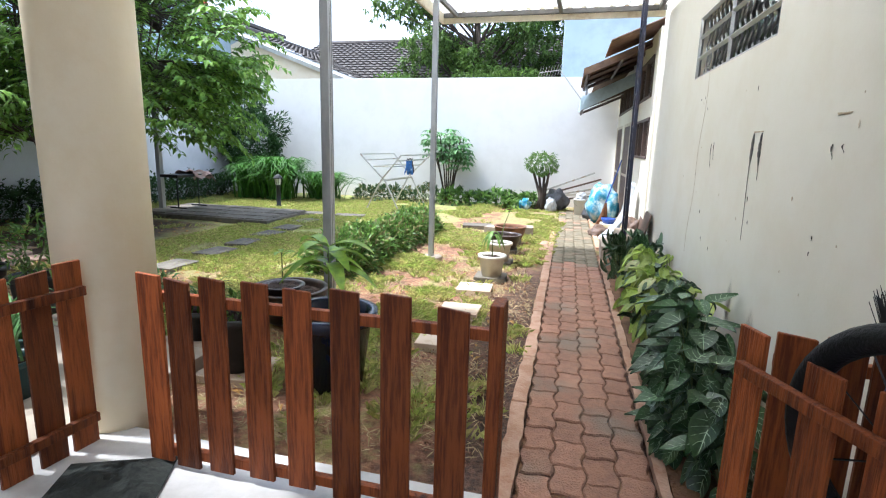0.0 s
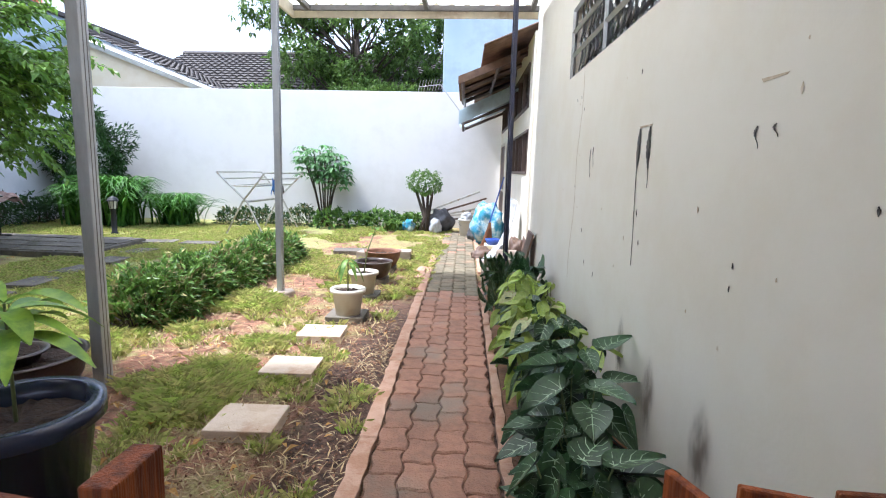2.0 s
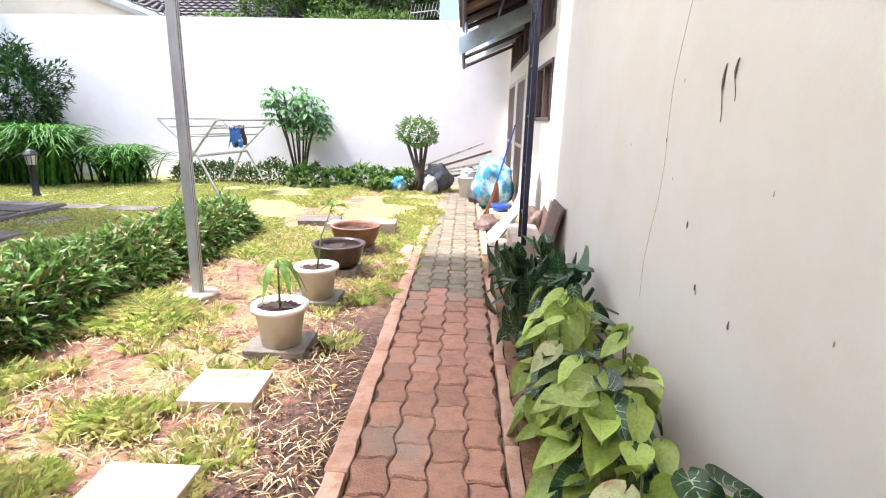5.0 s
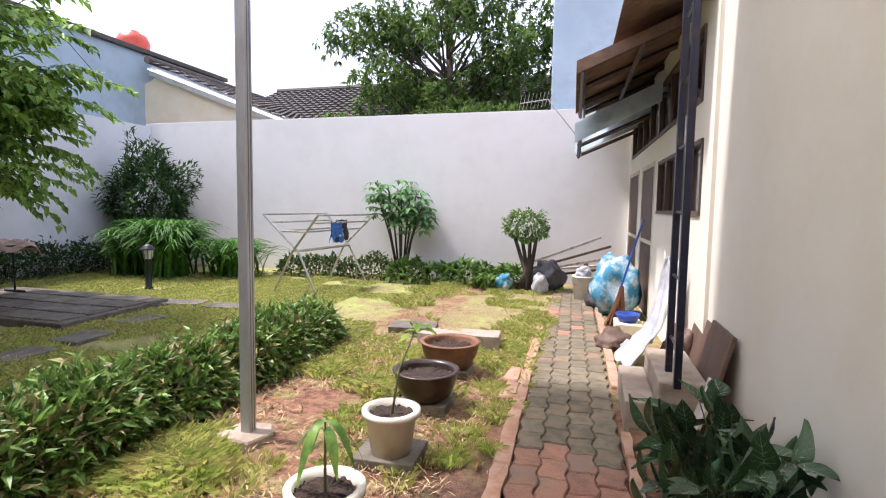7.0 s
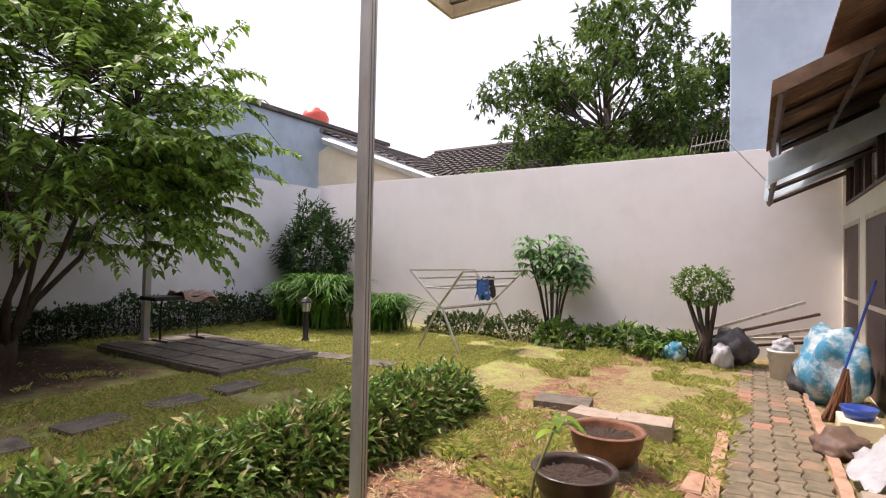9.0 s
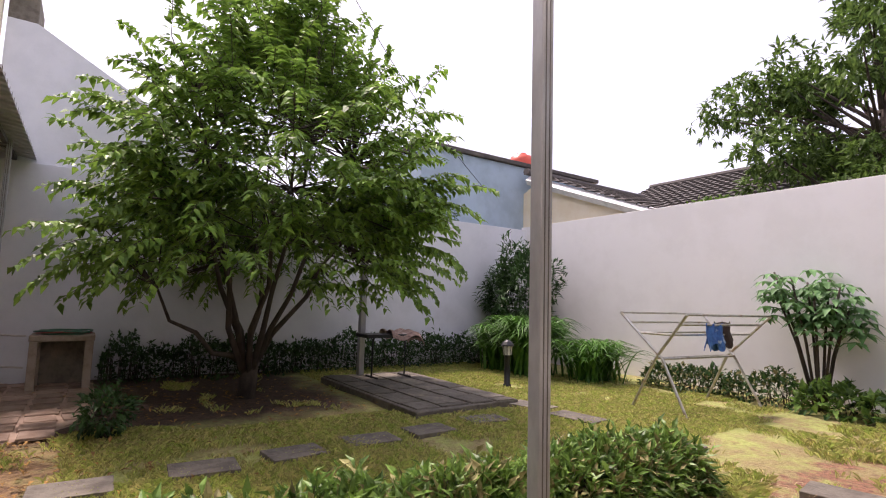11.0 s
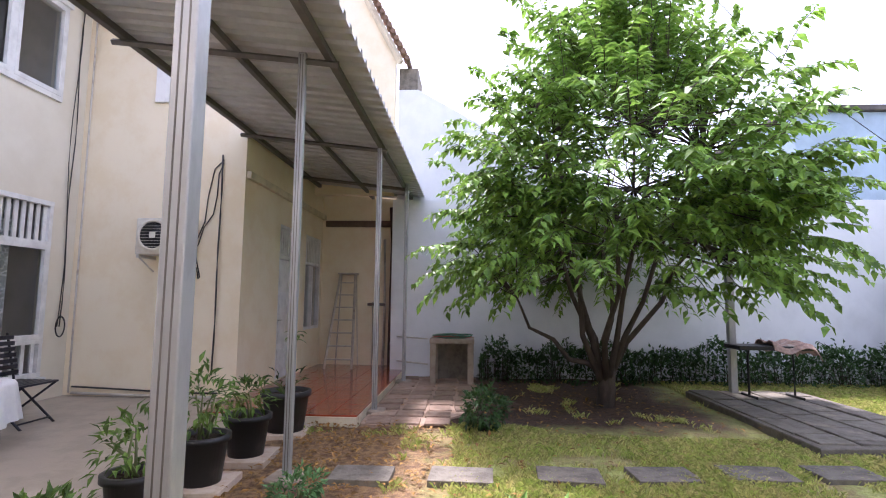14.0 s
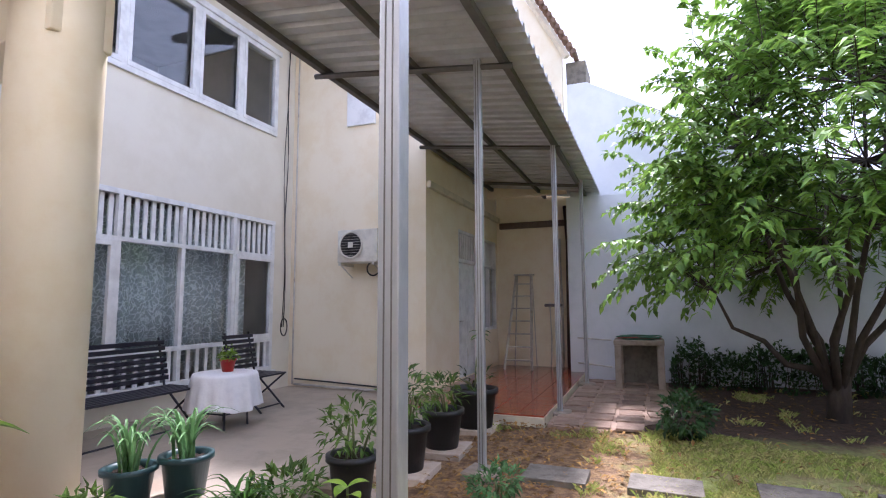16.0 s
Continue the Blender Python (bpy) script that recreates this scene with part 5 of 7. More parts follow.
def fence(name, x, y, rz, spots, length, label, z0=0.05, z1=0.95, rails=(0.22, 0.82), rail_side=1, post_at=()):
    t = thing(name, x, y, 0, label, "fence", rz=rz)
    rnd = random.Random(int(abs(x) * 100))
    for s in spots:
        picket(t, s, 0, 0, z0 + rnd.uniform(-0.012, 0.012), z1 + rnd.uniform(-0.015, 0.02), slant=rnd.uniform(0.0, 0.02))
    for z in rails:
        part("rail", boxed(min(0, length), max(0, length), rail_side * 0.011, rail_side * 0.046, z - 0.022, z + 0.022, 0.003) if rail_side > 0 else boxed(min(0, length), max(0, length), -0.046, -0.011, z - 0.022, z + 0.022, 0.003), M_WOOD, t)
    for s in post_at:
        part("post", boxed(s - 0.025, s + 0.025, -0.02, 0.1, 0.0, z1 + 0.02, 0.004), M_WOOD, t)
    return t


fence("picket_fence", -1.68, 2.27, 0, [0.07, 0.215, 0.39, 0.594, 0.786, 0.993, 1.205, 1.43], 1.6, "red-brown stained picket fence across the porch edge", 0.085, 0.975, (0.13, 0.87), 1, (1.59,))
fence("picket_fence", -2.08, 2.34, -95, [0.05, 0.2, 0.36, 0.54, 0.74, 0.94, 1.14], 1.25, "red-brown stained picket fence beside the column", 0.05, 0.97, (0.2, 0.84), 1)
fence("picket_fence", 0.86, 2.42, 0, [0.05, 0.2, 0.34], 0.38, "red-brown stained picket panel beside the wall", 0.08, 0.97, (0.25, 0.84), 1)
fence("picket_gate", 0.76, 2.4, -66, [0.02, 0.3, 0.52, 0.72], 0.78, "open picket gate of red-brown stained boards", 0.1, 0.95, (0.25, 0.83), -1)


def tyre(x, y, z):
    t = thing("bicycle_wheel", x, y, z, "black rubber wheel standing on a dark crate", "wheel", rz=-62)
    bm = bmesh.new()
    n, m, R, r = 40, 10, 0.31, 0.042
    ring = [[bm.verts.new(((R + r * math.cos(2 * math.pi * j / m)) * math.cos(2 * math.pi * i / n), r * math.sin(2 * math.pi * j / m), R + r + (R + r * math.cos(2 * math.pi * j / m)) * math.sin(2 * math.pi * i / n))) for j in range(m)] for i in range(n)]
    for i in range(n):
        for j in range(m):
            f = bm.faces.new((ring[i][j], ring[i][(j + 1) % m], ring[(i + 1) % n][(j + 1) % m], ring[(i + 1) % n][j]))
            f.smooth = True
    part("tyre", bm, M_RUBBER, t)
    part("hub", rods([((0, -0.05, R + r), (0, 0.05, R + r))], 0.03, 12), M_BLACK, t)
    for k in range(12):
        a = 2 * math.pi * k / 12
        part("spoke", rods([((0, 0.02 * (-1) ** k, R + r), (R * math.cos(a), 0, R + r + R * math.sin(a)))], 0.003, 4), M_BLACK, t)
    c = tagged(part("crate", boxed(-0.18, 0.18, -0.2, 0.2, 0, z - 0.06, 0.01), M_BOARD), "dark wooden crate on the porch floor", "crate")
    c.matrix_basis = pose(x, y, 0.06, 0, 0, -62)


def floor_broom(x, y):
    t = thing("floor_broom", x, y, 0.06, "blue broom with black bristles standing upside down", "broom")
    part("handle", rods([((0.05, -0.25, 0.0), (0.01, -0.1, 0.75))], 0.012, 8), M_BLUE_PLASTIC, t)
    part("head", boxed(-0.02, 0.03, -0.22, 0.08, 0.74, 0.86, 0.012, pose(0, 0, 0, 12, 0, 0)), M_BLUE_PLASTIC, t)
    rnd = random.Random(6)
    bm = bmesh.new()
    for _ in range(520):
        s = rnd.uniform(-0.21, 0.07)
        a = Vector((rnd.uniform(-0.015, 0.02), s - 0.17, 0.83 + s * 0.2))
        rod(bm, a, a + Vector((rnd.uniform(-0.03, 0.02), rnd.uniform(-0.02, 0.06) + (s + 0.07) * 0.3 + 0.07, rnd.uniform(0.19, 0.24))), 0.0028, 0.0014, 3, False)
    part("bristles", bm, M_BRISTLE, t)


tyre(1.02, 1.95, 0.44)
floor_broom(1.12, 2.36)


def dark_mat(x, y):
    """A rumpled dark pile mat on the porch floor."""
    bm = bmesh.new()
    bmesh.ops.create_grid(bm, x_segments=22, y_segments=18, size=0.5)
    for v in bm.verts:
        e = min(1.0, 3 * min(0.5 - abs(v.co.x), 0.5 - abs(v.co.y)))
        v.co = Vector((v.co.x * 0.46, v.co.y * 0.34, 0.012 + e * (0.05 + 0.035 * noise.noise(Vector((v.co.x * 5, v.co.y * 5, 2))) + 0.02 * noise.noise(Vector((v.co.x * 22, v.co.y * 22, 3))))))
    t = tagged(part("floor_mat", bm, M_MAT), "rumpled dark grey-green pile mat on the porch floor", "mat")
    t.matrix_basis = pose(x, y, 0.06, 0, 0, 25)
    t.modifiers.new("thick", "SOLIDIFY").thickness = 0.012


M_MAT = material("dark_pile", (0.035, 0.04, 0.035), 0.95, second=(0.02, 0.024, 0.022), scale=40, bump=0.6, bump_scale=160)
dark_mat(-1.72, 2.08)

# ---- house details ----
def glass_material():
    mat = bpy.data.materials.new("window_glass")
    mat.use_nodes = True
    b = mat.node_tree.nodes["Principled BSDF"]
    b.inputs["Base Color"].default_value = (0.9, 0.95, 0.95, 1)
    b.inputs["Roughness"].default_value = 0.03
    b.inputs["Transmission Weight"].default_value = 1.0
    b.inputs["IOR"].default_value = 1.5
    return mat


def lace_material():
    """Sheer white curtain with a printed vine pattern."""
    mat = bpy.data.materials.new("lace_curtain")
    mat.use_nodes = True
    nodes, links = mat.node_tree.nodes, mat.node_tree.links
    b = nodes["Principled BSDF"]
    b.inputs["Roughness"].default_value = 0.9
    coord = nodes.new("ShaderNodeTexCoord")
    warp = nodes.new("ShaderNodeTexNoise")
    warp.inputs["Scale"].default_value = 5.0
    links.new(coord.outputs["Object"], warp.inputs["Vector"])
    add = nodes.new("ShaderNodeMix")
    add.data_type = "RGBA"
    add.blend_type = "ADD"
    add.inputs[0].default_value = 0.35
    links.new(coord.outputs["Object"], add.inputs[6])
    links.new(warp.outputs["Color"], add.inputs[7])
    vor = nodes.new("ShaderNodeTexVoronoi")
    vor.feature = "DISTANCE_TO_EDGE"
    vor.inputs["Scale"].default_value = 13.0
    links.new(add.outputs[2], vor.inputs["Vector"])
    rng = nodes.new("ShaderNodeMapRange")
    rng.inputs["From Min"].default_value, rng.inputs["From Max"].default_value = 0.05, 0.09
    links.new(vor.outputs["Distance"], rng.inputs["Value"])
    mx = nodes.new("ShaderNodeMix")
    mx.data_type = "RGBA"
    mx.inputs[6].default_value = (0.90, 0.91, 0.91, 1)
    mx.inputs[7].default_value = (0.50, 0.54, 0.54, 1)
    links.new(rng.outputs[0], mx.inputs[0])
    links.new(mx.outputs[2], b.inputs["Base Color"])
    return mat


M_GLASS, M_LACE = glass_material(), lace_material()
M_ROOM = material("room_plaster", (0.48, 0.47, 0.45), 0.9, scale=3, bump=0.05)
M_RED_TILE = material("red_glazed_tile", (0.40, 0.085, 0.035), 0.12, second=(0.33, 0.065, 0.03), scale=5, bump=0.03, coat=0.3, random_amount=0.08)
M_ROUGH_STONE = material("crazy_paving", (0.34, 0.24, 0.18), 0.9, second=(0.26, 0.17, 0.12), scale=7, bump=0.4, bump_scale=50, random_amount=0.25)
M_SLAT = material("dark_slat", (0.02, 0.019, 0.03), 0.4, scale=8, bump=0.05)
M_CLOTH = material("white_tablecloth", (0.80, 0.80, 0.82), 0.9, second=(0.74, 0.74, 0.77), scale=12, bump=0.15)
M_RED_POT = material("red_plastic_pot", (0.45, 0.03, 0.02), 0.35, scale=6, bump=0.02)
M_LADDER = material("aluminium_ladder", (0.52, 0.47, 0.40), 0.45, 0.3, scale=12, bump=0.05, stain=(0.36, 0.28, 0.2), stain_scale=6)
M_PIPE = material("grey_pvc_pipe", (0.60, 0.56, 0.50), 0.5, scale=10, bump=0.04, stain=(0.40, 0.33, 0.26), stain_scale=5)
M_CABLE = material("black_cable", (0.03, 0.028, 0.028), 0.6, scale=10, bump=0)
M_AC = material("cream_enamel", (0.70, 0.67, 0.58), 0.4, scale=6, bump=0.03, stain=(0.55, 0.48, 0.38), stain_scale=4)
M_HOSE = material("green_hose", (0.04, 0.16, 0.09), 0.45, scale=10, bump=0.05)
M_RED_HOSE = material("red_hose", (0.36, 0.07, 0.06), 0.45, scale=10, bump=0.05)
M_FRAME_DARK = material("dark_timber_frame", (0.09, 0.055, 0.045), 0.6, second=(0.06, 0.035, 0.03), scale=7, bump=0.15, stretch=(4, 4, 0.6))
M_FRAME_PALE = material("pale_timber_frame", (0.58, 0.52, 0.42), 0.7, scale=6, bump=0.1, stain=(0.40, 0.30, 0.2), stain_scale=4)
M_RUSTY = material("rusty_roof_sheet", (0.20, 0.12, 0.075), 0.8, 0.1, second=(0.13, 0.08, 0.055), scale=6, bump=0.2, stain=(0.27, 0.19, 0.13), stain_scale=2)
M_ROOF_TILE = material("dark_roof_tile", (0.11, 0.095, 0.085), 0.85, second=(0.075, 0.065, 0.06), scale=6, bump=0.25, stain=(0.17, 0.15, 0.13), stain_scale=2, random_amount=0.2, island=True)
M_DRIP = material("black_drip", (0.035, 0.032, 0.03), 0.7, second=(0.10, 0.085, 0.07), scale=20, bump=0.1)
M_SCUFF = material("brown_scuff", (0.46, 0.36, 0.25), 0.85, second=(0.62, 0.54, 0.42), scale=14, bump=0.05)
M_PALE_SHEET = material("pale_blue_sheet", (0.72, 0.80, 0.84), 0.45, scale=4, bump=0.05, stain=(0.6, 0.64, 0.66), stain_scale=2, transmit=0.75)
M_TANK = material("red_water_tank", (0.62, 0.08, 0.04), 0.4, scale=4, bump=0.03)


def bars(name, t, x0, x1, z0, z1, y, pitch, w, mat, thick=0.012):
    """Upright slats between two heights, each its own piece."""
    x = x0 + pitch * 0.5
    while x < x1 - pitch * 0.25:
        part(name, boxed(x - w / 2, x + w / 2, y - thick, y + thick, z0, z1), mat, t)
        x += pitch


def house_window():
    x0, x1, z0, z1 = WIN1
    t = tagged(thing("window_1", 0, 0, 0, "", "window"), "wide white-framed window with slatted vents and curtains", "window", kind="structure")
    y = 0.36
    f = 0.03
    muls = (-5.89, -5.06, -4.23)
    for z, h in ((z0, f), (0.83, 0.025), (2.05, 0.025), (z1, f)):
        part("window_frame", boxed(x0, x1, y - 0.03, y + 0.055, z - h, z + h, 0.004), M_WHITE, t)
    for x in (x0 + f, *muls, x1 - f):
        part("window_frame", boxed(x - 0.028, x + 0.028, y - 0.032, y + 0.052, z0, z1, 0.004), M_WHITE, t)
    edges = (x0, *muls, x1)
    for a, b in zip(edges, edges[1:]):
        bars("slat", t, a + 0.03, b - 0.03, 2.07, z1 - 0.02, y, 0.105, 0.05, M_WHITE)
        bars("slat", t, a + 0.03, b - 0.03, z0 + 0.02, 0.81, y, 0.14, 0.05, M_WHITE)
        p = part("pane", boxed(a + 0.03, b - 0.03, y - 0.012, y - 0.006, z0, z1), M_GLASS, t)
        p.visible_shadow = False
    for a, b in ((x0, muls[0]), (muls[2], x1)):
        for xa, xb, za, zb in ((a + 0.03, b - 0.03, 0.855, 0.92), (a + 0.03, b - 0.03, 1.97, 2.03), (a + 0.03, a + 0.095, 0.92, 1.97), (b - 0.095, b - 0.03, 0.92, 1.97)):
            part("casement", boxed(xa, xb, y + 0.01, y + 0.062, za, zb, 0.004), M_WHITE, t)
    part("window_sill", boxed(x0 - 0.05, x1, 0.37, 0.45, z0 - 0.07, z0 - 0.032, 0.006), M_WHITE, t)
    for a, b in ((-6.35, -5.0), (-5.0, -3.4)):
        verts, faces = [], []
        n = 90
        for i in range(n + 1):
            u = i / n
            x = a + (b - a) * u
            yy = 0.16 + 0.035 * math.sin(u * 44) + 0.015 * math.sin(u * 97)
            verts += [(x, yy, 0.5), (x, yy, 2.5)]
        for i in range(n):
            faces.append((2 * i, 2 * i + 2, 2 * i + 3, 2 * i + 1))
        c = raw("curtain", verts, faces, M_LACE, smooth=True)
        c.modifiers.new("thick", "SOLIDIFY").thickness = 0.003
        tagged(c, "sheer white curtain with a printed vine pattern", "curtain")


def upper_window():
    x0, x1, z0, z1 = UWIN
    t = tagged(thing("window_2", 0, 0, 0, "", "window"), "upper floor window in white frames", "window", kind="structure")
    y = 0.38
    for z in (z0, z1):
        part("window_frame", boxed(x0, x1, y - 0.03, y + 0.055, z - 0.035, z + 0.035, 0.004), M_WHITE, t)
    muls = (-5.9, -5.13, -4.15)
    edges = (x0, *muls, x1)
    for x in (x0 + 0.03, *muls, x1 - 0.03):
        part("window_frame", boxed(x - 0.035, x + 0.035, y - 0.032, y + 0.052, z0, z1, 0.004), M_WHITE, t)
    for a, b in zip(edges, edges[1:]):
        p = part("pane", boxed(a + 0.03, b - 0.03, y - 0.012, y - 0.006, z0, z1), M_GLASS, t)
        p.visible_shadow = False
        for xa, xb, za, zb in ((a + 0.03, b - 0.03, z0 + 0.03, z0 + 0.09), (a + 0.03, a + 0.08, z0 + 0.09, z1 - 0.03), (b - 0.08, b - 0.03, z0 + 0.09, z1 - 0.03)):
            part("casement", boxed(xa, xb, y + 0.01, y + 0.06, za, zb, 0.004), M_WHITE, t)
    part("trim", boxed(x0 - 0.04, x1, 0.39, 0.46, z1 + 0.04, z1 + 0.12, 0.006), M_WHITE, t)


def room(name, x0, x1, y0, y1, z0, z1):
    """Plain plastered room behind windows, open towards the outside wall."""
    for nm, b in (("floor", (x0, x1, y0, y1, z0 - 0.1, z0)), ("ceiling", (x0, x1, y0, y1, z1, z1 + 0.1)), ("wall_back", (x0, x1, y0 - 0.1, y0, z0, z1)), ("wall_side", (x0 - 0.1, x0, y0, y1, z0, z1)), ("wall_side", (x1, x1 + 0.1, y0, y1, z0, z1))):
        tagged(part(nm + "_" + name, boxed(*b), M_ROOM), "plain plastered inside of a room", nm.split("_")[0], kind="structure")


def house_door():
    x0, x1, z0, z1 = DOOR
    t = tagged(thing("door_1", 0, 0, 0, "", "door"), "closed white panelled door with a slatted vent above", "door", kind="structure")
    y = 2.67
    for xa, xb, za, zb in ((x0, x0 + 0.05, z0, z1), (x1 - 0.05, x1, z0, z1), (x0 + 0.05, x1 - 0.05, z1 - 0.05, z1), (x0 + 0.05, x1 - 0.05, 2.03, 2.09)):
        part("door_frame", boxed(xa, xb, y - 0.06, y + 0.04, za, zb, 0.004), M_WHITE, t)
    leaf = part("door_leaf", boxed(x0 + 0.055, x1 - 0.055, y - 0.04, y, z0 + 0.01, 2.025, 0.003), M_WHITE, t)
    w = (x1 - x0 - 0.11)
    for i in range(2):
        for j in range(4):
            xa = x0 + 0.055 + w * (0.1 + 0.43 * i)
            za = z0 + 0.12 + j * 0.45
            part("door_panel", boxed(xa, xa + w * 0.36, y, y + 0.014, za, za + 0.36, 0.006), M_WHITE, leaf)
    part("door_handle", rods([((x1 - 0.12, y, 1.05), (x1 - 0.12, y + 0.05, 1.05)), ((x1 - 0.12, y + 0.05, 1.05), (x1 - 0.22, y + 0.05, 1.05))], 0.01), M_CHROME, leaf)
    bars("slat", t, x0 + 0.05, x1 - 0.05, 2.09, z1 - 0.05, y, 0.1, 0.045, M_WHITE)
    x0, x1, z0, z1 = WIN2
    t = tagged(thing("window_3", 0, 0, 0, "", "window"), "white-framed window beside the panelled door", "window", kind="structure")
    for xa, xb, za, zb in ((x0, x0 + 0.05, z0, z1), (x1 - 0.05, x1, z0, z1), (x0, x1, z1 - 0.05, z1), (x0, x1, z0, z0 + 0.05), (x0, x1, 2.03, 2.08), ((x0 + x1) / 2 - 0.025, (x0 + x1) / 2 + 0.025, z0, 2.05)):
        part("window_frame", boxed(xa, xb, y - 0.05, y + 0.04, za, zb, 0.004), M_WHITE, t)
    p = part("pane", boxed(x0 + 0.03, x1 - 0.03, y - 0.03, y - 0.022, z0, z1), M_GLASS, t)
    p.visible_shadow = False
    bars("slat", t, x0 + 0.05, x1 - 0.05, 2.08, z1 - 0.05, y, 0.1, 0.045, M_WHITE)


def red_porch():
    t = tagged(part("porch_step", boxed(END_X, -6.24, 2.725, 4.5, -0.05, 0.09, 0.006), M_CREAM_TRIM), "raised porch floor of glossy red tiles", "floor", kind="structure")
    me = bpy.data.meshes.new("floor_tile")
    bm = boxed(-0.148, 0.148, -0.148, 0.148, 0.0, 0.02, 0.003)
    bm.to_mesh(me)
    bm.free()
    me.materials.append(M_RED_TILE)
    x = -6.4
    while x > END_X + 0.12:
        y = 4.345
        while y > 2.8:
            ob = new("floor_tile", me)
            ob.matrix_basis = pose(x, y, 0.09)
            ob.parent = t
            y -= 0.3
        x -= 0.3
    # rough paving in front of it
    rnd = random.Random(14)
    pad = tagged(part("rough_paving", prism([(-9.9, 4.52), (-6.3, 4.52), (-6.1, 5.1), (-7.0, 5.75), (-9.9, 5.85)], -0.05, 0.015), M_ROUGH_STONE), "rough reddish crazy paving beside the porch", "paving", kind="structure")
    for i in range(10):
        for j in range(4):
            x, y = -9.85 + i * 0.36 + rnd.uniform(-0.03, 0.03), 4.54 + j * 0.33
            if x > -6.5 or (j == 3 and x > -7.3):
                continue
            part("flagstone", prism([(x + rnd.uniform(0, 0.06), y + rnd.uniform(0, 0.05)), (x + 0.33, y + rnd.uniform(0, 0.05)), (x + 0.33 - rnd.uniform(0, 0.05), y + 0.32), (x + rnd.uniform(0, 0.05), y + 0.33 - rnd.uniform(0, 0.05))], 0.01, 0.03 + rnd.uniform(0, 0.012), 0.006), M_ROUGH_STONE, pad)


def aircon():
    t = thing("outdoor_unit", -7.1, 1.8, 1.93, "cream air conditioner outdoor unit on wall brackets", "air conditioner")
    part("case", boxed(0.06, 0.34, -0.325, 0.325, 0.0, 0.47, 0.015), M_AC, t)
    ring = lathe([(0.19, 0.0), (0.2, 0.012), (0.2, 0.02), (0.175, 0.02), (0.17, 0.0)], 28)
    ob = part("fan_ring", ring, M_AC, t)
    ob.matrix_basis = pose(0.34, -0.1, 0.25, 0, 90, 0)
    ob = part("fan_opening", lathe([(0.17, 0.0), (0.17, 0.006), (0.01, 0.006)], 24), M_BLACK, t, "dark fan opening")
    ob.matrix_basis = pose(0.338, -0.1, 0.25, 0, 90, 0)
    for k in range(9):
        part("grille_bar", rods([((0.352, -0.27, 0.1 + k * 0.038), (0.352, 0.07, 0.1 + k * 0.038))], 0.0025, 4), M_PIPE, t)
    part("grille_hub", boxed(0.345, 0.36, -0.14, -0.06, 0.21, 0.29, 0.008), M_AC, t)
    for y in (-0.27, 0.27):
        part("bracket", boxed(0.0, 0.36, y - 0.02, y + 0.02, -0.04, -0.002), M_PIPE, t)
        part("bracket", rods([((0.01, y, -0.2), (0.33, y, -0.03))], 0.014, 4), M_PIPE, t)


def slatted_seat(name, x, y, width, label, rz=0.0):
    """A folding slatted seat with crossed metal legs."""
    t = thing(name, x, y, 0.10, label, "bench" if width > 0.8 else "chair", rz=rz)
    for k in range(6):
        part("seat_slat", boxed(-width / 2, width / 2, -0.2 + k * 0.075, -0.2 + k * 0.075 + 0.055, 0.4, 0.42, 0.004), M_SLAT, t)
    for k in range(7):
        z = 0.47 + k * 0.06
        y0 = -0.23 - k * 0.014
        part("back_slat", boxed(-width / 2, width / 2, y0 - 0.01, y0 + 0.01, z, z + 0.043, 0.004), M_SLAT, t)
    for sx in (-width / 2 + 0.05, width / 2 - 0.05):
        part("leg", rods([((sx, 0.25, 0.0), (sx, -0.22, 0.41)), ((sx, -0.22, 0.41), (sx, -0.34, 0.9))], 0.012), M_SLAT, t)
        part("leg", rods([((sx, -0.3, 0.0), (sx, 0.24, 0.41))], 0.012), M_SLAT, t)
    part("stretcher", rods([((-width / 2 + 0.05, 0.2, 0.05), (width / 2 - 0.05, 0.2, 0.05))], 0.009), M_SLAT, t)
    return t


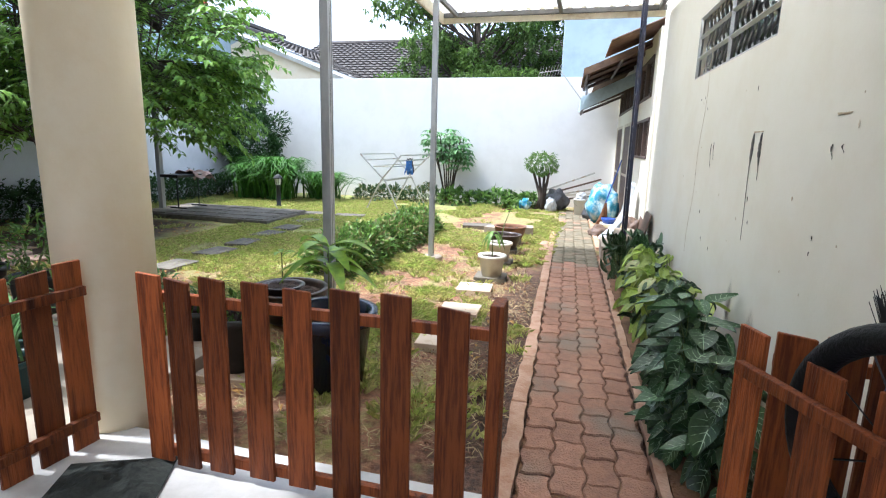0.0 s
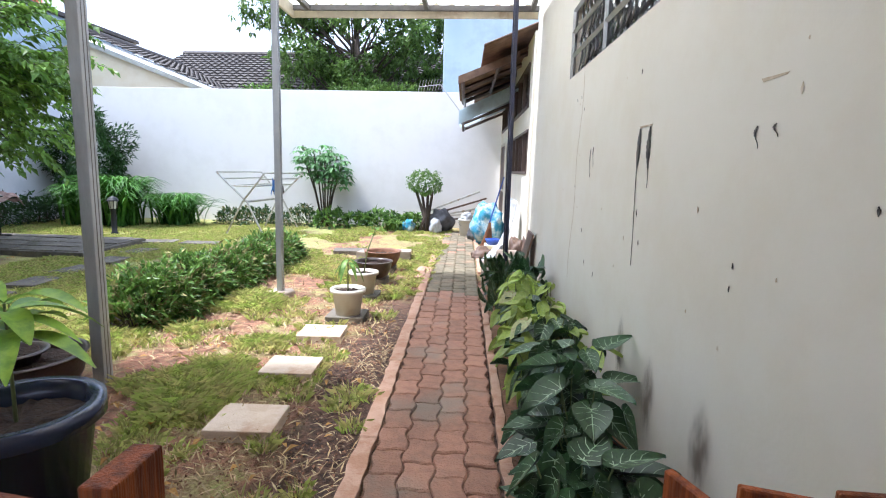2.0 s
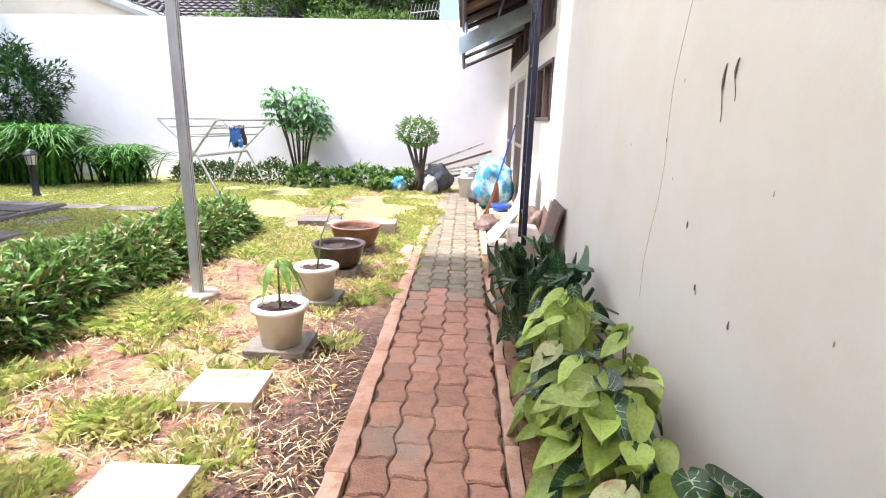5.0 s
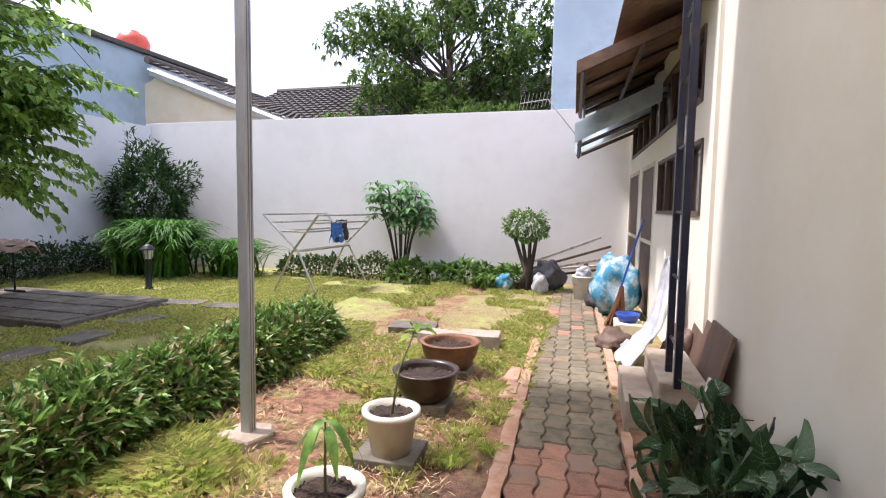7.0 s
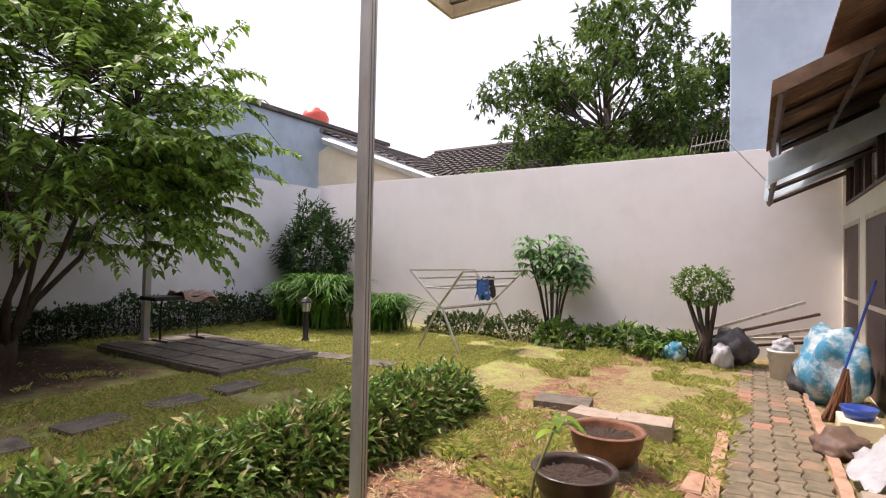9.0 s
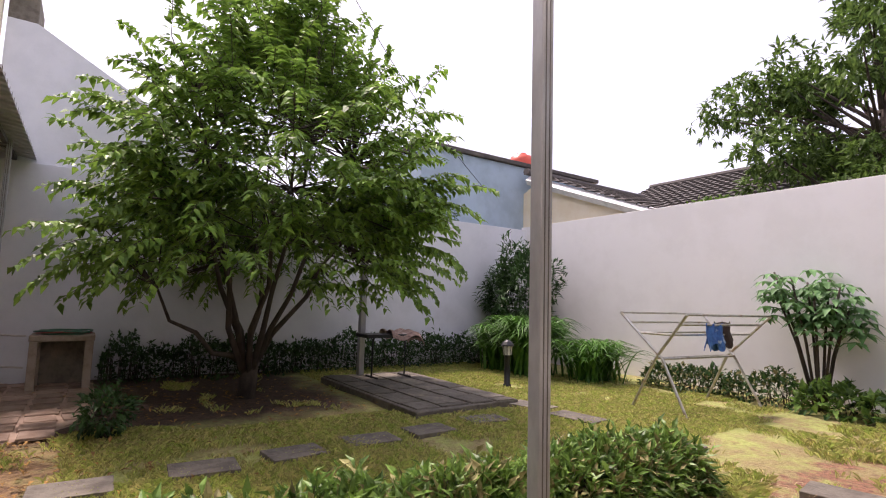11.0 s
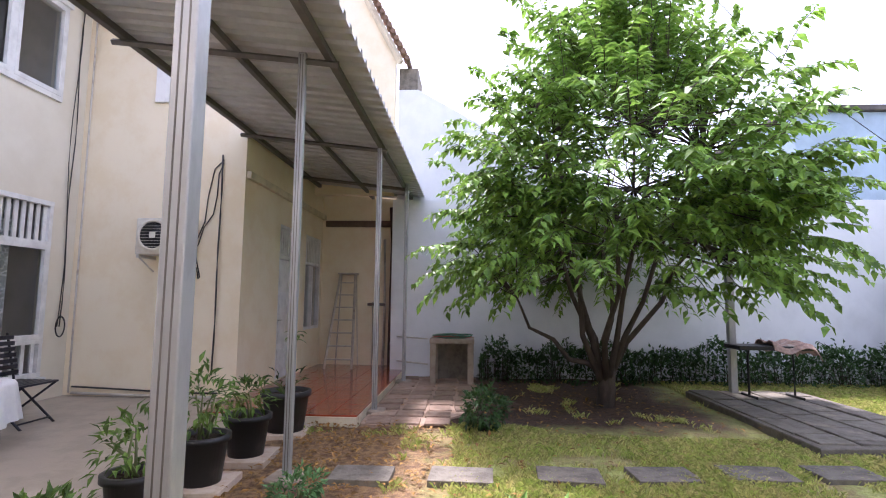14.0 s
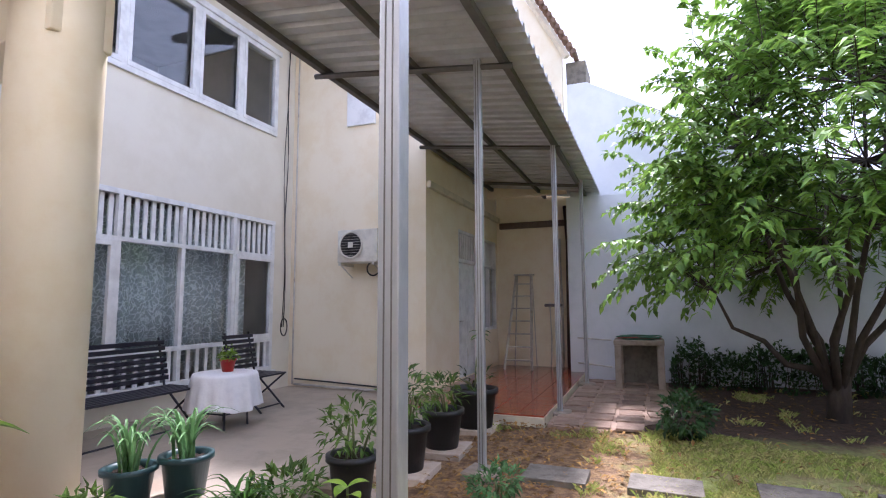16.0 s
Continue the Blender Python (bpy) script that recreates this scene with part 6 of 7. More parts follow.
def cafe_table(x, y):
    t = thing("low_table", x, y, 0.10, "low round table on thin dark metal legs", "table")
    part("tabletop", lathe([(0.3, 0.5), (0.31, 0.51), (0.31, 0.53), (0.01, 0.53)], 32), M_SLAT, t)
    for k in range(4):
        a = math.pi / 4 + k * math.pi / 2
        part("leg", rods([((0.2 * math.cos(a), 0.2 * math.sin(a), 0.5), (0.23 * math.cos(a), 0.23 * math.sin(a), 0.0))], 0.011), M_SLAT, t)
    part("stretcher", rods([((0.22 * math.cos(a), 0.22 * math.sin(a), 0.15), (0.22 * math.cos(a + math.pi / 2), 0.22 * math.sin(a + math.pi / 2), 0.15)) for a in (math.pi / 4 + k * math.pi / 2 for k in range(4))], 0.008), M_SLAT, t)
    bm = bmesh.new()
    n = 72
    rows = []
    for r, z in ((0.02, 0.545), (0.2, 0.545), (0.31, 0.544), (0.325, 0.52), (0.34, 0.4), (0.355, 0.28), (0.365, 0.2)):
        ring = []
        for k in range(n):
            a = 2 * math.pi * k / n
            fold = (0.024 * math.sin(a * 14) + 0.012 * math.sin(a * 9 + 1)) * max(0.0, (0.52 - z) / 0.32)
            drop = 0.02 * math.sin(a * 4) if z < 0.25 else 0.0
            ring.append(bm.verts.new(((r + fold) * math.cos(a), (r + fold) * math.sin(a), z + drop)))
        rows.append(ring)
    for a, b in zip(rows, rows[1:]):
        for k in range(n):
            f = bm.faces.new((a[k], b[k], b[(k + 1) % n], a[(k + 1) % n]))
            f.smooth = True
    bm.faces.new(rows[0])
    c = part("tablecloth", bm, M_CLOTH)
    c.matrix_basis = pose(x, y, 0.10)
    tagged(c, "white cloth hanging in folds over the table", "tablecloth")
    p = pot("flower_pot", x - 0.05, y - 0.02, 0.647, tub_profile(0.055, 0.08, 0.13, 0.008, 0.006), M_RED_POT, "small red pot with a yellow-green plant", 0.07, 0.11)
    shrub("pot_plant", x - 0.05, y - 0.02, 0.75, 0.12, 0.12, 0.05, 160, 0.05, 0.022, M_LEAF_MANGO, "low yellow-green plant in a red pot", 61, "plant", 2)


def step_ladder(x, y):
    t = thing("step_ladder", x, y, 0.11, "tall aluminium stepladder leaning on the wall", "ladder", rz=0)
    h = 1.78
    for s in (-1, 1):
        part("rail", rods([((0.72, s * 0.26, 0.0), (0.1, s * 0.15, h))], 0.026, 4), M_LADDER, t)
        part("rear_leg", rods([((0.05, s * 0.22, 0.0), (0.0, s * 0.15, h))], 0.014, 4), M_LADDER, t)
    for k in range(7):
        u = (k + 0.7) / 7.4
        w = 0.26 - 0.1 * u
        xx = 0.72 - 0.62 * u
        part("tread", boxed(xx - 0.045, xx + 0.03, -w, w, h * u - 0.012, h * u + 0.012, 0.003), M_LADDER, t)
    part("top_plate", boxed(-0.03, 0.16, -0.19, 0.19, h, h + 0.03, 0.004), M_LADDER, t)


def hose_table():
    t = thing("concrete_table", -9.38, 5.44, 0.02, "small weathered concrete table with hoses on top", "table")
    part("tabletop", boxed(-0.32, 0.32, -0.37, 0.37, 0.66, 0.74, 0.01), M_CONCRETE, t)
    for y in (-0.31, 0.31):
        for x in (-0.26, 0.26):
            part("leg", boxed(x - 0.05, x + 0.05, y - 0.05, y + 0.05, -0.02, 0.66, 0.006), M_CONCRETE, t)
    part("back_panel", boxed(-0.32, -0.28, -0.3, 0.3, 0.0, 0.66), M_STONE, t)
    rnd = random.Random(9)
    for k, mat in enumerate((M_HOSE, M_RED_HOSE, M_HOSE)):
        pts = []
        for i in range(60):
            a = i * 0.42
            r = 0.2 + 0.06 * math.sin(a * 0.37 + k) + 0.02 * k
            pts.append((-9.38 + r * math.cos(a), 5.44 + (r + 0.05) * math.sin(a), 0.775 + 0.012 * k + 0.014 * math.sin(a * 1.7 + k)))
        tagged(part("garden_hose", tube(pts, 0.011, 5), mat), "coiled garden hose lying on the concrete table", "hose", "hoses")


def pipes_and_cables():
    def cable(pts, r, mat, name, label, cat):
        tagged(part(name, tube(pts, r, 5), mat), label, cat)

    cable([(-7.07, 0.5, z) for z in np.linspace(0.14, 5.6, 8)], 0.012, M_PIPE, "drain_pipe", "thin grey pipe up the house corner", "pipe")
    cable([(-6.93 + 0.02 * math.sin(z * 3), 0.42, z) for z in np.linspace(1.0, 5.6, 16)], 0.008, M_CABLE, "wall_cable", "black cable hanging down the cream wall", "cable")
    cable([(-6.89 + 0.035 * math.sin(z * 2 + 1), 0.425, z) for z in np.linspace(1.0, 5.6, 16)], 0.006, M_CABLE, "wall_cable", "black cable hanging down the cream wall", "cable")
    cable([(-6.92 + 0.075 * math.cos(a), 0.44, 1.0 + 0.13 * math.sin(a)) for a in np.linspace(0, 18.8, 50)], 0.009, M_CABLE, "cable_coil", "coil of black cable hung on the wall", "cable")
    cable([(-7.06, 0.55, 0.14), (-7.04, 1.2, 0.13), (-7.03, 2.0, 0.125), (-7.04, 2.5, 0.125)], 0.018, M_PIPE, "floor_pipe", "grey pipe along the foot of the wall", "pipe")
    cable([(-7.06, 0.55, 0.22), (-7.06, 1.2, 0.2), (-7.05, 2.0, 0.17), (-7.06, 2.5, 0.17)], 0.012, M_CABLE, "floor_cable", "black cable along the foot of the wall", "cable")
    cable([(-7.05, 2.0, z) for z in np.linspace(0.15, 1.95, 6)], 0.013, M_PIPE, "drain_pipe", "thin pipe below the outdoor unit", "pipe")
    cable([(-7.05 + 0.01 * math.sin(z * 4), 2.42, z) for z in np.linspace(0.4, 3.3, 12)], 0.012, M_CABLE, "wall_cable", "black cable down the wall corner", "cable")
    for hang in (((2.42, 3.24), (2.3, 3.12), (2.23, 2.75), (2.2, 2.4), (2.09, 2.12), (2.11, 1.9), (2.17, 1.66), (2.15, 1.64), (2.12, 1.78), (2.04, 1.93)), ((2.42, 3.2), (2.36, 3.05), (2.35, 2.75), (2.31, 2.5), (2.19, 2.32), (2.13, 2.1), (2.03, 1.95))):
        cable([(-7.085, y, z) for y, z in hang], 0.008, M_CABLE, "loose_cable", "loose looped black cable on the wall", "cable")
    cable([(-7.0, 1.93 + 0.1 * math.cos(a), 1.85 + 0.1 * math.sin(a)) for a in np.linspace(0, 12.6, 30)], 0.011, M_CABLE, "cable_coil", "coil of black tubing below the outdoor unit", "cable")
    for y, z1, r, mat in ((3.8, 1.35, 0.016, M_PIPE), (3.9, 1.35, 0.016, M_PIPE), (4.02, 2.6, 0.03, M_PIPE), (4.16, 3.25, 0.06, M_FRAME_DARK)):
        cable([(END_X + 0.09, y, 0.08), (END_X + 0.09, y + 0.02, z1 * 0.5), (END_X + 0.09, y, z1)], r, mat, "stand_pipe", "upright water pipe against the end wall", "pipe")
    cable([(END_X + 0.1, 3.7, 1.3), (END_X + 0.1, 4.05, 1.3)], 0.03, M_STEEL_DARK, "water_tap", "dark metal tap fitting on the pipes", "tap")
    cable([(LEFT_X + 0.08, 4.4, 0.72), (-9.6, 5.0, 0.72)], 0.014, M_PIPE, "water_pipe", "pale water pipe along the boundary wall", "pipe")
    cable([(LEFT_X + 0.08, 4.4, 0.28), (-9.6, 5.0, 0.28)], 0.014, M_PIPE, "water_pipe", "pale water pipe along the boundary wall", "pipe")
    # overhead wire across the garden
    cable([(-9.4 - 1.2 * u, 11.0 + 3.0 * u - 10 * (1 - u) * 0.3, 9.5 - 5.2 * u - 0.5 * math.sin(math.pi * u)) for u in np.linspace(0, 1, 12)], 0.008, M_CABLE, "overhead_wire", "thin dark wire across the sky", "cable")


def terrace_pots():
    for k, (x, y, r, h, n, hi) in enumerate(((-3.55, 3.72, 0.16, 0.3, 230, 0.22), (-4.28, 3.76, 0.19, 0.34, 330, 0.27), (-4.98, 3.8, 0.19, 0.34, 240, 0.2), (-5.85, 3.83, 0.24, 0.4, 60, 0.15))):
        slab(x, y, 0.48, 0.46, 0.04, M_SLAB, "square concrete slab under a black pot", 4, group="beige slabs")
        pot("black_pot", x, y, 0.04, tub_profile(r * 0.78, r, h), M_POT_BLACK, "large black plastic pot at the terrace edge", r * 0.88, h * 0.88, "black pots")
        shrub("potted_shrub", x, y, h * 0.9, 0.33, 0.28, hi * 1.15, int(n * 0.62), 0.10, 0.03, M_LEAF_HEDGE if k != 3 else M_LEAF_DARK, "bushy green shrub growing in a black pot", 70 + k, "plant", 5, M_STALK)
    seedling("potted_sapling", -5.85, 3.83, 0.4, 0.62, 9, 0.16, 0.045, M_LEAF_HEDGE, "thin sapling with sparse narrow leaves", 75, 0.5, (-0.1, 0.05))
    shrub("low_plant", -3.05, 3.55, 0, 0.32, 0.26, 0.2, 230, 0.1, 0.035, M_LEAF_HEDGE, "leafy low plant at the terrace edge", 76, "plant", 5, M_STALK)
    pot("green_pot", -3.1, 2.72, 0.10, tub_profile(0.12, 0.155, 0.26), M_POT_GREEN, "dark green plastic pot with an aloe", 0.135, 0.22, "green pots")
    strap_clump("aloe_plant", -3.1, 2.72, 0.32, 34, 0.30, 0.40, 0.024, M_LEAF_PAPAYA, "spiky grey-green aloe in a green pot", 77, spread=0.03)
    pot("green_pot", -2.86, 2.5, 0.10, tub_profile(0.12, 0.15, 0.22), M_POT_GREEN, "dark green plastic pot with an aloe", 0.13, 0.18, "green pots")
    strap_clump("aloe_plant", -2.86, 2.5, 0.28, 30, 0.28, 0.40, 0.024, M_LEAF_PAPAYA, "spiky grey-green aloe in a green pot", 78, spread=0.03)
    shrub("flowering_plant", -3.9, 4.62, 0, 0.3, 0.2, 0.14, 260, 0.07, 0.03, M_LEAF_PAPAYA, "low pale flowering plant round the post", 79, "plant", 3, M_STALK)
    # rough edging stones along the terrace
    rnd = random.Random(15)
    for k in range(14):
        x = -6.6 + k * 0.31
        s = part("edge_stone", prism([(x, 3.44), (x + 0.27, 3.43 + rnd.uniform(0, 0.03)), (x + 0.26, 3.56 + rnd.uniform(0, 0.05)), (x + 0.02, 3.55 + rnd.uniform(0, 0.05))], -0.04, 0.06 + rnd.uniform(0, 0.04), 0.015), M_CONCRETE)
        tagged(s, "rough stone edging the terrace", "edging", kind="structure")


house_window()
upper_window()
room("lounge", -7.0, -2.4, -2.6, 0.2, 0.1, 3.2)
room("upper", -7.0, -2.4, -2.6, 0.2, 3.5, 5.7)
room("bedroom", END_X, -7.3, 0.5, 2.55, 0.1, 3.2)
house_door()
red_porch()
aircon()
slatted_seat("garden_bench", -3.86, 1.12, 1.3, "dark slatted folding bench against the window wall")
slatted_seat("folding_chair", -5.5, 1.2, 0.5, "dark slatted folding chair on the terrace")
cafe_table(-4.68, 1.5)
step_ladder(END_X + 0.04, 3.3)
hose_table()
pipes_and_cables()
terrace_pots()
tagged(part("window_4", boxed(-7.1, -7.05, 1.42, 1.9, 4.05, 4.75, 0.006), M_WHITE), "small white-framed upper window", "window", kind="structure")
tagged(part("trim", boxed(END_X, -7.12, 2.722, 2.79, 3.0, 3.1, 0.008), M_CREAM_TRIM), "cream moulding along the door wall", "trim", kind="structure")
tagged(part("trim", boxed(END_X + 0.002, END_X + 0.1, 2.8, 4.25, 2.86, 2.98, 0.008), M_BOARD), "dark stained timber along the end wall", "trim", kind="structure")
# upper wall of the house beyond the canopy, with its roof verge
bm = bmesh.new()
# the length behind y 2.2 is unseen, added to cast shade on the garden
v = [bm.verts.new((LEFT_X - 0.17, y, z)) for y, z in ((-2.0, 3.41), (4.25, 3.41), (4.25, 6.1), (2.2, 9.9), (-2.0, 9.9))]
bm.faces.new(v)
r = bmesh.ops.extrude_face_region(bm, geom=list(bm.faces))
bmesh.ops.translate(bm, verts=[g for g in r["geom"] if isinstance(g, bmesh.types.BMVert)], vec=(0.15, 0, 0))
bmesh.ops.recalc_face_normals(bm, faces=bm.faces)
tagged(part("wall_upper_end", bm, M_WALL), "cream painted upper wall under the roof verge", "wall", kind="structure")
# unseen roofs added over the two-storey front and the wing to block the sun
bm = boxed(-4.6, 0.0, -2.4, 2.55, 0.0, 0.12, 0.01)
bmesh.ops.transform(bm, matrix=pose(-6.6, 0.0, 5.82, 0, 24, 0), verts=bm.verts)
tagged(part("roof_wing", bm, M_ROOF_TILE), "unseen dark roof added over the side wing for shade", "roof", kind="structure")
bm = boxed(-7.3, -1.9, -4.8, 0.0, 0.0, 0.12, 0.01)
bmesh.ops.transform(bm, matrix=pose(0, 1.6, 5.85, -24, 0, 0), verts=bm.verts)
tagged(part("roof_house", bm, M_ROOF_TILE), "unseen dark house roof added to shade the terrace", "roof", kind="structure")
bm = bmesh.new()
rod(bm, (LEFT_X + 0.06, 4.36, 6.0), (LEFT_X + 0.06, 2.2, 10.1), 0.07, 0.07, 4)
tagged(part("verge_board", bm, M_CREAM_TRIM), "cream board under the roof verge", "trim", kind="structure")
verge = thing("verge", LEFT_X, 4.4, 6.0, "row of rounded dark tiles along the roof verge", "roof", kind="structure")
for k in range(30):
    u = k / 30
    bm = bmesh.new()
    rod(bm, (-0.3, 0.1 - 2.16 * u, 0.05 + 4.1 * u), (0.2, 0.1 - 2.16 * u, 0.05 + 4.1 * u), 0.05, 0.05, 8)
    part("verge_tile", bm, M_RUSTY, verge)
tagged(part("neighbour_block", boxed(LEFT_X - 1.0, LEFT_X - 0.17, 4.3, 4.68, 5.55, 6.0, 0.02), M_STONE), "dark weathered parapet block on the grey wall", "wall", kind="structure")

# ---- right-hand wall details ----
def high_window():
    y0, y1, z0, z1 = HWIN
    t = tagged(thing("window_5", 0, 0, 0, "", "window"), "high window with a wavy metal grille", "window", kind="structure")
    def at(y, z, d=0.02):
        return (1.25 + lean(y) + d, y, z)
    for a, b in ((at(y0, z0), at(y1, z0)), (at(y0, z1), at(y1, z1)), (at(y0, z0), at(y0, z1)), (at(y1, z0), at(y1, z1)), (at((y0 + y1) / 2, z0), at((y0 + y1) / 2, z1)), (at(y0, z0 + 0.2), at(y1, z0 + 0.2)), (at(y0, z0 + 0.4), at(y1, z0 + 0.4))):
        part("window_frame", rods([(a, b)], 0.022, 4), M_STEEL, t)
    y = y0 + 0.08
    while y < y1 - 0.05:
        part("grille", tube([at(y + 0.05 * math.sin(k * 1.57), z0 + (z1 - z0) * k / 10, 0.05) for k in range(11)], 0.009, 5), M_STEEL, t)
        y += 0.13
    bm = bmesh.new()
    v = [bm.verts.new(at(y, z, 0.1)) for y, z in ((y0, z0), (y1, z0), (y1, z1), (y0, z1))]
    bm.faces.new(v)
    p = part("pane", bm, M_GLASS, t)
    p.modifiers.new("thick", "SOLIDIFY").thickness = 0.006
    p.visible_shadow = False


def damp_material():
    """A brown stain that fades out round its middle."""
    mat = bpy.data.materials.new("damp_stain")
    mat.use_nodes = True
    nodes, links = mat.node_tree.nodes, mat.node_tree.links
    b = nodes["Principled BSDF"]
    b.inputs["Base Color"].default_value = (0.16, 0.10, 0.055, 1)
    b.inputs["Roughness"].default_value = 0.9
    coord = nodes.new("ShaderNodeTexCoord")
    grad = nodes.new("ShaderNodeTexGradient")
    grad.gradient_type = "SPHERICAL"
    links.new(coord.outputs["Object"], grad.inputs["Vector"])
    spots = nodes.new("ShaderNodeTexNoise")
    spots.inputs["Scale"].default_value = 2.2
    links.new(coord.outputs["Object"], spots.inputs["Vector"])
    mul = nodes.new("ShaderNodeMath")
    mul.operation = "MULTIPLY"
    links.new(grad.outputs["Fac"], mul.inputs[0])
    links.new(spots.outputs["Fac"], mul.inputs[1])
    rng = nodes.new("ShaderNodeMapRange")
    rng.interpolation_type = "SMOOTHSTEP"
    rng.inputs["From Min"].default_value, rng.inputs["From Max"].default_value, rng.inputs["To Max"].default_value = 0.03, 0.5, 0.6
    links.new(mul.outputs[0], rng.inputs["Value"])
    clear = nodes.new("ShaderNodeBsdfTransparent")
    ms = nodes.new("ShaderNodeMixShader")
    links.new(rng.outputs[0], ms.inputs[0])
    links.new(clear.outputs[0], ms.inputs[1])
    links.new(b.outputs[0], ms.inputs[2])
    links.new(ms.outputs[0], nodes["Material Output"].inputs["Surface"])
    return mat


M_DAMP = damp_material()


def wall_marks():
    rnd = random.Random(17)

    def blot(outline, mat, name):
        bm = bmesh.new()
        v = [bm.verts.new((1.25 + lean(y) - 0.0025, y, z)) for y, z in outline]
        bm.faces.new(v)
        ob = part(name, bm, mat, wall_right)
        ob.modifiers.new("thick", "SOLIDIFY").thickness = 0.002

    def drip(y, z, w, length, fat=0.5):
        pts_l, pts_r = [], []
        n = 24
        for k in range(n + 1):
            u = k / n
            ww = (w * (0.3 + 0.7 * math.sin(math.pi * u / fat)) if u < fat else min(w * 0.3, 0.008) * (1 - 0.6 * u)) * rnd.uniform(0.7, 1.2) / 2
            c = y + 0.012 * math.sin(u * 5)
            pts_l.append((c - ww, z - length * u))
            pts_r.append((c + ww, z - length * u))
        blot(pts_l + pts_r[::-1], M_DRIP, "drip")

    for y, z, w, length, *fat in ((4.46, 1.68, 0.05, 0.72, 0.28), (4.31, 1.68, 0.05, 0.3, 0.7), (5.52, 1.62, 0.016, 0.2), (5.44, 1.63, 0.014, 0.14), (3.35, 1.60, 0.014, 0.07), (3.25, 1.60, 0.012, 0.04)):
        drip(y, z, w, length, *fat)
    for y0, y1, z in ((4.29, 4.48, 1.69), (3.22, 3.36, 1.74)):
        blot([(y0, z), (y1, z + 0.003), (y1 - 0.01, z - 0.009), (y0 + 0.01, z - 0.006)], M_SCUFF, "drip")
    for _ in range(34):
        y, z, s = rnd.uniform(2.3, 6.6), rnd.uniform(0.6, 2.1), rnd.uniform(0.005, 0.013)
        blot([(y + s * 0.5 * math.cos(a) * rnd.uniform(0.5, 1.3), z + s * math.sin(a) * rnd.uniform(0.6, 1.8)) for a in np.linspace(0, 5.5, 7)], M_DRIP if rnd.random() < 0.7 else M_SCUFF, "scuff")
    for y, z, w, h in ((4.52, 0.47, 0.10, 0.24), (4.05, 0.38, 0.12, 0.26), (3.5, 0.42, 0.13, 0.25)):
        bm = bmesh.new()
        bmesh.ops.create_grid(bm, x_segments=1, y_segments=1, size=1.0)
        ob = part("damp_stain", bm, M_DAMP, wall_right, "soft brown damp stain")
        ob.matrix_basis = pose(1.25 + lean(y) - 0.0035, y, z) @ Matrix(((0, 0, -1, 0), (w, 0, 0, 0), (0, h, 0, 0), (0, 0, 0, 1)))
    # long hairline crack
    pts = [(6.2 + 0.03 * math.sin(k * 1.3) + 0.02 * k, 2.6 - 0.17 * k) for k in range(13)]
    bm = bmesh.new()
    for (ya, za), (yb, zb) in zip(pts, pts[1:]):
        rod(bm, (1.25 + lean(ya), ya - 0.35, za), (1.25 + lean(yb), yb - 0.35, zb), 0.0018, 0.0018, 4, False)
    bmesh.ops.translate(bm, verts=bm.verts, vec=(0.0098, 0, 0))
    part("crack", bm, M_SCUFF, wall_right)


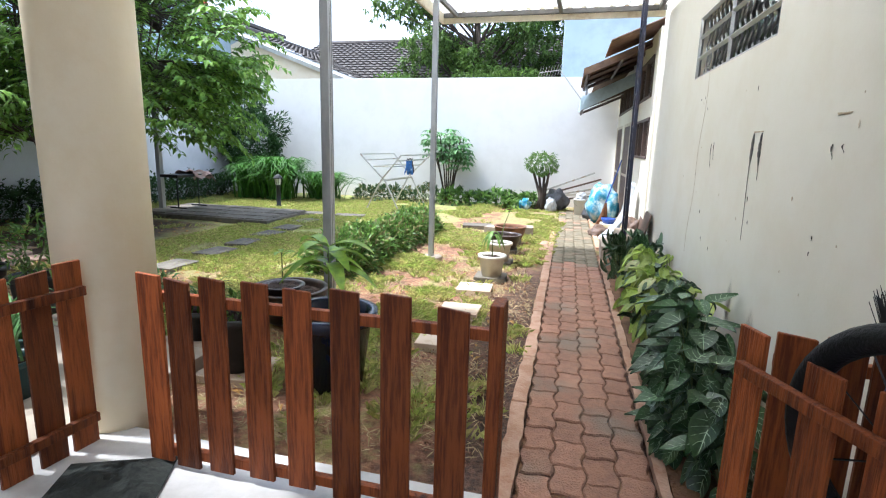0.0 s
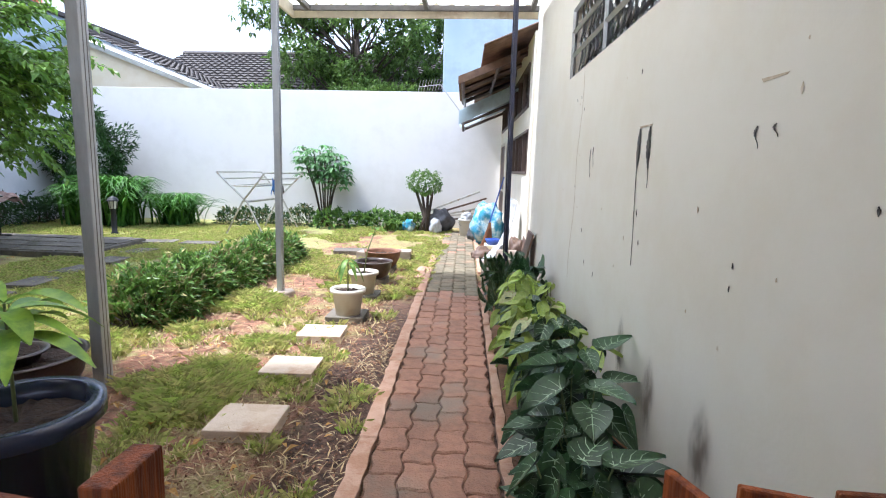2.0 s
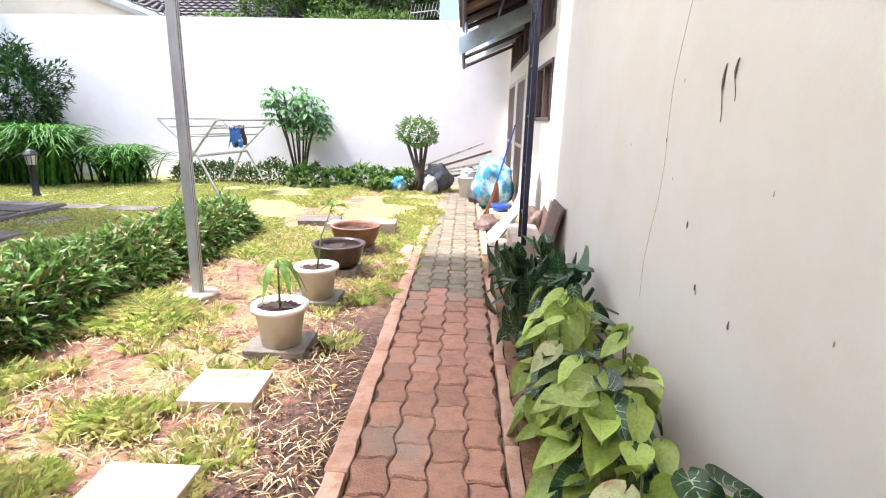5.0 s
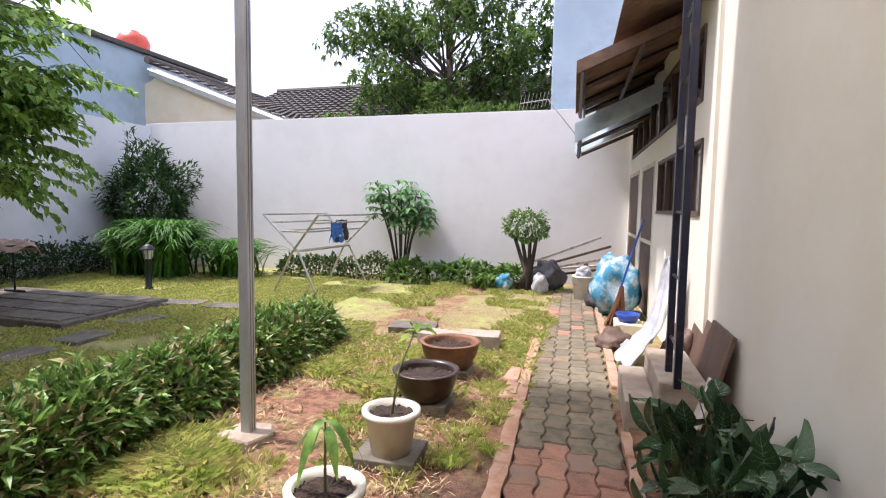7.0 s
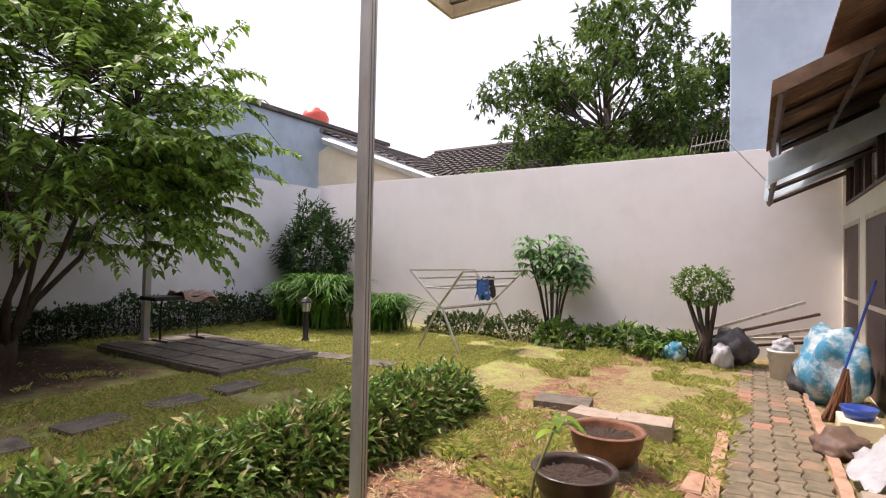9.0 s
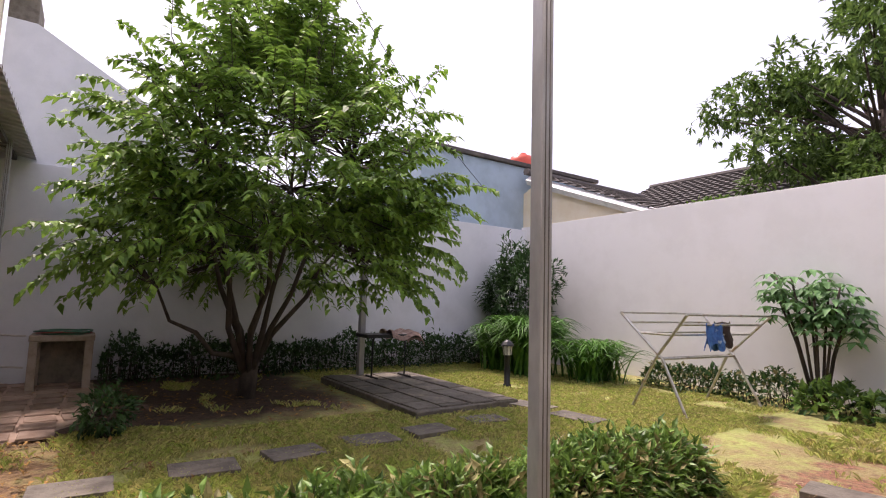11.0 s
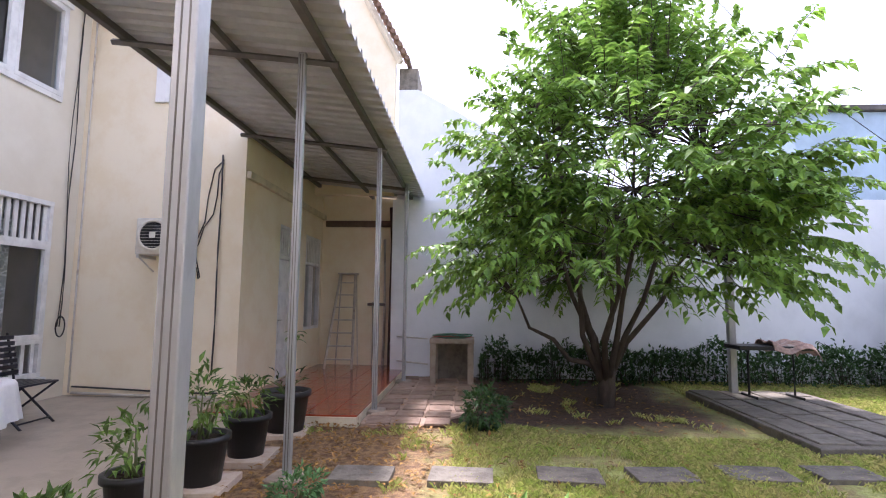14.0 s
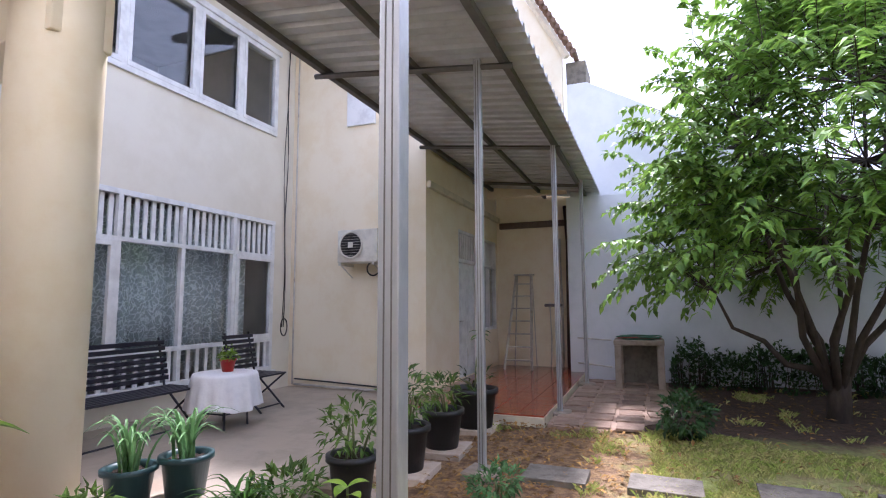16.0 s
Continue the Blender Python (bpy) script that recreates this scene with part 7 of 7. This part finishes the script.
def service_wing():
    def at(y, z, d=0.0):
        return (1.22 + lean(y) + d, y, z)

    def frame_box(t, y0, y1, z0, z1, d0, d1, mat, name):
        bm = bmesh.new()
        c = [bm.verts.new(at(y, z, d)) for d in (d0, d1) for y, z in ((y0, z0), (y1, z0), (y1, z1), (y0, z1))]
        for f in ((0, 1, 2, 3), (7, 6, 5, 4), (0, 4, 5, 1), (1, 5, 6, 2), (2, 6, 7, 3), (3, 7, 4, 0)):
            bm.faces.new([c[i] for i in f])
        bmesh.ops.recalc_face_normals(bm, faces=bm.faces)
        return part(name, bm, mat, t)

    def glazed(name, label, y0, y1, z0, z1, divs, mat):
        t = tagged(thing(name, 0, 0, 0, "", "window"), label, "window", kind="structure")
        for ya, yb, za, zb in ((y0, y1, z0, z0 + 0.04), (y0, y1, z1 - 0.04, z1)):
            frame_box(t, ya, yb, za, zb, -0.02, 0.06, mat, "window_frame")
        for k in range(divs + 1):
            y = y0 + (y1 - y0) * k / divs
            frame_box(t, max(y0, y - 0.025), min(y1, y + 0.025), z0 + 0.04, z1 - 0.04, -0.015, 0.055, mat, "window_frame")
        for k in range(divs):
            ya, yb = y0 + (y1 - y0) * k / divs, y0 + (y1 - y0) * (k + 1) / divs
            p = frame_box(t, ya + 0.025, yb - 0.025, z0 + 0.04, z1 - 0.04, 0.03, 0.036, M_GLASS, "pane")
            p.visible_shadow = False

    glazed("window_6", "dark glazed window in the service wing", 9.2, 11.45, 1.42, 2.05, 4, M_FRAME_DARK)
    glazed("window_7", "row of dark clerestory panes below the eaves", 9.3, 14.5, 2.36, 2.98, 7, M_FRAME_DARK)
    for nm, y0, y1 in (("door_2", 11.8, 13.05), ("door_3", 13.45, 14.85)):
        t = tagged(thing(nm, 0, 0, 0, "", "door"), "closed dark brown timber door of the service wing", "door", kind="structure")
        frame_box(t, y0, y0 + 0.06, 0, 2.1, -0.006, 0.08, M_FRAME_PALE, "door_frame")
        frame_box(t, y1 - 0.06, y1, 0, 2.1, -0.006, 0.08, M_FRAME_PALE, "door_frame")
        frame_box(t, y0 + 0.06, y1 - 0.06, 2.04, 2.1, -0.006, 0.08, M_FRAME_PALE, "door_frame")
        frame_box(t, y0 + 0.06, y1 - 0.06, 0.0, 2.04, 0.008, 0.05, M_FRAME_DARK, "door_leaf")
        frame_box(t, y0 + 0.15, y1 - 0.15, 0.2, 0.95, 0.0, 0.012, M_FRAME_DARK, "door_panel")
        frame_box(t, y0 + 0.15, y1 - 0.15, 1.1, 1.9, 0.0, 0.012, M_FRAME_DARK, "door_panel")
        frame_box(t, y0 + 0.06, y1 - 0.06, 1.0, 1.05, -0.004, 0.006, M_FRAME_PALE, "door_rail")
    for nm, b in (("wall_service_back", (3.5, 3.6, 8.9, 15.0, -0.05, 3.3)), ("ceiling_service", (1.42, 3.5, 8.9, 15.0, 3.2, 3.3)), ("wall_service_side", (1.42, 3.5, 8.82, 8.9, -0.05, 3.3))):
        tagged(part(nm, boxed(*b), M_ROOM), "plain plastered inside of the service wing", "wall", kind="structure")

    # sagging corrugated eaves in overlapping lengths
    def sheet(y0, y1, x0, z0, x1, z1, mat, label, pitch=0.076, amp=0.014):
        verts, faces = [], []
        ys = np.arange(y0, y1, pitch / 4)
        for u in np.linspace(0, 1, 4):
            for k, y in enumerate(ys):
                verts.append((x0 + (x1 - x0) * u + lean(y), y, z0 + (z1 - z0) * u + amp * math.sin(k * math.pi / 2)))
        n = len(ys)
        for i in range(3):
            for k in range(n - 1):
                faces.append((i * n + k, i * n + k + 1, (i + 1) * n + k + 1, (i + 1) * n + k))
        ob = raw("eaves_sheet", verts, faces, mat, smooth=True)
        ob.modifiers.new("thick", "SOLIDIFY").thickness = 0.007
        tagged(ob, label, "roof", kind="structure")

    sheet(9.7, 12.3, 0.2, 2.82, 2.3, 3.72, M_RUSTY, "rusty brown corrugated eaves sheet")
    sheet(8.95, 10.4, 0.55, 3.12, 2.3, 3.84, M_RUSTY, "short rusty sheet lapped over the eaves")
    sheet(11.25, 14.4, 0.2, 2.46, 1.42, 2.98, M_PALE_SHEET, "pale zinc sheet hung below the eaves", 0.19, 0.02)
    sheet(12.2, 14.95, 0.5, 2.95, 2.3, 3.7, M_RUSTY, "rusty brown corrugated eaves sheet")
    for y, pts, mat, label in ((11.2, ((0.2, 2.27), (1.18, 2.74), (1.18, 2.98), (0.2, 2.52)), M_PALE_SHEET, "pale zinc panel closing the lower eaves"), (9.66, ((0.2, 2.72), (1.1, 3.1), (1.1, 3.2), (0.2, 2.84)), M_RUSTY, "brown board closing the upper eaves")):
        bm = bmesh.new()
        v = [bm.verts.new((x + lean(y), y, z)) for x, z in pts]
        bm.faces.new(v)
        ob = part("barge_panel", bm, mat)
        ob.modifiers.new("thick", "SOLIDIFY").thickness = 0.02
        tagged(ob, label, "panel", kind="structure")
    for y in (9.75, 10.6, 11.45, 12.25):
        bm = bmesh.new()
        rod(bm, (0.24 + lean(y), y, 2.78), (1.45 + lean(y), y, 3.29), 0.035, 0.035, 4)
        tagged(part("rafter", bm, M_FRAME_DARK), "dark timber rafter under the eaves", "beam", kind="structure")
    for y in (11.3, 12.8, 14.35):
        bm = bmesh.new()
        rod(bm, (0.24 + lean(y), y, 2.41), (1.25 + lean(y), y, 2.84), 0.03, 0.03, 4)
        tagged(part("rafter", bm, M_FRAME_DARK), "dark timber strut under the zinc sheet", "beam", kind="structure")
    for x, z, y0, y1 in ((0.27, 2.765, 9.7, 12.3), (0.8, 2.99, 9.7, 12.3), (0.27, 2.40, 11.3, 14.4)):
        bm = bmesh.new()
        rod(bm, (x + lean(y0), y0, z), (x + lean(y1), y1, z), 0.03, 0.03, 4)
        tagged(part("purlin", bm, M_FRAME_DARK), "dark timber batten under the eaves", "beam", kind="structure")
    for y in (11.5, 14.3):
        bm = bmesh.new()
        rod(bm, (0.3 + lean(y), y, 2.42), (0.3 + lean(y), y, 2.84), 0.022, 0.022, 4)
        tagged(part("hanger", bm, M_STEEL), "short steel hanger between two eaves sheets", "hanger", kind="structure")
    t = thing("aerial", -0.25, 14.7, WALL_TOP - 0.2, "bent white television aerial on a stick", "aerial")
    part("boom", rods([((0.35, 0.05, -0.55), (-0.35, -0.1, 0.32))], 0.012, 6), M_CHROME, t)
    part("boom", rods([((-0.35, -0.1, 0.32), (-0.85, -0.2, 0.24))], 0.01, 6), M_CHROME, t)
    for k in range(9):
        u = k / 8
        c = Vector((-0.3 - 0.55 * u, -0.1 - 0.1 * u, 0.33 - 0.08 * u))
        part("element", rods([(c + Vector((0.05, -0.2, 0.1)), c + Vector((-0.05, 0.2, -0.1)))], 0.005, 4), M_CHROME, t)


high_window()
for nm, b in (("wall_store_back", (2.6, 2.7, 3.4, 7.3, 1.6, 3.3)), ("ceiling_store", (1.46, 2.6, 3.4, 7.3, 3.2, 3.3)), ("floor_store", (1.46, 2.6, 3.4, 7.3, 1.6, 1.7)), ("wall_store_side", (1.46, 2.6, 3.3, 3.4, 1.6, 3.3)), ("wall_store_side", (1.46, 2.6, 7.3, 7.4, 1.6, 3.3))):
    tagged(part(nm, boxed(*b), M_ROOM), "plain plastered inside of a dim store", nm.split("_")[0], kind="structure")
wall_marks()
service_wing()

# ---- beyond the garden ----
def tiled_slope(name, a, b, c, d, rows, cols, label):
    """Overlapping rows of curved tiles between the eave a-b and the ridge d-c."""
    a, b, c, d = map(Vector, (a, b, c, d))
    verts, faces = [], []
    n = (b - a).cross(d - a).normalized()
    if n.z < 0:
        n = -n
    seg = 4
    for r in range(rows):
        for e, lift in ((0, 0.05), (1, 0.0)):
            u = (r + e) / rows
            for k in range(cols * seg + 1):
                v = k / (cols * seg)
                p = a.lerp(d, u).lerp(b.lerp(c, u), v)
                verts.append(p + n * (lift + 0.035 * abs(math.sin(math.pi * k / seg))))
        o = r * 2 * (cols * seg + 1)
        for k in range(cols * seg):
            w = cols * seg + 1
            faces.append((o + k, o + k + 1, o + w + k + 1, o + w + k))
            if r < rows - 1:
                faces.append((o + w + k, o + w + k + 1, o + 2 * w + k + 1, o + 2 * w + k))
    ob = raw(name, verts, faces, M_ROOF_TILE)
    return ob


h = thing("neighbour_house", -8.8, 18, 0, "neighbouring house with cream gable and dark tiled roof", "house")
def under(ob, parent):
    """Hang a mesh given in world places under a thing."""
    ob.parent = parent
    ob.matrix_parent_inverse = parent.matrix_basis.inverted()
    return ob


bm = bmesh.new()
v = [bm.verts.new(p) for p in ((-13.5, 15.9, 0), (-6.9, 15.9, 0), (-6.9, 15.9, 3.3), (-10.75, 15.9, 4.75), (-13.5, 15.9, 3.6))]
bm.faces.new(v)
r = bmesh.ops.extrude_face_region(bm, geom=list(bm.faces))
bmesh.ops.translate(bm, verts=[g for g in r["geom"] if isinstance(g, bmesh.types.BMVert)], vec=(0, 7, 0))
bmesh.ops.recalc_face_normals(bm, faces=bm.faces)
under(part("wall", bm, M_WALL), h)
bm = bmesh.new()
rod(bm, (-10.8, 15.72, 4.86), (-6.5, 15.72, 3.28), 0.13, 0.13, 4)
under(part("barge_board", bm, M_WHITE), h)
under(tiled_slope("roof", (-6.4, 15.65, 3.32), (-6.4, 24, 3.32), (-10.8, 24, 5.05), (-10.8, 15.65, 5.05), 15, 32, ""), h)
under(tiled_slope("roof", (-11.5, 16.6, 3.1), (1.0, 16.6, 3.1), (1.0, 22.5, 5.75), (-11.5, 22.5, 5.75), 20, 46, ""), h)
bm = bmesh.new()
rod(bm, (-10.8, 15.6, 5.1), (-10.8, 22.4, 5.1), 0.1, 0.1, 8)
under(part("ridge_cap", bm, M_ROOF_TILE), h)
bm = bmesh.new()
rod(bm, (-11.5, 22.5, 5.8), (1.0, 22.5, 5.8), 0.1, 0.1, 8)
under(part("ridge_cap", bm, M_ROOF_TILE), h)
b = thing("blue_building", -13.6, 15.0, 0, "plain pale blue neighbouring building", "building")
under(part("wall", boxed(-16.5, -11.2, 12.4, 19.0, 0, 5.35, 0.02), M_BLUE_WALL), b)
under(part("parapet", boxed(-16.6, -11.1, 12.3, 19.1, 5.35, 5.47, 0.02), M_ROOF_TILE), b)
t = thing("water_tank", -16.4, 20.6, 0.0, "red plastic water tank on a plain tower", "water tank")
part("stand", boxed(-0.7, 0.7, -0.7, 0.7, 0.0, 6.65, 0.02), M_GREY_WALL, t, "plain grey tower")
part("body", lathe([(0.55, 6.65), (0.58, 6.9), (0.55, 7.15), (0.58, 7.4), (0.46, 7.65), (0.22, 7.75), (0.2, 7.81)], 24), M_TANK, t)
b = thing("blue_house", 2.2, 17.2, 0, "tall plain blue-grey wall of a neighbouring house", "building")
under(part("wall", boxed(-0.62, 5.5, 15.6, 19.5, 0, 9.0, 0.02), M_BLUE_WALL), b)
far_tree(-3.6, 18.4, 3.6, 2.2, 2.7, 8.6, 62, 81, "large dark green tree behind the garden wall")
shrub("wall_shrub", -2.3, 15.9, 2.4, 2.0, 0.5, 0.75, 2600, 0.16, 0.06, M_LEAF_FAR, "dark creeper spilling over the wall top", 82, "shrub", 4)
shrub("wall_shrub", -5.6, 16.0, 2.6, 1.0, 0.4, 0.6, 900, 0.14, 0.05, M_LEAF_HEDGE, "light green bush behind the wall", 83, "shrub", 4)
shrub("wall_shrub", -10.75, 12.6, 2.7, 0.4, 0.9, 0.7, 700, 0.13, 0.05, M_LEAF_HEDGE, "thin green bush behind the boundary wall", 84, "shrub", 4)

# ---- grass ----
def grass():
    rnd = random.Random(91)
    verts, faces = [], []
    made = 0
    while made < 150000:
        x, y = rnd.uniform(-9.9, -0.2), rnd.uniform(3.6, 14.2)
        if rnd.random() < 0.4:
            x, y = rnd.uniform(-3.2, -0.2), rnd.uniform(3.0, 10)
        cover = noise.noise(Vector((x * 1.1, y * 1.1, 7))) + 0.5 * noise.noise(Vector((x * 3.3, y * 3.3, 1)))
        need = -0.35
        if x > -3.4:
            need = 0.34
        if x > -0.7 and y < 8:
            need = 0.5
        if x < -6.0 and y < 9:
            need = 0.45
        if y > 13.0:
            need = 0.1
        if x < -3.0 and y < 5.6:
            need = 0.3 if y > 5.1 else 0.55
        if cover < need + rnd.uniform(-0.2, 0.2):
            continue
        if (-8.7 < x < -5.5 and 8.95 < y < 10.7) or (x < -6.6 and y < 5.9) or (x < -2.2 and y < 4.0):
            continue
        a = rnd.uniform(0, 6.28)
        L = rnd.uniform(0.015, 0.042) * (1.0 + max(0.0, cover) * (2.2 if x > -3.0 else 0.6))
        w = rnd.uniform(0.003, 0.007)
        dx, dy = math.cos(a), math.sin(a)
        lean_out = rnd.uniform(0.6, 2.0)
        b = len(verts)
        verts += [(x - dy * w, y + dx * w, -0.02), (x + dy * w, y - dx * w, -0.02), (x + dx * L * lean_out * 0.5, y + dy * L * lean_out * 0.5, L * 0.8), (x + dx * L * lean_out, y + dy * L * lean_out, L)]
        faces += [(b, b + 1, b + 2), (b + 1, b + 3, b + 2)]
        made += 1
    # tufts that stand out of the thin turf beside the slabs
    tufts = 0
    while tufts < 430:
        x, y = rnd.uniform(-3.9, -0.22), rnd.uniform(2.9, 10.5)
        patch = noise.noise(Vector((x * 1.5, y * 1.5, 11))) + 0.5 * noise.noise(Vector((x * 4, y * 4, 2)))
        if patch < 0.02 + rnd.uniform(-0.15, 0.25) + (0.3 if x > -0.62 and y < 7 else 0.0) or -2.25 < x < -1.95:
            continue
        tufts += 1
        r = rnd.uniform(0.04, 0.12)
        for _ in range(int(45 + 500 * r)):
            a, q = rnd.uniform(0, 6.28), r * rnd.random() ** 0.6
            px, py = x + q * math.cos(a), y + q * math.sin(a)
            a += rnd.uniform(-0.9, 0.9)
            L, w = rnd.uniform(0.02, 0.06), rnd.uniform(0.002, 0.0045)
            dx, dy, out = math.cos(a), math.sin(a), rnd.uniform(0.5, 1.6)
            b = len(verts)
            verts += [(px - dy * w, py + dx * w, -0.02), (px + dy * w, py - dx * w, -0.02), (px + dx * L * out * 0.5, py + dy * L * out * 0.5, L * 0.8), (px + dx * L * out, py + dy * L * out, L * 0.85)]
            faces += [(b, b + 1, b + 2), (b + 1, b + 3, b + 2)]
    tagged(raw("grass", verts, faces, M_GRASS), "short patchy tropical lawn grass, partly dry", "grass", kind="stuff")


def leaf_litter():
    rnd = random.Random(92)
    places = []
    for _ in range(420):
        x, y = rnd.gauss(-7.6, 1.2), rnd.gauss(7.2, 1.2)
        places.append((Vector((x, y, 0.02)), Vector((rnd.uniform(-1, 1), rnd.uniform(-1, 1), 0.1)), (0, 0, 1)))
    for _ in range(900):
        x, y = rnd.uniform(-6.4, -3.2), 4.0 + abs(rnd.gauss(0, 0.9))
        places.append((Vector((x, y, 0.02)), Vector((rnd.uniform(-1, 1), rnd.uniform(-1, 1), 0.15)), (0, 0, 1)))
    for _ in range(350):
        x, y = rnd.uniform(-3.5, -0.3), rnd.uniform(3.0, 9.5)
        places.append((Vector((x, y, 0.015)), Vector((rnd.uniform(-1, 1), rnd.uniform(-1, 1), 0.1)), (0, 0, 1)))
    tagged(raw("fallen_leaves", *scatter_leaves(places, 0.075, 0.03, rnd), M_LEAF_FALLEN), "scattered dry fallen leaves on the soil", "leaf litter", kind="stuff")


def straw_litter():
    """Dry clippings and soil crumbs that lie about on the strip beside the path."""
    rnd = random.Random(93)
    for name, mat, count, length, width, label in (("straw", M_STRAW_BITS, 15000, 0.075, 0.008, "dry straw clippings strewn over bare soil"), ("soil_crumbs", M_CRUMB, 2600, 0.02, 0.014, "loose dark soil crumbs beside the path")):
        places = []
        while len(places) < count:
            x, y = rnd.uniform(-3.4, -0.18), rnd.uniform(2.7, 10.5)
            if name == "soil_crumbs":
                x = -0.2 - abs(rnd.gauss(0, 0.45)) + lean(y)
                y = rnd.uniform(2.7, 8.0)
            if noise.noise(Vector((x * 1.7, y * 1.7, 4))) < rnd.uniform(-0.5, 0.3):
                continue
            places.append((Vector((x, y, 0.012)), Vector((rnd.uniform(-1, 1), rnd.uniform(-1, 1), rnd.uniform(0.0, 0.5))), (0, 0, 1)))
        tagged(raw(name, *scatter_leaves(places, length, width, rnd, 0.5 if name == "soil_crumbs" else 0.1, 0.1), mat), label, "litter", kind="stuff")


M_STRAW_BITS = material("straw_bits", (0.44, 0.34, 0.18), 0.8, second=(0.30, 0.20, 0.10), scale=9, bump=0, random_amount=0.35, island=True)
M_CRUMB = material("soil_crumb", (0.26, 0.135, 0.08), 0.95, second=(0.17, 0.09, 0.055), scale=20, bump=0, random_amount=0.4, island=True)
grass()
leaf_litter()
straw_litter()
